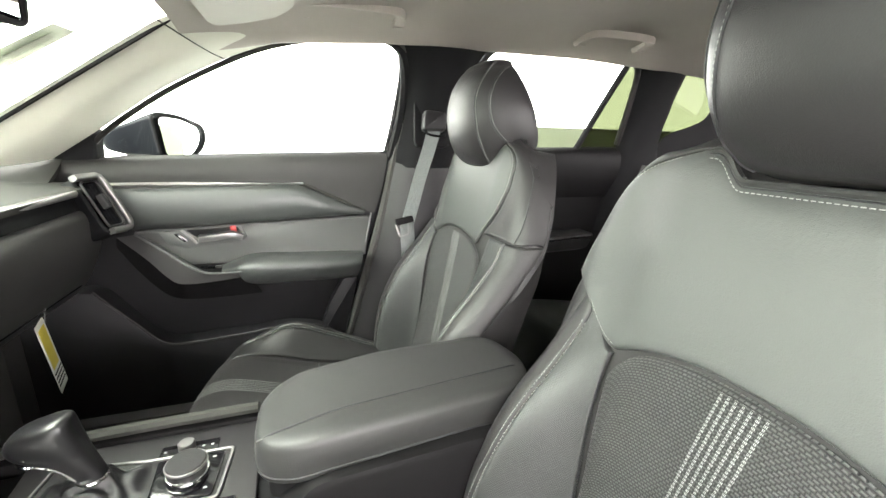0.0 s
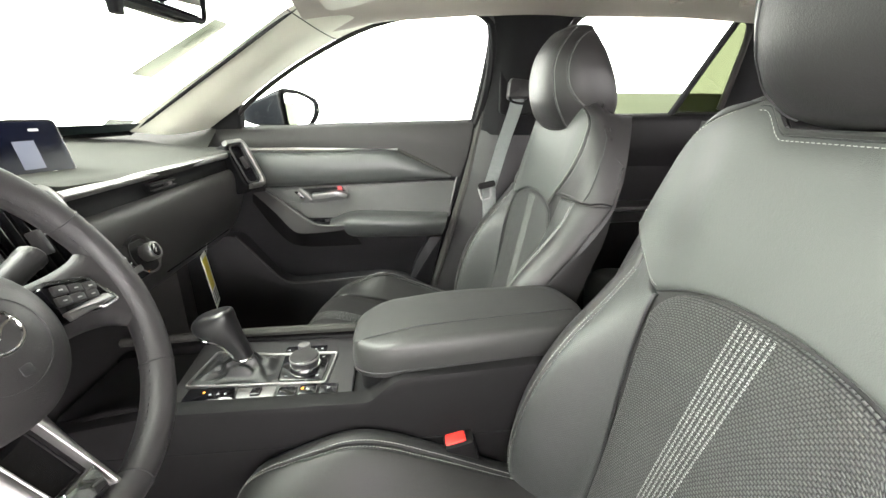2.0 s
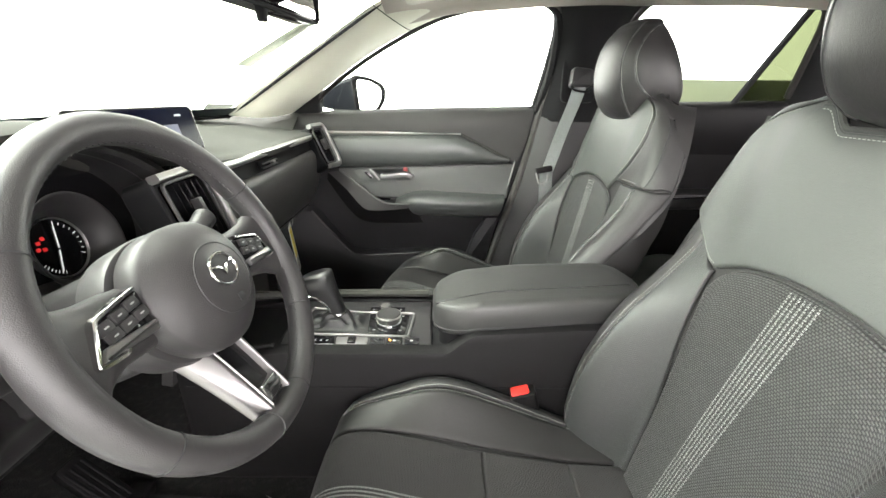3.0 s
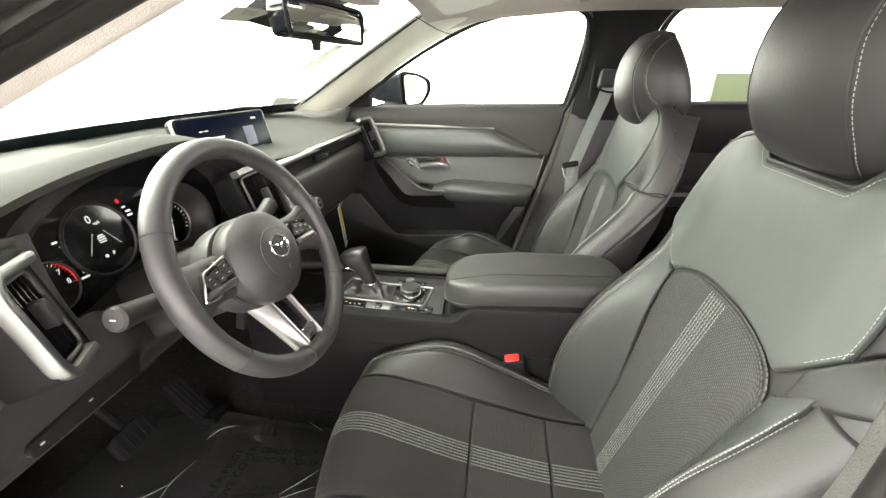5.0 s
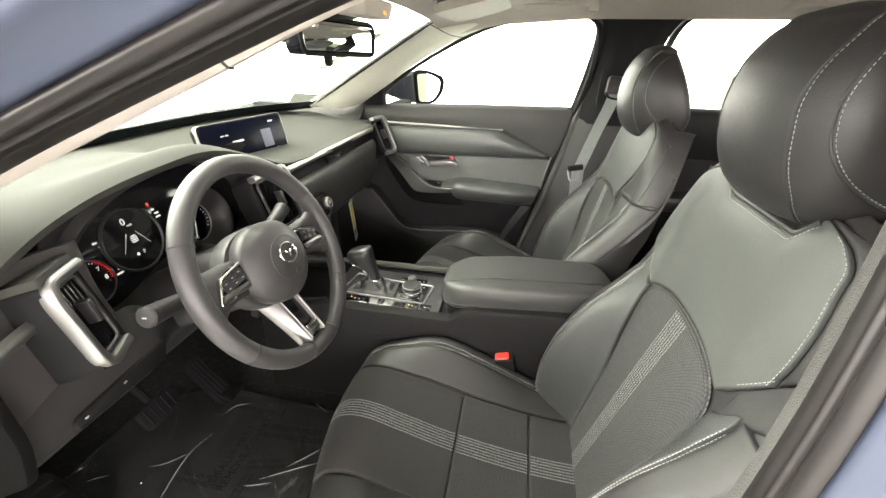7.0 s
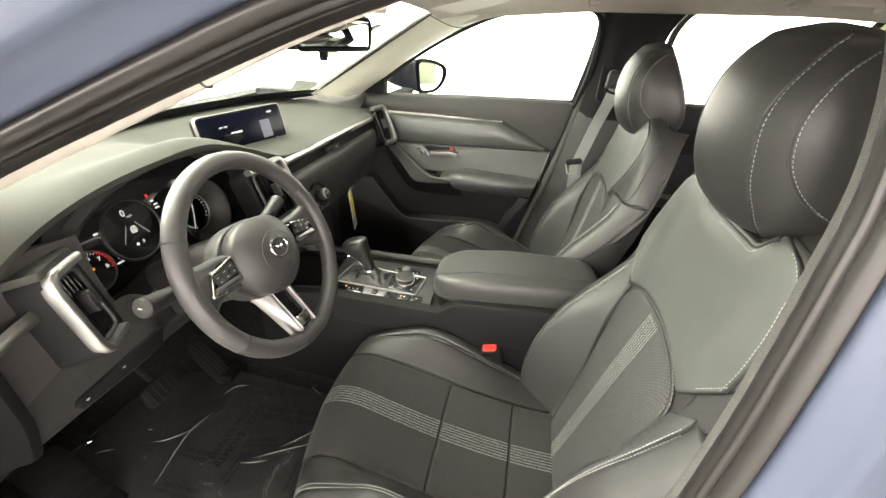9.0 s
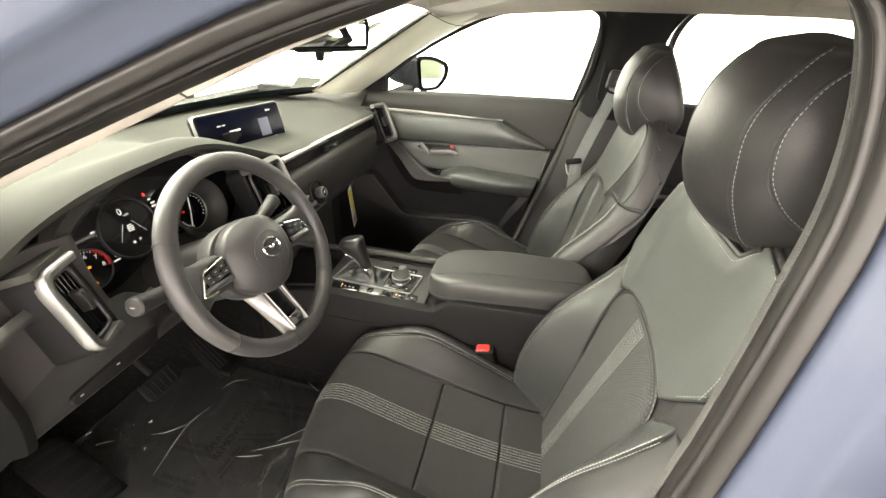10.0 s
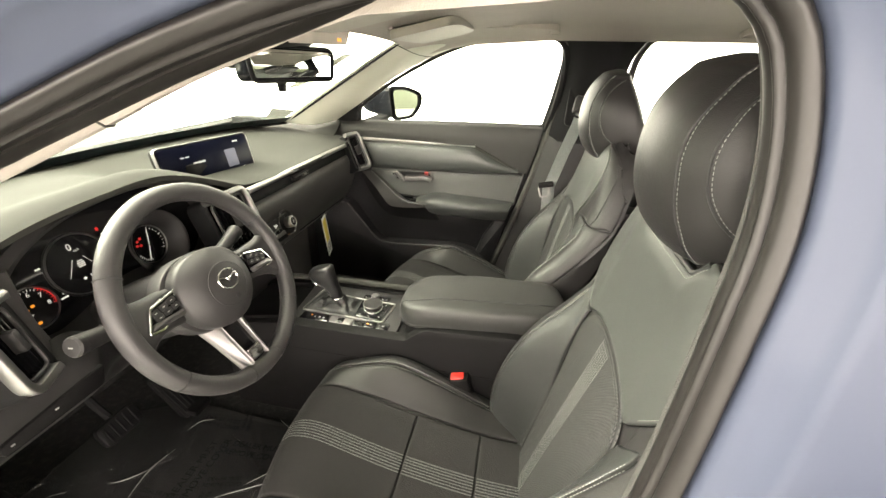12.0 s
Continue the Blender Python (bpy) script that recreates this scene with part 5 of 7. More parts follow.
km = flat @ Matrix.Translation((-0.222, 0.004, 0.003))
part("rotary_dial", turned([(0.0265, 0), (0.0265, 0.006), (0.025, 0.0075), (0.0245, 0.018), (0.0255, 0.0215), (0.0235, 0.024), (0.003, 0.0245)], 40, km), PLASTIC, con, "black rotary command dial")
part("dial_ring", turned([(0.0272, 0.001), (0.0278, 0.005), (0.0268, 0.009), (0.025, 0.0095)], 40, km), CHROME, con, "chrome ring round the dial")
part("dial_ring", turned([(0.0262, 0.0185), (0.0264, 0.0212), (0.0255, 0.0222)], 40, km), SATIN, con)
sm2 = flat @ Matrix.Translation((-0.236, 0.062, 0))
part("volume_plate", slab(rect(0.078, 0.026, 0.003), 0, 0.002, 0.0008, sm2 @ Matrix.Translation((0.004, 0, 0))), PIANO, con)
part("volume_knob", turned([(0.0115, 0), (0.0115, 0.012), (0.010, 0.014), (0.006, 0.0142)], 28, sm2), SATIN_DARK, con, "small silver volume knob")
for x in (-0.028, 0.022, 0.034):
    part("plate_mark", slab(rect(0.004, 0.003, 0.0006), 0.002, 0.0024, 0.0001, sm2 @ Matrix.Translation((x, 0, 0))), KEY_MARK, con)
for x, y in ((-0.25, -0.024), (-0.196, -0.026), (-0.25, 0.032), (-0.194, 0.032)):
    part("plate_mark", slab(rect(0.005, 0.003, 0.0006), 0.003, 0.0034, 0.0001, flat @ Matrix.Translation((x, y, 0))), KEY_MARK, con)
gear = part("gear_indicator", slab(rounded([(-0.400, -0.078), (-0.318, -0.079), (-0.326, -0.047), (-0.400, -0.045)], 0.004, 3), 0, 0.004, 0.0012, flat), PIANO, con, "lit gloss black gear position display")
for j in range(4):
    part("gear_mark", slab(rect(0.004, 0.004, 0.0008), 0.004, 0.0044, 0.0001, flat @ Matrix.Translation((-0.372 + 0.012 * j, -0.064 + (0.006 if j == 0 else 0.0), 0))), AMBER_ICON if j == 0 else KEY_MARK, gear)
part("switch_tray", slab(rounded([(-0.316, -0.079), (-0.258, -0.079), (-0.258, -0.048), (-0.322, -0.047)], 0.004, 3), 0, 0.002, 0.0008, flat), SATIN_DARK, con, "satin switch tray")
part("rocker_switch", slab(rect(0.016, 0.018, 0.002), 0.002, 0.006, 0.0012, flat @ Matrix.Translation((-0.288, -0.063, 0))), PIANO, con)
for j, mt in ((0, PIANO), (1, PIANO), (2, PIANO)):
    c = flat @ Matrix.Translation((-0.238 + 0.034 * j, -0.064, 0))
    key = part("brake_switch", slab(rect(0.030, 0.026, 0.003), 0, 0.003 + (0.001 if j else -0.001), 0.001, c), mt, con, "gloss black parking-brake key")
    if j:
        part("key_mark", slab(rect(0.006, 0.004, 0.001), 0.004, 0.0044, 0.0001, c), KEY_MARK, con)
        if j == 1:
            part("key_lamp", slab(rect(0.004, 0.006, 0.001), 0.004, 0.0044, 0.0001, c @ Matrix.Translation((-0.009, 0.002, 0))), AMBER_ICON, con)
# shifter boot with folds, lever and knob
rings = []
rng = np.random.default_rng(4)
ph = rng.uniform(0, 6, 6)
for t in np.linspace(0, 1, 30):
    a = np.linspace(0, 2 * math.pi, 97)[:-1]
    w = 1 - 0.76 * t ** 0.62
    q = np.stack([np.sign(np.cos(a)) * np.abs(np.cos(a)) ** (0.35 + 0.5 * t) * 0.073 * w, np.sign(np.sin(a)) * np.abs(np.sin(a)) ** (0.35 + 0.5 * t) * 0.046 * w], -1)
    env = math.sin(math.pi * min(t * 1.05, 1)) ** 0.8
    fold = 0.0032 * env * (np.sin(4 * a + 5 * t + ph[0]) + 0.6 * np.sin(7 * a - 8 * t + ph[1]) + 0.9 * np.sin(2 * a + 9 * t + ph[2]))
    q = q * (1 + 0.35 * fold[:, None] / np.linalg.norm(q, axis=1, keepdims=True))
    rings.append(np.c_[q[:, 0] - 0.336 + 0.004 * t, q[:, 1] + 0.01, deck_z + 0.001 + 0.030 * t ** 1.3 + fold])
part("shift_boot", loft(rings), surface("soft_boot_leather", (0.010, 0.010, 0.0103), 0.42, grain=0.0003, size=0.0012), con, "creased black leather shifter boot")
kn = []
for x, z, dx, w, tilt in ((-0.328, 0.790, 0.0160, 0.0140, 0.0), (-0.337, 0.810, 0.0185, 0.0155, 0.10), (-0.347, 0.828, 0.0220, 0.0175, 0.22), (-0.358, 0.843, 0.0285, 0.0205, 0.30), (-0.366, 0.855, 0.0335, 0.0225, 0.32), (-0.369, 0.866, 0.0345, 0.0230, 0.32), (-0.369, 0.875, 0.0320, 0.0212, 0.30), (-0.368, 0.8805, 0.0240, 0.0160, 0.28), (-0.367, 0.8825, 0.0070, 0.0050, 0.25)):
    a = np.linspace(0, 2 * math.pi, 41)[:-1]
    c, s_ = np.cos(a), np.sin(a)
    cx_ = dx * np.sign(c) * np.abs(c) ** 0.62
    kn.append(np.stack([x + cx_, 0.01 + w * np.sign(s_) * np.abs(s_) ** 0.7, z + tilt * cx_], -1))
kn = np.array([cr(np.array(kn)[:, j], 36) for j in range(40)]).transpose(1, 0, 2)
shift = part("shift_knob", loft(kn), surface("smooth_knob_leather", (0.009, 0.009, 0.0093), 0.30, grain=0.00012, size=0.001), con, "rounded black leather shift knob")
part("knob_collar", turned([(0.0175, 0.0), (0.0188, 0.002), (0.0188, 0.004), (0.0175, 0.006)], 28, axes((-0.328, 0.01, 0.789), (1, 0, 0), (0, 1, 0), (-0.4, 0, 1))), CHROME, shift, "chrome collar")
part("knob_trim", tube(cr([(-0.340, -0.0055, 0.800), (-0.352, -0.0080, 0.820), (-0.368, -0.0115, 0.834), (-0.387, -0.0095, 0.838), (-0.3965, 0.01, 0.8385), (-0.387, 0.0295, 0.838), (-0.368, 0.0315, 0.834)], 40), 0.0018, 6), CHROME, shift, "chrome trim line under the grip")
part("release_button", slab(rect(0.018, 0.024, 0.006), 0, 0.004, 0.0015, axes((-0.386, 0.01, 0.838), (0, 1, 0), (-0.6, 0, 0.8), (-0.8, 0, -0.6))), PIANO, shift, "gloss release button")
# armrest lid, sloping a little up to the rear
lid_out = rounded([(-0.128, -0.066), (-0.075, -0.099), (0.26, -0.085), (0.285, -0.02), (0.262, 0.085), (0.08, 0.092), (-0.09, 0.078), (-0.128, 0.03)], 0.045, 7)
rings = []
for d, h in ((0.006, -0.062), (0.0, -0.056), (-0.001, -0.045), (-0.001, -0.030), (0.0005, -0.012), (0.0035, -0.0045), (0.009, -0.0008), (0.04, 0.0)):
    q = inset(lid_out, d)
    rings.append(np.c_[q, 0.868 + h + 0.03 * (q[:, 0] + 0.12) - 0.014 * sstep(0.0, -0.13, q[:, 0])])
rings.pop()
c = lid_out.mean(0)
for f in (0.93, 0.8, 0.6, 0.3, 0.1):
    q = c + (inset(lid_out, 0.013) - c) * f
    rings.append(np.c_[q, 0.8675 + 0.002 * (1 - f) + 0.03 * (q[:, 0] + 0.12) - 0.014 * sstep(0.0, -0.13, q[:, 0])])
lid = part("armrest", loft(rings), ARMREST, con, "padded black leather armrest lid")
xs = np.linspace(-0.122, 0.272, 40)
part("armrest_seam", tube(np.c_[xs, -0.060 + 0.07 * (xs + 0.12), 0.8690 + 0.03 * (xs + 0.12) - 0.014 * sstep(0.0, -0.13, xs) - 0.006 * sstep(-0.1, -0.125, xs) - 0.010 * sstep(0.25, 0.275, xs)], 0.0016, 6), SEAM, lid, "centre seam")
q = inset(lid_out, -0.0012)
part("lid_edge", tube(np.c_[q, 0.868 - 0.049 + 0.03 * (q[:, 0] + 0.12) - 0.014 * sstep(0.0, -0.13, q[:, 0])], 0.0012, 6, True), SEAM, lid)
part("bin", slab(inset(lid_out, 0.012), 0.70, 0.81, 0.004), BLACK, con, "black storage bin under the armrest")


# ---- passenger door ----
door = thing("passenger_door", (-0.2, 0.74, 0.45), "closed black-trimmed passenger door with leatherette insert", "car door")
dmat = axes((0, 0, 0), (1, 0, 0), (0, 0, 1), (0, -1, 0))  # outline in x and z, height towards the cabin


def door_slab(name, pts, y0, y1, material, label="", r=0.012, bevel=0.006, parent=None, dome=0.0):
    """A door panel of that outline from depth y0 to its face at y1."""
    return part(name, slab(rounded(pts, r, 5), -y0, -y1, bevel, dmat, dome), material, parent or door, label)


door_slab("inner_panel", [(-0.98, 0.46), (0.0, 0.46), (0.10, 0.80), (0.185, 1.02), (0.212, 1.17), (-0.62, 1.14), (-0.98, 1.12)], 0.79, 0.728, POCKET, "black hard plastic door card", 0.02)
part("upper_panel", sheet([[(-0.66, 0.735, 1.155), (-0.3, 0.738, 1.172), (0.05, 0.738, 1.183), (0.20, 0.738, 1.186)], [(-0.66, 0.712, 1.148), (-0.3, 0.716, 1.163), (0.05, 0.718, 1.174), (0.203, 0.718, 1.177)], [(-0.66, 0.70, 1.122), (-0.3, 0.704, 1.13), (0.05, 0.706, 1.135), (0.195, 0.708, 1.13)], [(-0.66, 0.706, 1.09), (-0.3, 0.708, 1.095), (0.05, 0.71, 1.07), (0.18, 0.712, 1.06)], [(-0.66, 0.715, 1.05), (-0.3, 0.716, 1.04), (0.05, 0.716, 1.02), (0.16, 0.718, 1.0)]], 24, 40, 0.012, (0, -1, 0.2)), DOOR_TOP, door, "soft black upper door skin")
# leatherette blade under the silver strip
P = []
for x in np.linspace(-0.60, 0.128, 50):
    zt = float(np.interp(x, [-0.6, -0.06, 0.128], [1.088, 1.092, 1.008]))
    zb = float(np.interp(x, [-0.6, -0.2, 0.128], [0.975, 0.985, 1.0]))
    k = np.linspace(0, 1, 16)
    P.append(np.c_[np.full(16, x), 0.704 - 0.022 * np.sin(np.pi * np.clip(k, 0, 1)) ** 0.6 * float(np.interp(x, [-0.6, 0.0, 0.128], [1, 1, 0.1])), zt + (zb - zt) * k])
part("insert_panel", slabbed(np.array(P), 0.02, (0, -1, 0.2)), LEATHER_FINE, door, "smooth black leatherette insert")
P = np.array([[(x, 0.699, 1.0955 + 0.0065 * (1 - max(x + 0.35, 0) / 0.32)), (x, 0.6935, 1.0955), (x, 0.699, 1.0945 - 0.007 * (1 - max(x + 0.35, 0) / 0.32))] for x in np.linspace(-0.58, -0.045, 30)])
part("silver_strip", slabbed(P, 0.004, (0, -1, 0)), BRIGHT_SATIN, door, "slim satin silver strip")
part("blade_edge", tube(cr([(-0.05, 0.703, 1.096), (0.04, 0.705, 1.052), (0.13, 0.708, 1.006)], 14), 0.004, 8), SOFT_DASH, door)
door_slab("centre_panel", [(-0.47, 0.87), (0.13, 0.865), (0.145, 0.992), (-0.2, 0.982), (-0.48, 0.972)], 0.73, 0.716, DOOR_GREY, "dark grained centre panel", 0.008)
# grab recess and armrest
part("armrest", sheet([[(-0.275, 0.712, 0.866), (-0.20, 0.72, 0.892), (-0.08, 0.72, 0.889), (0.04, 0.72, 0.884), (0.118, 0.722, 0.88)], [(-0.275, 0.69, 0.864), (-0.20, 0.66, 0.890), (-0.08, 0.655, 0.887), (0.04, 0.66, 0.882), (0.115, 0.675, 0.878)], [(-0.275, 0.67, 0.858), (-0.20, 0.632, 0.876), (-0.08, 0.628, 0.873), (0.04, 0.634, 0.868), (0.11, 0.655, 0.864)], [(-0.275, 0.67, 0.848), (-0.20, 0.634, 0.848), (-0.08, 0.632, 0.845), (0.04, 0.64, 0.842), (0.105, 0.66, 0.84)], [(-0.275, 0.69, 0.832), (-0.20, 0.66, 0.818), (-0.08, 0.658, 0.815), (0.04, 0.664, 0.812), (0.095, 0.68, 0.81)], [(-0.275, 0.712, 0.826), (-0.20, 0.72, 0.808), (-0.08, 0.72, 0.806), (0.04, 0.72, 0.804), (0.09, 0.722, 0.802)]], 30, 24, 0.01, (0, -1, 0.1)), LEATHER_FINE, door, "padded door armrest")
grip = [cr(r, 40) for r in ([(-0.472, 0.720, 0.965), (-0.413, 0.715, 0.920), (-0.345, 0.712, 0.863), (-0.309, 0.712, 0.846), (-0.244, 0.712, 0.843), (-0.191, 0.712, 0.847)],
                            [(-0.469, 0.690, 0.968), (-0.407, 0.665, 0.928), (-0.337, 0.645, 0.878), (-0.302, 0.640, 0.864), (-0.241, 0.640, 0.860), (-0.190, 0.642, 0.864)],
                            [(-0.510, 0.690, 0.962), (-0.443, 0.662, 0.906), (-0.393, 0.645, 0.853), (-0.367, 0.642, 0.838), (-0.278, 0.642, 0.840), (-0.202, 0.645, 0.848)],
                            [(-0.521, 0.710, 0.932), (-0.474, 0.690, 0.868), (-0.416, 0.680, 0.801), (-0.371, 0.675, 0.784), (-0.270, 0.675, 0.781), (-0.176, 0.675, 0.784)])]
facet = lambda i0, i1: slabbed(np.array([[grip[i][k] + (grip[i + 1][k] - grip[i][k]) * q for i in range(i0, i1) for q in (0.0, 0.08, 0.3, 0.7, 0.92)] + [grip[i1][k]] for k in range(40)]), 0.006, (0, -1, 0))
part("grab_rail", facet(0, 2), GRIP, door, "faceted dark grab rail running into the armrest")
# Downward facet gets a darker plastic that stands for its shade.
part("grab_underside", facet(2, 3), PLASTIC_LOW, door, "underside of the grab rail, painted black for its shade")
# Pale tube paints the highlight on the rail's upper edge.
part("grab_highlight", tube(grip[1] + np.array([0, -0.001, 0.001]), 0.003, 8), DOOR_GREY, door, "lighter tube painting the highlight along the grab rail's edge")
door_slab("grab_base", [(-0.45, 0.88), (-0.38, 0.825), (-0.33, 0.806), (-0.18, 0.806), (-0.18, 0.855), (-0.33, 0.855), (-0.43, 0.91)], 0.73, 0.69, PLASTIC_LOW, "black recess of the grab rail", 0.02, 0.01)
door_slab("window_switch", [(-0.333, 0.864), (-0.197, 0.868), (-0.210, 0.851), (-0.345, 0.848)], 0.718, 0.713, PIANO, "gloss window switch in its slot", 0.004, 0.001)
door_slab("switch_key", [(-0.297, 0.864), (-0.257, 0.865), (-0.260, 0.857), (-0.297, 0.856)], 0.716, 0.709, PLASTIC, "", 0.003, 0.001)
bez = door_slab("handle_bezel", [(-0.427, 0.967), (-0.219, 0.977), (-0.207, 0.943), (-0.223, 0.932), (-0.356, 0.921), (-0.406, 0.929)], 0.72, 0.7125, DOOR_GREY, "grey inner handle bezel", 0.005, 0.002)
door_slab("handle_cup", [(-0.359, 0.970), (-0.230, 0.974), (-0.214, 0.945), (-0.318, 0.936)], 0.72, 0.7105, BLACK, "black hollow behind the handle", 0.004, 0.001, bez)
door_slab("lock_switch", [(-0.388, 0.960), (-0.375, 0.961), (-0.354, 0.938), (-0.367, 0.937)], 0.714, 0.7105, PIANO, "small black lock switch", 0.003, 0.001, bez)
door_slab("lock_mark", [(-0.377, 0.954), (-0.374, 0.954), (-0.366, 0.944), (-0.369, 0.944)], 0.712, 0.7095, KEY_MARK, "", 0.0006, 0.0002, bez)
part("switch_frame", sweep(np.array([(-0.368, 0.709, 0.971), (-0.352, 0.709, 0.954), (-0.334, 0.709, 0.931)]), rect(0.007, 0.004, 0.001), (0, -1, 0)), SATIN, bez, "slanted satin trim bar")
part("door_handle", sweep(cr([(-0.326, 0.703, 0.947), (-0.286, 0.696, 0.951), (-0.244, 0.693, 0.957), (-0.218, 0.702, 0.947)], 20), rounded([(-0.009, -0.010), (0.009, -0.010), (0.009, 0.006), (-0.009, 0.010)], 0.003, 3), (0, 0, 1)), SATIN, bez, "satin silver inner door handle")
door_slab("lock_flag", [(-0.248, 0.978), (-0.233, 0.978), (-0.231, 0.961), (-0.247, 0.961)], 0.712, 0.708, DULL_RED, "dull red unlocked marker", 0.003, 0.001, bez)
# pocket with its lip
door_slab("pocket_panel", [(-0.98, 0.46), (0.0, 0.46), (0.05, 0.60), (-0.02, 0.655), (-0.10, 0.672), (-0.42, 0.655), (-0.46, 0.68), (-0.57, 0.828), (-0.98, 0.82)], 0.735, 0.668, POCKET, "black door pocket front", 0.03, 0.012)
part("pocket_lip", tube(cr([(-0.575, 0.669, 0.826), (-0.50, 0.668, 0.736), (-0.44, 0.667, 0.668), (-0.40, 0.667, 0.657), (-0.25, 0.667, 0.664), (-0.10, 0.667, 0.674), (-0.02, 0.669, 0.66), (0.05, 0.674, 0.61)], 60), 0.004, 8), PLASTIC, door, "rounded lip of the door pocket")
door_slab("pocket_end", [(-0.03, 0.60), (0.055, 0.60), (0.10, 0.798), (0.055, 0.798), (0.01, 0.72)], 0.735, 0.70, POCKET, "", 0.01)
part("edge_strip", tube(cr([(0.15, 0.716, 1.0), (0.135, 0.718, 0.93), (0.118, 0.72, 0.87)], 8), 0.003, 6), SATIN, door, "thin bright edge at the door's rear")

# door window frame and sail
WIN = [(-0.565, 1.165), (-0.50, 1.228), (-0.36, 1.322), (-0.215, 1.398), (-0.10, 1.444), (0.055, 1.476), (0.17, 1.482), (0.225, 1.465), (0.238, 1.42), (0.232, 1.35), (0.215, 1.25), (0.198, 1.172)]
lean = lambda z: 0.742 - 0.25 * max(z - 1.15, 0)
w3 = cr([(x, lean(z), z) for x, z in WIN], 90)
part("window_seal", tube(w3, 0.007, 8), RUBBER, door, "black rubber window seal")
part("sill_seal", tube([(-0.53, 0.742, 1.158), (-0.2, 0.742, 1.172), (0.2, 0.742, 1.182)], 0.005, 8), RUBBER, door)
pane = np.array([[(x, lean(z) + 0.004, z) for z in np.linspace(1.14, float(np.interp(x, [p[0] for p in WIN[:8]], [p[1] for p in WIN[:8]])) + 0.004, 10)] for x in np.linspace(-0.555, 0.224, 24)])
glass_1 = part("window_pane", slabbed(pane, 0.003, (0, 1, 0)), CLEAR, door, "clear side window glass")
glass_1.visible_shadow = False
part("sail", slab(rounded([(-0.80, 1.08), (-0.532, 1.12), (-0.524, 1.236), (-0.56, 1.212), (-0.66, 1.168), (-0.80, 1.14)], 0.01, 3), -0.765, -0.722, 0.004, dmat), BLACK, door, "black mirror sail")
part("sail_foot", sheet([[(-0.92, 0.625, 1.128), (-0.75, 0.625, 1.118), (-0.60, 0.625, 1.102)], [(-0.92, 0.69, 1.155), (-0.75, 0.69, 1.152), (-0.60, 0.69, 1.138)], [(-0.92, 0.745, 1.185), (-0.75, 0.745, 1.18), (-0.60, 0.735, 1.165)]], 16, 16, 0.01, (0, -0.5, 1)), SOFT_DASH, door, "dark trim at the foot of the mirror sail")
part("sill_corner", box((0.207, 0.738, 1.166), (0.05, 0.034, 0.04), 0.006), BLACK, door)
# outside mirror
mir = thing("wing_mirror", (-0.42, 0.95, 1.15), "dark glossy wing mirror on the passenger door", "wing mirror")
mn, mr, mc = np.array([0.866, -0.5, 0.0]), np.array([0.5, 0.866, 0.0]), np.array([-0.402, 0.955, 1.214])
rings = []
for d, w, h, side, up in ((0.195, 0.010, 0.008, -0.066, -0.020), (0.175, 0.040, 0.023, -0.056, -0.018), (0.13, 0.068, 0.040, -0.032, -0.014), (0.07, 0.086, 0.055, -0.008, -0.006), (0.02, 0.098, 0.066, 0.003, 0.0), (-0.004, 0.100, 0.066, 0.004, 0.0)):
    u, v = rounded([(-0.98, 1.0), (0.05, 0.93), (1.0, 0.5), (0.96, -0.3), (0.4, -1.0), (-0.78, -1.0)], 0.34, 8).T * np.array([[w], [h]])
    rings.append(mc - mn * d + np.outer(u + side, mr) + np.outer(v + up, (0, 0, 1)))
rings = np.array([cr(np.array(rings)[:, j], 24) for j in range(48)]).transpose(1, 0, 2)
part("shell", loft(rings), surface("dark_mirror_paint", (0.004, 0.0045, 0.006), 0.35, spec=0.05), mir, "dark gloss mirror shell")
part("rim", tube(rings[-1], 0.006, 8, True, (1, 0, 0)), BLACK, mir)
mglass = (rings[-1] - rings[-1].mean(0)) * np.array([0.80, 0.80, 0.86]) + rings[-1].mean(0) - mr * 0.012
mglass = mglass - np.outer((mglass - mglass.mean(0)) @ mr, mn) * 0.055 + mn * 0.004
part("mirror_pane", loft([mglass + mn * 0.003, mglass + mn * 0.006]), MIRROR, mir, "silver mirror glass")
part("arm", box((-0.49, 0.84, 1.152), (0.07, 0.16, 0.022), 0.01), BLACK, mir, "black mirror arm")

# ---- pillars, roof and glass ----
shell = thing("roof_and_pillars", (0.4, 0, 1.45), "pale headliner with cream and black pillar trims", "car roof")
P = []
for x in np.linspace(-0.27, 1.6, 30):
    zc = float(np.interp(x, [-0.27, -0.1, 0.2, 0.8, 1.3, 1.6], [1.455, 1.498, 1.522, 1.53, 1.51, 1.47]))
    P.append(cr([(x, -0.60, zc - 0.06), (x, -0.55, zc - 0.026), (x, -0.40, zc - 0.004), (x, 0, zc + 0.008), (x, 0.40, zc - 0.004), (x, 0.55, zc - 0.028), (x, 0.60, zc - 0.046), (x, 0.652, zc - 0.034)], 44))
part("headliner", slabbed(np.array(P), -0.012, (0, 0, -1)), HEADLINER, shell, "pale woven headliner")
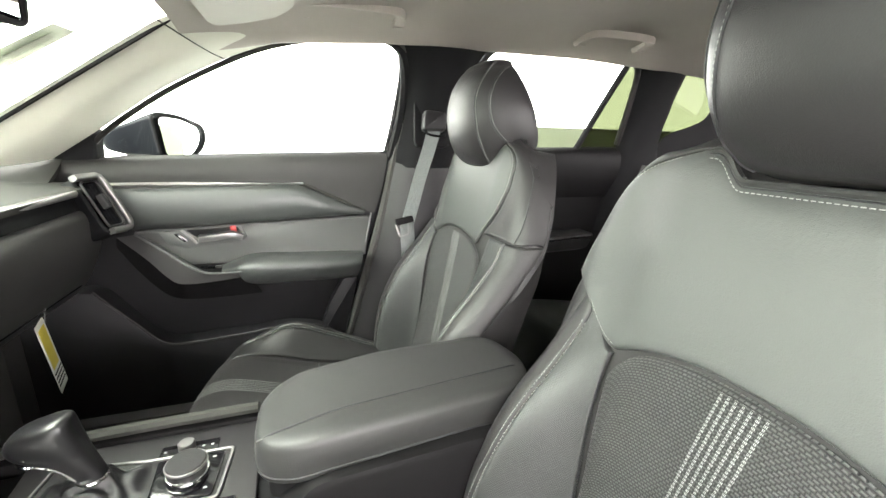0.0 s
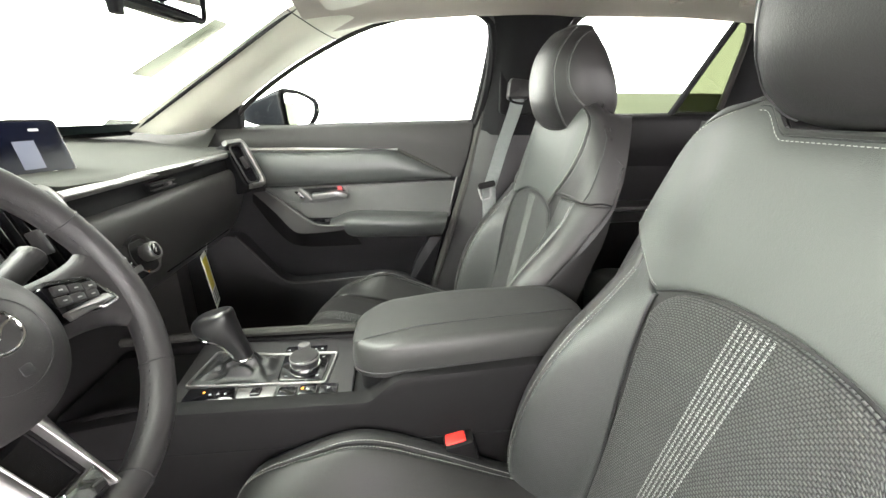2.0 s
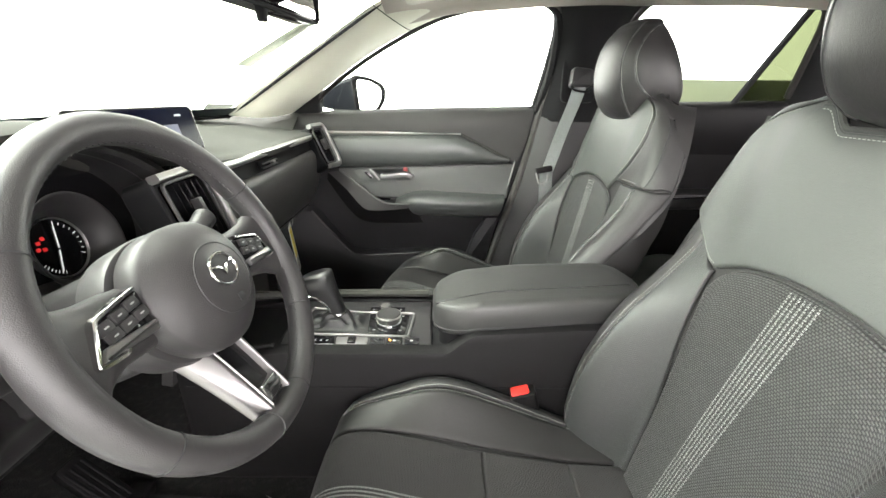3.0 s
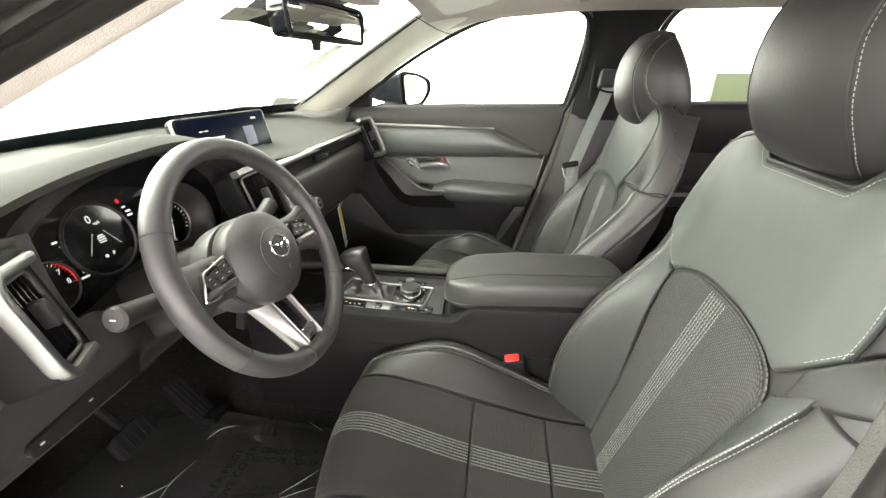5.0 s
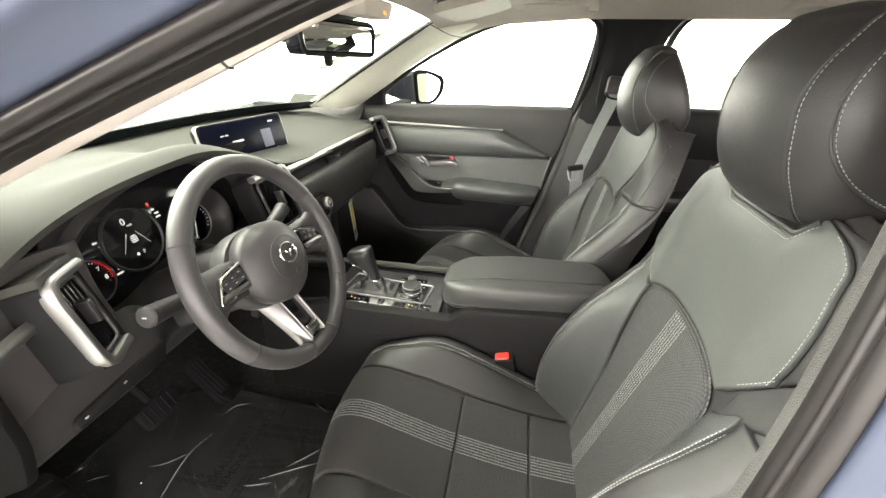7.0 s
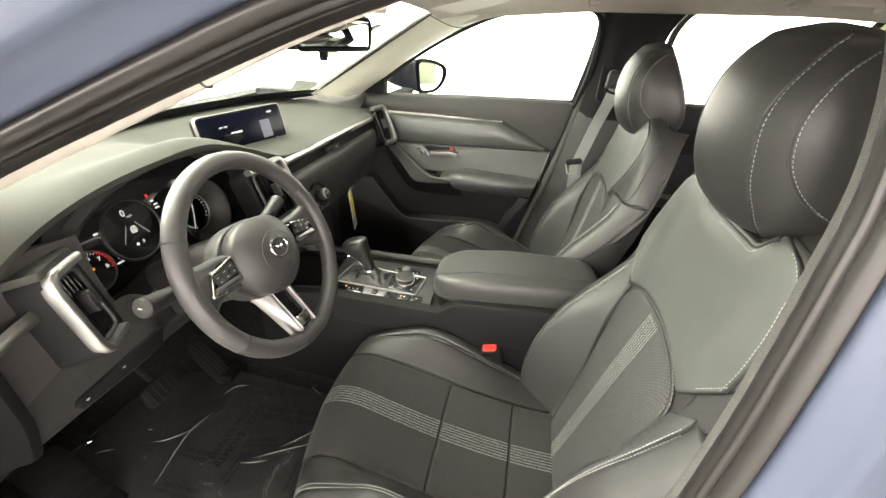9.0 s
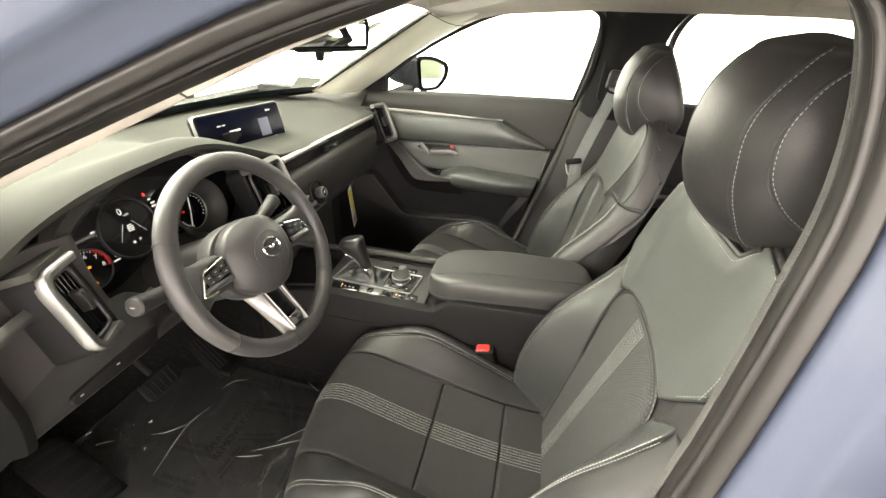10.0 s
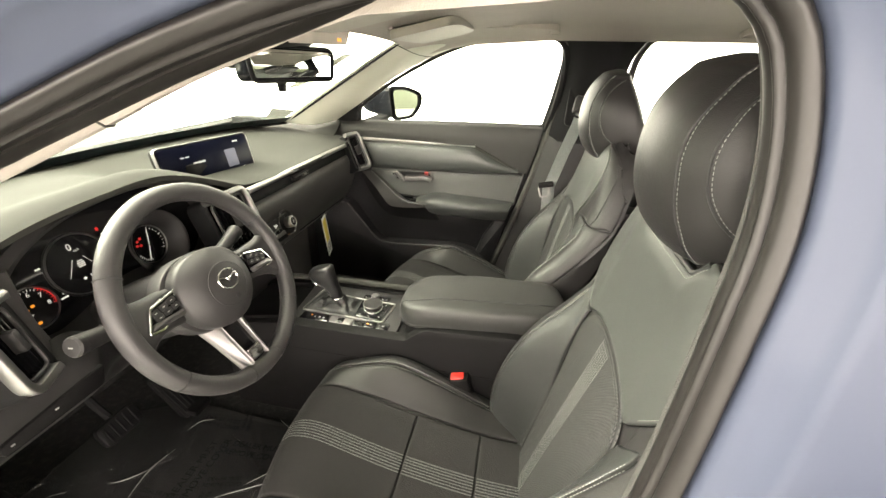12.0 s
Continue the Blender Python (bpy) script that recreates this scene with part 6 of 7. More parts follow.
for side in (1, -1):
    if side > 0:
        edge = cr([(-0.62, 0.715, 1.158), (-0.50, 0.70, 1.236), (-0.36, 0.685, 1.33), (-0.215, 0.668, 1.404), (-0.10, 0.652, 1.446), (0.055, 0.632, 1.478), (0.19, 0.615, 1.486)], 40)
        inner = cr([(-0.80, 0.605, 1.155), (-0.66, 0.575, 1.235), (-0.50, 0.535, 1.325), (-0.36, 0.495, 1.405), (-0.262, 0.468, 1.452), (-0.05, 0.54, 1.50), (0.19, 0.57, 1.505)], 40)
    else:
        edge = cr([(-0.62, -0.635, 1.165), (-0.50, -0.622, 1.222), (-0.40, -0.612, 1.268), (-0.30, -0.604, 1.312), (-0.20, -0.598, 1.355), (-0.10, -0.594, 1.399), (0.0, -0.589, 1.434), (0.12, -0.582, 1.457), (0.2, -0.578, 1.462)], 40)
        inner = cr([(-0.80, -0.605, 1.155), (-0.66, -0.575, 1.235), (-0.50, -0.535, 1.325), (-0.36, -0.495, 1.405), (-0.262, -0.468, 1.452), (-0.05, -0.54, 1.50), (0.19, -0.57, 1.505)], 40)
    mid = (edge + inner) / 2 + (np.array([0.012, -0.018, -0.012]) if side > 0 else np.array([0.0, 0.0, 0.012]))
    back_e = edge + np.array([0.0, side * (0.035 if side > 0 else 0.02), 0.012])
    P = np.array([cr([b_, e, m_, i], 16) for b_, e, m_, i in zip(back_e, edge, mid, inner)])
    # Driver's side borrows the darker headliner colour to stand for its shade.
    part("a_pillar_trim", slabbed(P, 0.008, (0.3, -side, -0.4)), CREAM if side > 0 else HEADLINER, shell, "cream plastic windscreen pillar trim, driver's side darkened for shade")
    j_ = int(np.argmin(np.abs(edge[:, 0] + 0.20)))
    part("trim_joint", tube(P[j_] + np.array([0.0, -side * 0.0005, -0.0005]), 0.0014, 6), FELT, shell)
ws_b, ws_t = cr([(-0.80, -0.62, 1.15), (-0.93, -0.4, 1.14), (-0.98, 0, 1.135), (-0.93, 0.4, 1.14), (-0.80, 0.62, 1.15)], 30), cr([(-0.262, -0.475, 1.458), (-0.285, -0.25, 1.475), (-0.29, 0, 1.478), (-0.285, 0.25, 1.475), (-0.262, 0.475, 1.458)], 30)
P = np.array([[b + (t - b) * k + np.array([-0.02, 0, 0.03]) * math.sin(math.pi * k) * max(1 - (b[1] / 0.6) ** 2, 0) for k in np.linspace(0, 1, 12)] for b, t in zip(ws_b, ws_t)])
shield = part("windscreen", slabbed(P, 0.004, (1, 0, -1)), SHIELD, shell, "pale green windscreen glass")
shield.visible_shadow = False
for line in (P[0], P[-1]):
    part("windscreen_edge", tube(line + np.array([0.004, 0, -0.004]), 0.004, 6), BLACK, shell)
part("windscreen_edge", tube(P[:, 0] + np.array([0.01, 0, 0.006]), 0.011, 8), BLACK, shell, "black windscreen foot seal")
band = np.array([[p[0] + (p[2] - p[0]) * k + np.array([0.003, 0, -0.003]) for k in np.linspace(0, 0.52, 4)] for p in P])
part("ceramic_band", slabbed(band, 0.001, (1, 0, -1)), surface("dark_teal_frit", (0.022, 0.034, 0.033), 0.4), shell, "dark band along the foot of the windscreen")
# passenger B-pillar
part("b_pillar_upper", sheet([[(0.215, 0.62, 1.50), (0.30, 0.588, 1.50), (0.40, 0.59, 1.50), (0.50, 0.63, 1.50)], [(0.245, 0.655, 1.42), (0.31, 0.612, 1.42), (0.40, 0.612, 1.42), (0.455, 0.66, 1.42)], [(0.235, 0.69, 1.28), (0.305, 0.642, 1.28), (0.40, 0.642, 1.28), (0.44, 0.70, 1.28)], [(0.205, 0.715, 1.14), (0.285, 0.665, 1.14), (0.40, 0.665, 1.14), (0.44, 0.72, 1.14)]], 24, 24, 0.01, (0, -1, 0)), BLACK, shell, "black upper door pillar trim")
part("b_pillar_lower", sheet([[(0.205, 0.715, 1.16), (0.28, 0.67, 1.16), (0.42, 0.67, 1.16), (0.46, 0.73, 1.16)], [(0.17, 0.715, 0.95), (0.255, 0.672, 0.95), (0.41, 0.672, 0.95), (0.46, 0.73, 0.95)], [(0.12, 0.715, 0.75), (0.22, 0.672, 0.75), (0.41, 0.672, 0.75), (0.46, 0.73, 0.75)], [(0.03, 0.715, 0.48), (0.18, 0.672, 0.48), (0.41, 0.672, 0.48), (0.46, 0.73, 0.48)]], 24, 20, 0.01, (0, -1, 0)), PLASTIC, shell, "dark lower door pillar trim")
part("window_frame", tube(cr([(0.19, 0.632, 1.487), (0.236, 0.652, 1.46), (0.250, 0.670, 1.40), (0.244, 0.692, 1.30), (0.216, 0.722, 1.17)], 40), 0.017, 8), BLACK, shell, "black frame behind the side window")
part("pillar_seal", tube(cr([(0.20, 0.625, 1.487), (0.243, 0.648, 1.46), (0.256, 0.668, 1.40), (0.25, 0.69, 1.30), (0.225, 0.712, 1.17), (0.18, 0.717, 0.98), (0.125, 0.717, 0.79), (0.05, 0.715, 0.55)], 60), 0.013, 8), FELT, shell, "grey door seal along the pillar")
# rear door, its window and the pillar behind
rear = thing("rear_door", (0.8, 0.74, 0.5), "closed black-trimmed rear door", "car door")
door_slab("rear_panel", [(0.44, 0.46), (1.0, 0.46), (1.1, 0.75), (1.12, 1.2), (0.44, 1.19)], 0.79, 0.725, PLASTIC_LOW, "black rear door card", 0.02, 0.008, rear)
part("rear_sill", sheet([[(0.44, 0.742, 1.203), (0.8, 0.742, 1.207), (1.12, 0.742, 1.215)], [(0.44, 0.705, 1.19), (0.8, 0.705, 1.195), (1.12, 0.708, 1.20)], [(0.44, 0.70, 1.12), (0.8, 0.70, 1.12), (1.1, 0.70, 1.12)], [(0.44, 0.72, 1.03), (0.8, 0.72, 1.03), (1.1, 0.72, 1.03)]], 16, 12, 0.01, (0, -1, 0.3)), PLASTIC_LOW, rear, "soft black rear door top")
door_slab("rear_armrest", [(0.50, 0.84), (0.92, 0.85), (0.95, 0.91), (0.50, 0.90)], 0.73, 0.64, PLASTIC, "dark rear door armrest", 0.02, 0.015, rear)
bar = lambda pts, r, n=24: tube(cr(pts, n), r, 8)
part("window_divider", bar([(0.885, 0.725, 1.20), (0.955, 0.695, 1.35), (1.02, 0.662, 1.49)], 0.011), BLACK, rear, "black window divider")
part("window_surround", tube(cr([(0.47, 0.70, 1.22), (0.465, 0.67, 1.40), (0.50, 0.655, 1.475), (0.58, 0.65, 1.502), (0.80, 0.65, 1.505), (1.02, 0.655, 1.492), (1.062, 0.665, 1.465), (1.065, 0.69, 1.35), (1.06, 0.72, 1.22)], 60), 0.011, 8), RUBBER, rear, "black window seal")
for xa, xb, mt in ((0.46, 0.95, CLEAR), (0.95, 1.07, TINTED)):
    P = np.array([[(x + (0.06 * (z - 1.35) / 0.14 if (xa > 0.9) == (x == xa) or x == 0.95 else 0), 0.752 - 0.25 * (z - 1.15), z) for z in (1.18, 1.35, 1.52)] for x in (xa, xb)])
    g = part("window_pane", slabbed(P, 0.003, (0, 1, 0)), mt, rear, "tinted rear window glass" if mt is TINTED else "clear rear window glass")
    g.visible_shadow = False
part("c_pillar", sheet([[(1.055, 0.66, 1.50), (1.12, 0.60, 1.50), (1.20, 0.60, 1.50), (1.27, 0.64, 1.50)], [(1.06, 0.69, 1.35), (1.12, 0.64, 1.35), (1.20, 0.64, 1.35), (1.245, 0.68, 1.35)], [(1.055, 0.72, 1.20), (1.10, 0.68, 1.20), (1.20, 0.68, 1.20), (1.26, 0.72, 1.20)], [(1.0, 0.73, 0.9), (1.05, 0.69, 0.9), (1.25, 0.69, 0.9), (1.4, 0.72, 0.9)]], 20, 20, 0.01, (0, -1, 0)), BLACK, shell, "black rear pillar trim")
part("d_pillar", sheet([[(1.42, 0.64, 1.47), (1.5, 0.58, 1.45), (1.62, 0.5, 1.42)], [(1.43, 0.68, 1.33), (1.52, 0.62, 1.3), (1.7, 0.5, 1.25)], [(1.24, 0.70, 1.235), (1.5, 0.66, 1.20), (1.8, 0.5, 1.1)], [(1.2, 0.72, 1.0), (1.5, 0.68, 0.9), (1.9, 0.5, 0.8)]], 20, 20, 0.01, (-0.3, -1, 0)), BLACK, shell, "black tail pillar trim")
g = part("quarter_pane", slabbed(np.array([[(x, 0.752 - 0.25 * (z - 1.15), z) for z in (1.2, 1.35, 1.5)] for x in (1.2, 1.47)]), 0.003, (0, 1, 0)), TINTED, shell, "green tinted quarter window")
g.visible_shadow = False
# handles and visor on the headliner
for x0, x1 in ((-0.02, 0.19), (0.70, 0.90)):
    hd = thing("grab_handle", ((x0 + x1) / 2, 0.53, 1.49), "pale folding grab handle on the headliner", "grab handle", "grab handles")
    drop_at = lambda y: 1.520 + 0.006 * (x0 > 0.5) - 0.004 - 0.027 * (y - 0.40) / 0.15 - 0.012
    p = cr([(x, y, drop_at(y)) for x, y in ((x0, 0.512), (x0 + 0.001, 0.47), (x0 + 0.008, 0.447), (x0 + 0.03, 0.437), ((x0 + x1) / 2, 0.435), (x1 - 0.03, 0.437), (x1 - 0.008, 0.447), (x1 - 0.001, 0.47), (x1, 0.512))], 60)
    part("grip", sweep(p, rounded([(-0.013, -0.010), (0.013, -0.010), (0.011, 0.010), (-0.011, 0.010)], 0.006, 3), (0, -0.3, 1)), HEADLINER, hd)
    for x in (x0, x1):
        part("mount", box((x, 0.502, drop_at(0.502) - 0.002), (0.030, 0.030, 0.016), 0.006), HEADLINER, hd)
for side in (1, -1):
    vis = thing("sun_visor", (-0.1, side * 0.33, 1.48), "pale folded sun visor against the headliner", "sun visor", "sun visors")
    part("flap", slab(rounded([(-0.085, -0.17), (0.07, -0.17), (0.085, -0.10), (0.085, 0.12), (0.04, 0.19), (-0.06, 0.20), (-0.085, 0.16)] if side > 0 else [(-0.085, 0.17), (-0.085, -0.16), (-0.06, -0.20), (0.04, -0.19), (0.085, -0.12), (0.085, 0.10), (0.07, 0.17)], 0.025, 5), -0.010, 0.010, 0.006, pose(-0.125, side * 0.315, 1.470, 0, -13, 0)), VISOR, vis)
    part("hinge", tube([(-0.2, side * 0.46, 1.462), (-0.2, side * 0.14, 1.468)], 0.006, 8), HEADLINER, vis)


# ---- floor, pedals and mats ----
setting("cabin_floor", join(flat_box(-1.15, 1.6, -0.74, 0.74, 0.34, 0.385), flat_box(-1.2, -1.12, -0.80, 0.86, 0.30, 1.12), flat_box(-1.12, -0.96, 0.742, 0.80, 0.30, 1.14)), CARPET, "black carpeted cabin floor", "car floor")
setting("door_sill_east", flat_box(-1.0, 1.3, 0.64, 0.74, 0.30, 0.455), SILL_GREY, "black plastic sill under the passenger doors", "door sill")
setting("door_sill_west", flat_box(-1.0, 0.35, -0.74, -0.655, 0.30, 0.405), PLASTIC_LOW, "black plastic sill of the open door", "door sill")
setting("kick_panel_east", flat_box(-1.1, -0.74, 0.60, 0.742, 0.385, 0.74), SILL_GREY, "dark grey kick panel beside the passenger footwell", "kick panel")
setting("jamb_east", flat_box(-0.05, 0.5, 0.742, 0.79, 0.45, 1.165), BLACK, "black door jamb behind the passenger door", "door jamb")
setting("rear_side_west", join(flat_box(0.36, 1.95, -0.78, -0.74, 0.30, 1.20), flat_box(0.40, 0.52, -0.72, -0.66, 1.20, 1.5)), PLASTIC_LOW, "black trim along the rear of the driver's side", "side trim")
setting("rear_side_east", flat_box(1.1, 1.95, 0.74, 0.79, 0.30, 1.20), PLASTIC_LOW, "black trim behind the rear door", "side trim")
setting("tail_wall", flat_box(1.9, 1.95, -0.76, 0.76, 0.30, 1.15), PLASTIC_LOW, "black tailgate trim", "tailgate")
part("roof_skin", slabbed(np.array([[(x, y, 1.60 - 0.075 * (y / 0.62) ** 2 - 0.06 * sstep(0.1, -0.3, x) - 0.05 * sstep(1.2, 1.9, x)) for y in np.linspace(-0.62, 0.62, 14)] for x in np.linspace(-0.27, 1.9, 20)]), 0.01, (0, 0, 1)), PAINT, car, "slate-blue roof skin")
part("bonnet", slabbed(np.array([[(x, y, 1.105 - 0.05 * (y / 0.75) ** 2 - 0.10 * ((-1.02 - x) / 1.0) ** 1.5 - 0.03 * math.sin(math.pi * np.clip((abs(y) - 0.35) / 0.3, 0, 1))) for y in np.linspace(-0.8, 0.8, 26)] for x in np.linspace(-1.02, -1.95, 16)]), 0.01, (0, 0, 1)), PAINT, car, "slate-blue bonnet beyond the windscreen")

# floor mat under clear film
mat = thing("floor_mat", (-0.6, -0.33, 0.385), "black floor mat under crumpled clear protective film", "floor mat")
mat_out = rounded([(-0.98, -0.56), (-0.40, -0.56), (-0.36, -0.12), (-0.80, -0.10), (-0.98, -0.20)], 0.05, 5)
part("mat", slab(mat_out, 0.386, 0.398, 0.004), MAT_BLACK, mat, "black carpet mat")
crumple = []
for x in np.linspace(-0.97, -0.38, 170):
    row = []
    for y in np.linspace(-0.555, -0.13, 130):
        p = Vector(((x + y) * 5, (y - x) * 2.2, 0.3))
        ridge = 1 - abs(noise.noise(p)) * 2
        ridge2 = 1 - abs(noise.noise(Vector(((x - 0.5 * y) * 3, (y + 0.5 * x) * 8, 4.2)))) * 2
        row.append((x, y, 0.401 + 0.006 * max(ridge, 0) ** 22 + 0.005 * max(ridge2, 0) ** 26 + 0.0012 * noise.noise(p * 3)))
    crumple.append(row)
film_mat, _t, fn, fl, fb = node_mat("clear_crumpled_film")
fc, fg, fx = (fn.new("ShaderNode" + n) for n in ("BsdfTransparent", "BsdfGlossy", "MixShader"))
fc.inputs["Color"].default_value, fg.inputs["Roughness"].default_value, fx.inputs["Fac"].default_value = (0.88, 0.89, 0.89, 1), 0.11, 0.11
fl.new(fc.outputs[0], fx.inputs[1]), fl.new(fg.outputs[0], fx.inputs[2]), fl.new(fx.outputs[0], fn["Material Output"].inputs["Surface"])
film = part("film", grid(np.array(crumple)), film_mat, mat, "clear crumpled plastic film", 60)
film.visible_shadow = False
# Pale colour paints the glint along each fold of the clear film.
fold = surface("film_fold_glint", (0.30, 0.30, 0.29), 0.15, spec=0.8)
folds = (((-0.707, -0.484), (-0.731, -0.339), (-0.716, -0.264)),
          ((-0.806, -0.388), (-0.768, -0.372), (-0.733, -0.330)),
          ((-0.731, -0.203), (-0.712, -0.170), (-0.679, -0.150)),
          ((-0.520, -0.362), (-0.454, -0.325), (-0.393, -0.286)),
          ((-0.471, -0.319), (-0.430, -0.280), (-0.401, -0.241)),
          ((-0.494, -0.108), (-0.468, -0.123), (-0.442, -0.134)),
          ((-0.545, -0.383), (-0.513, -0.376), (-0.484, -0.361)),
          ((-0.917, -0.451), (-0.901, -0.442), (-0.879, -0.426)))
for a_, b_, c_ in folds:
    crease = cr([(*a_, 0.4015), (*b_, 0.405), (*c_, 0.4015)], 18)
    part("film_crease", tube(crease, 0.0011, 5, scale=np.sin(np.linspace(0.15, 3.0, 18))), fold, mat, "crease in the film, its glint painted pale")
# printing on the film, in rows that cross each other
for x, y, turn_, l in ((-0.611, -0.303, 1.57, 0.179), (-0.500, -0.220, 0.06, 0.152), (-0.551, -0.394, 1.50, 0.083), (-0.660, -0.389, 0.02, 0.105), (-0.527, -0.318, 0.25, 0.089), (-0.394, -0.381, 1.66, 0.083), (-0.657, -0.155, 0.03, 0.114), (-0.642, -0.481, -0.01, 0.101), (-0.587, -0.122, 1.90, 0.086)):
    m_ = Matrix.Translation((x, y, 0.3986)) @ Matrix.Rotation(turn_, 4, "Z")
    for k, words in enumerate(("DEALER MUST", "REMOVE COVER")):
        lettering("film_print", words, l * 0.155, m_ @ Matrix.Translation((0, l * (0.09 - 0.18 * k), 0)), MAT_PRINT, mat, "dark printing on the film")

# pedals and foot rest
acc = thing("accelerator_pedal", (-0.82, -0.13, 0.40), "ribbed black accelerator pedal", "pedal", "pedals")
am = axes((-0.815, -0.135, 0.455), (0.12, 0.98, 0), (-0.62, 0, 0.78), (0.78, -0.1, 0.62))
part("pad", slab(rounded([(-0.030, -0.085), (0.030, -0.085), (0.026, 0.085), (-0.026, 0.085)], 0.012, 4), -0.012, 0.006, 0.004, am), PLASTIC_LOW, acc)
for k in range(4):
    part("rib", slab(rect(0.005, 0.14, 0.002), 0.006, 0.009, 0.001, am @ Matrix.Translation((-0.018 + 0.012 * k, 0, 0))), BLACK, acc)
part("hinge", box((-0.765, -0.12, 0.405), (0.05, 0.07, 0.025), 0.006), PLASTIC_LOW, acc)
brake = thing("brake_pedal", (-0.83, -0.29, 0.40), "ribbed black brake pedal", "pedal", "pedals")
bm2 = axes((-0.82, -0.30, 0.51), (0, 1, 0), (-0.5, 0, 0.86), (0.86, 0, 0.5))
part("pad", slab(rect(0.105, 0.06, 0.014), -0.01, 0.006, 0.004, bm2), BLACK, brake)
for k in range(5):
    part("rib", slab(rect(0.006, 0.044, 0.002), 0.006, 0.009, 0.001, bm2 @ Matrix.Translation((-0.036 + 0.018 * k, 0, 0))), BLACK, brake)
part("arm", tube(cr([(-0.83, -0.30, 0.51), (-0.90, -0.30, 0.60), (-0.93, -0.30, 0.75)], 12), 0.010, 8), BLACK, brake)
rest_ = thing("foot_rest", (-0.83, -0.55, 0.385), "ribbed black foot rest beside the mat", "foot rest")
fm = axes((-0.85, -0.55, 0.435), (0.2, 0.97, 0), (-0.88, 0.1, 0.42), (0.42, 0, 0.9))
part("pad", slab(rect(0.10, 0.24, 0.02), -0.03, 0.008, 0.006, fm), PLASTIC_LOW, rest_)
for k in range(6):
    part("rib", slab(rect(0.08, 0.012, 0.003), 0.008, 0.012, 0.0015, fm @ Matrix.Translation((0, -0.09 + 0.036 * k, 0))), BLACK, rest_)

# seat belt on the passenger's pillar and the driver's buckle
belt = thing("seat_belt", (0.26, 0.66, 0.55), "grey webbing seat belt hanging from the black pillar", "seat belt")
path = cr([(0.322, 0.622, 1.262), (0.312, 0.621, 1.215), (0.285, 0.632, 1.12), (0.262, 0.638, 1.03), (0.248, 0.642, 0.975)], 30)
P = np.array([[p + np.array([0.021 * k, -0.002 * k, 0.003 * k]) for k in (-1, -0.33, 0.33, 1)] for p in path])
uv = np.stack(np.meshgrid(np.linspace(0, 0.3, 30), np.linspace(0, 0.047, 4), indexing="ij"), -1)
part("webbing", slabbed(P, 0.0015, (0, -1, 0), uv), BELT, belt, "pale grey belt webbing")
path = cr([(0.248, 0.648, 0.975), (0.255, 0.655, 0.85), (0.262, 0.66, 0.70), (0.265, 0.66, 0.50)], 24)
P = np.array([[p + np.array([0.022 * k, 0.0, 0.0]) for k in (-1, -0.33, 0.33, 1)] for p in path])
part("webbing", slabbed(P, 0.0015, (0, -1, 0), np.stack(np.meshgrid(np.linspace(0, 0.5, 24), np.linspace(0, 0.047, 4), indexing="ij"), -1)), BELT, belt)
part("guide_cover", slab(rounded([(-0.052, -0.075), (0.055, -0.075), (0.060, 0.09), (-0.045, 0.09)], 0.02, 4), -0.01, 0.006, 0.004, axes((0.318, 0.648, 1.275), (1, 0, 0), (0, 0.22, 1), (0, -1, 0.22))), BLACK, belt, "black height-adjuster cover")
gm = axes((0.322, 0.628, 1.275), (1, 0.05, 0.03), (0.03, 0.25, 1), (0, -1, 0.25))
part("guide", slab(rounded([(-0.036, -0.028), (0.034, -0.030), (0.038, 0.022), (-0.030, 0.030)], 0.012, 5), -0.012, 0.018, 0.009, gm), PLASTIC, belt, "black belt guide block")
part("guide_loop", tube(cr([(-0.030, -0.026, 0.008), (-0.022, -0.040, 0.014), (0.018, -0.046, 0.014), (0.036, -0.034, 0.008), (0.038, -0.010, 0.006)], 20) @ np.array(gm.to_3x3()).T + np.array(gm.translation), 0.0035, 8), BLACK, belt, "dark wire loop of the guide")
lm = axes((0.236, 0.634, 0.968), (0.97, 0, 0.2), (-0.2, 0.1, 0.97), (0, -1, 0.1))
part("tongue_cover", slab(rect(0.056, 0.020, 0.006), -0.003, 0.006, 0.003, lm @ Matrix.Translation((0.004, 0.018, 0))), PLASTIC_LOW, belt, "black tongue cover")
tong = rounded([(-0.02, -0.026), (0.008, -0.026), (0.016, 0.012), (-0.024, 0.012)], 0.004, 3)
part("tongue", moved(sweep(np.c_[tong, np.zeros(len(tong))], rect(0.005, 0.003, 0.001), (0, 0, 1), True), lm), SATIN, belt, "steel belt tongue")
buckle = thing("belt_buckle", (0.05, -0.125, 0.60), "black belt buckle with a red button", "belt buckle")
bk = Matrix.Translation((0.048, -0.120, 0.677)) @ Matrix.Rotation(-0.25, 4, "Y") @ Matrix.Rotation(0.1, 4, "X")
part("case", slab(rect(0.050, 0.034, 0.007), -0.085, 0.022, 0.004, bk), PLASTIC_LOW, buckle)
part("button", slab(rect(0.034, 0.022, 0.004), 0.02, 0.0245, 0.002, bk @ Matrix.Translation((-0.004, 0, 0))), RED, buckle, "red release button")
part("stalk", tube([(0.07, -0.123, 0.60), (0.10, -0.125, 0.50)], 0.012, 8), BLACK, buckle)
lever = thing("recline_bracket", (0.15, -0.13, 0.62), "pale plastic edge of the seat hinge cover", "seat hinge")
part("cover", box((0.165, -0.118, 0.628), (0.06, 0.012, 0.02), 0.004), surface("grey_plastic", (0.28, 0.28, 0.27), 0.4), lever)

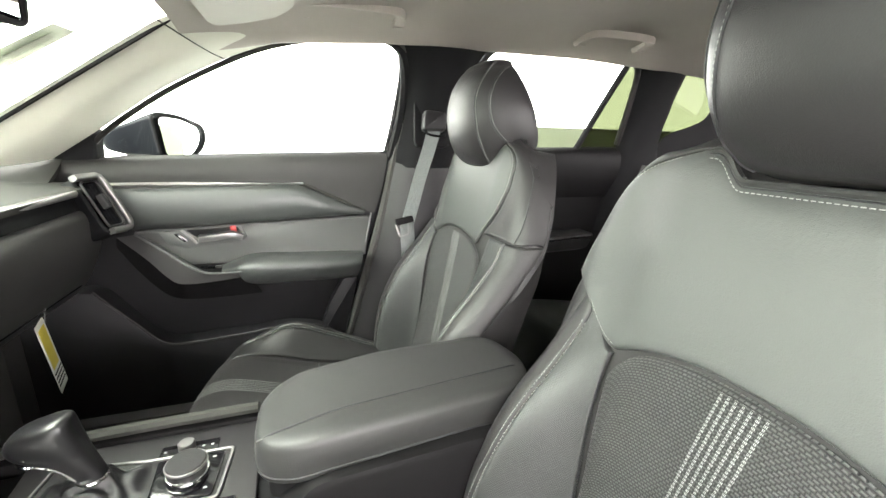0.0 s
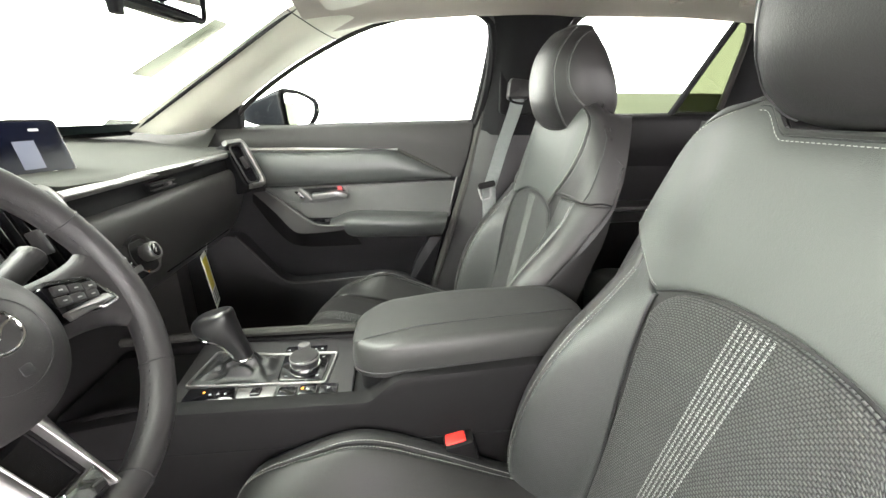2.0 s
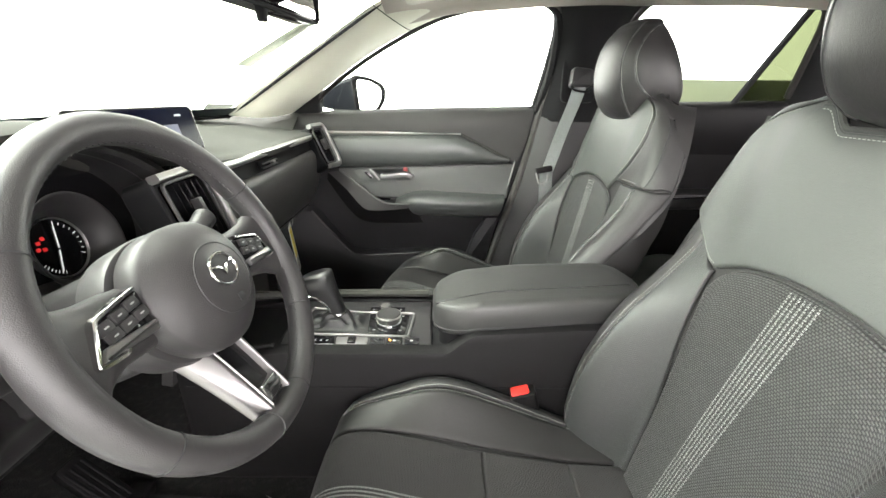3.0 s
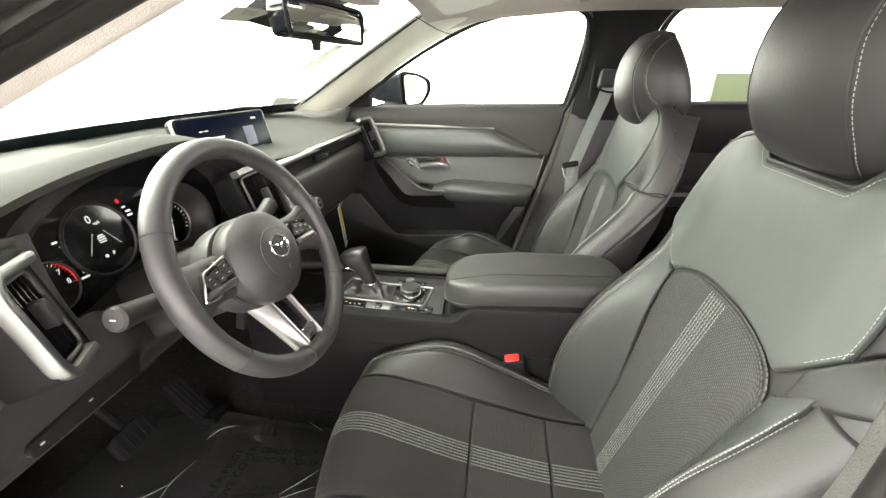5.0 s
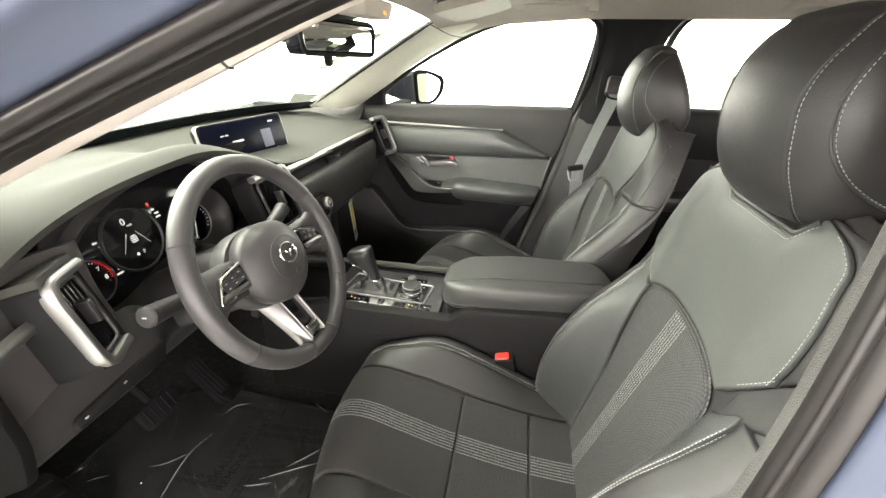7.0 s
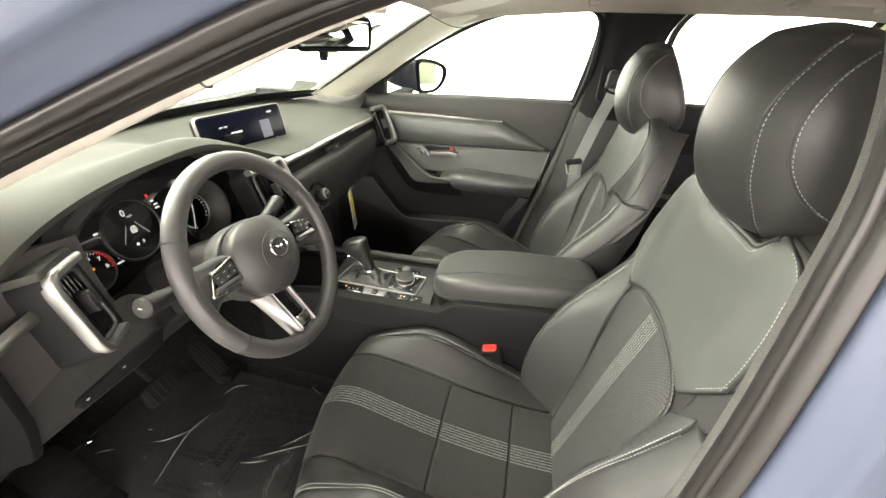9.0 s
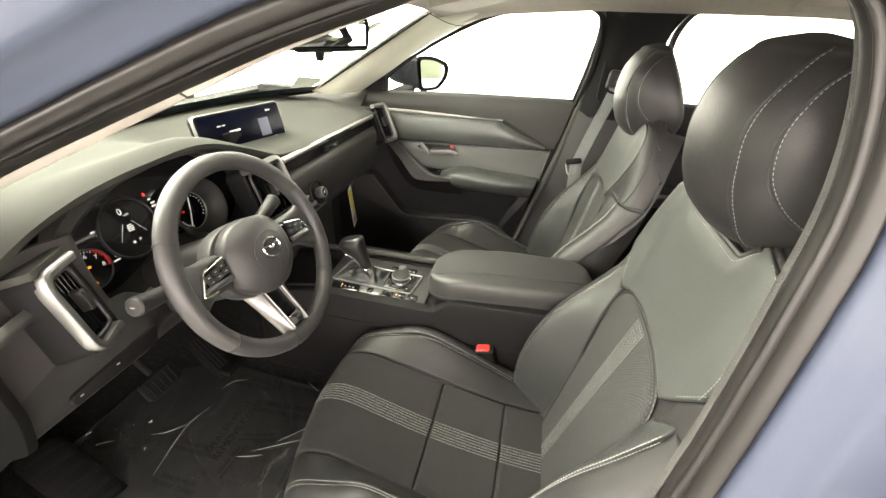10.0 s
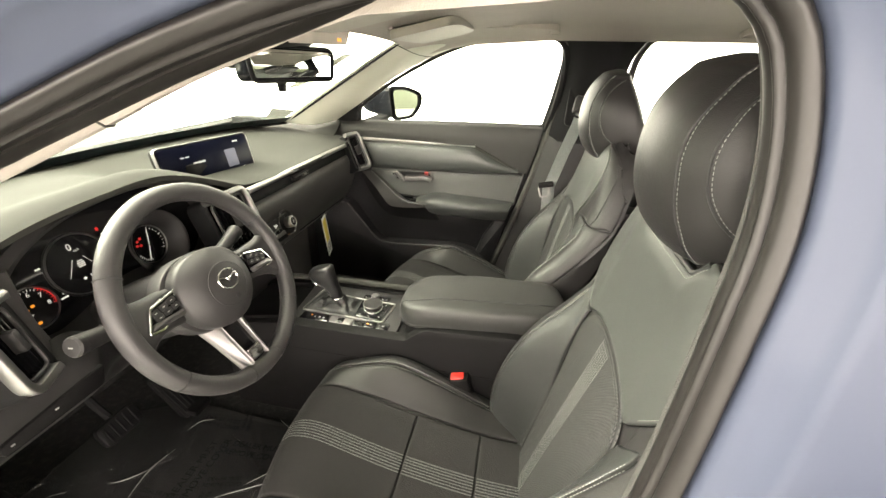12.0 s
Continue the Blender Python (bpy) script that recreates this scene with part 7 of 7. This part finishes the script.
# paper tag hanging from the glovebox
tag = thing("hang_tag", (-0.57, 0.44, 0.77), "white paper tag with a yellow panel hanging from the glovebox", "paper tag")
tm = axes((-0.570, 0.446, 0.768), (-0.265, 0.964, 0), (-0.10, -0.03, 1.0), (0.964, 0.265, 0.1))
part("paper", slab(rect(0.07, 0.155, 0.004), 0, 0.0008, 0.0003, tm), PAPER, tag)
part("yellow_panel", slab(rect(0.05, 0.09, 0.002), 0.0008, 0.0012, 0.0002, tm @ Matrix.Translation((0, 0.02, 0))), YELLOW, tag, "yellow printed panel")
for k in range(4):
    part("print_line", slab(rect(0.06, 0.004, 0.0005), 0.0008, 0.0012, 0.0002, tm @ Matrix.Translation((0, -0.035 - 0.009 * k, 0))), INK, tag)
part("string", tube([(-0.568, 0.446, 0.843), (-0.562, 0.446, 0.875)], 0.0012, 5), THREAD, tag)

# rear-view mirror, its housing and stickers on the windscreen
rv = thing("rear_view_mirror", (-0.40, 0.02, 1.40), "black rear-view mirror under a sensor housing", "mirror")
rm = axes((-0.387, 0.022, 1.380), (0.215, 0.975, 0.0), (-0.05, 0.011, 1.0), (0.975, -0.215, 0.051))
mo = rounded([(-0.128, -0.028), (0.122, -0.033), (0.134, 0.024), (0.12, 0.035), (-0.12, 0.041), (-0.134, 0.022)], 0.014, 5)
part("shell", slab(mo, -0.035, 0.004, 0.008, rm), PIANO, rv, "black mirror shell")
rim = np.array([(-0.387, 0.022, 1.380)]) + np.outer(mo[:, 0], (0.2153, 0.9765, 0)) + np.outer(mo[:, 1], (-0.05, 0.011, 0.9987)) + np.array([(0.0049, -0.0011, 0.0003)])
part("rim", tube(rim, 0.004, 8, True, (1, 0, 0)), BLACK, rv, "matte black mirror rim")
part("mirror_pane", slab(inset(mo, 0.007), 0.0048, 0.0062, 0.0008, rm), MIRROR, rv, "mirror glass")
part("stem", join(tube(cr([(-0.41, 0.02, 1.39), (-0.43, 0.02, 1.425), (-0.42, 0.02, 1.46)], 10), 0.012, 8), box((-0.398, -0.02, 1.341), (0.016, 0.022, 0.024), 0.004)), BLACK, rv)
part("sensor_housing", sheet([[(-0.50, -0.085, 1.375), (-0.50, 0.02, 1.37), (-0.50, 0.125, 1.375)], [(-0.42, -0.095, 1.415), (-0.42, 0.02, 1.402), (-0.42, 0.135, 1.415)], [(-0.33, -0.10, 1.452), (-0.33, 0.02, 1.44), (-0.33, 0.14, 1.452)]], 10, 12, 0.02, (0, 0, -1)), BLACK, rv, "black camera and sensor housing")
consl = thing("overhead_console", (-0.27, 0.02, 1.46), "beige overhead lamp console with an orange warning lamp", "overhead console")
part("case", box((-0.335, 0.05, 1.444), (0.07, 0.195, 0.036), 0.009), HEADLINER, consl)
part("airbag_lamp", join(slab(rect(0.008, 0.007, 0.001), 0.0, 0.001, 0.0003, axes((-0.3, 0.07, 1.436), (0, 1, 0), (0, 0, 1), (1, 0, 0))), slab(rect(0.008, 0.007, 0.001), 0.0, 0.001, 0.0003, axes((-0.3, 0.082, 1.436), (0, 1, 0), (0, 0, 1), (1, 0, 0)))), AMBER_ICON, consl, "small orange passenger-airbag lamp")


def on_shield(x, y):
    """A point just inside the windscreen."""
    k = (x + 0.96) / 0.685
    return np.array([x + 0.004 - 0.012, y, 1.138 + 0.332 * k - 0.006 + 0.020 * math.sin(math.pi * np.clip(k, 0, 1))])


for name, a, b, c_, d_ in (("windscreen_sticker", (-0.423, 0.474), (-0.427, 0.405), (-0.67, 0.475), (-0.672, 0.572)), ("windscreen_label", (-0.45, -0.075), (-0.46, -0.165), (-0.503, -0.158), (-0.49, -0.04))):
    st = thing(name, tuple(on_shield(a[0], a[1])), "pale translucent sticker on the windscreen glass" if "sticker" in name else "small pale green label on the windscreen", "sticker")
    A, B_, C_, D_ = (on_shield(*q) for q in (a, b, c_, d_))
    P = np.array([[A + (B_ - A) * v + ((D_ - A) * (1 - v) + (C_ - B_) * v) * u for v in np.linspace(0, 1, 4)] for u in np.linspace(0, 1, 10)])
    part("sheet", slabbed(P, 0.0006, (1, 0, -1)), FILM, st)
    part("print_line", slabbed(P[1:5, 1:3] + np.array([0.001, 0, -0.0015]), 0.0004, (1, 0, -1)), surface("faint_print", (0.31, 0.31, 0.255), 0.6), st, "block of faint unreadable printing")

# rear bench
bench = thing("rear_bench", (0.95, 0, 0.40), "black leather rear bench seat with grey woven lines", "car seat")
P = []
for y in np.linspace(-0.66, 0.66, 50):
    e = 0.03 * np.clip((abs(y) - 0.55) / 0.11, 0, 1) ** 2
    P.append(cr([(1.12, y, 0.655 - e), (0.95, y, 0.662 - e), (0.78, y, 0.690 - e), (0.68, y, 0.70 - e), (0.635, y, 0.682 - e), (0.62, y, 0.63), (0.63, y, 0.48)], 30))
cush = part("seat_cushion", slabbed(np.array(P), 0.08, (0, 0, 1)), LEATHER, bench, "black rear seat cushion")
for y0 in (-0.36, 0.36):
    for j in range(5):
        q = np.array([[np.array(cr([(1.10, y, 0.657), (0.95, y, 0.662), (0.78, y, 0.690), (0.68, y, 0.70), (0.64, y, 0.685)], 24))[i] + np.array([0, 0, 0.002]) for y in (y0 + 0.0098 * j, y0 + 0.0098 * j + 0.003, y0 + 0.0098 * j + 0.006)] for i in range(24)])
        part("woven_line", slabbed(q, 0.0006, (0, 0, 1)), STRIPE, cush, "pale grey woven line")
P = []
for y in np.linspace(-0.66, 0.66, 50):
    P.append(cr([(1.10, y, 0.62), (1.13, y, 0.75), (1.19, y, 0.98), (1.235, y, 1.13), (1.27, y, 1.165), (1.31, y, 1.14)], 26))
part("backrest", slabbed(np.array(P), 0.05, (-1, 0, 0)), LEATHER, bench, "black rear seat backrest")
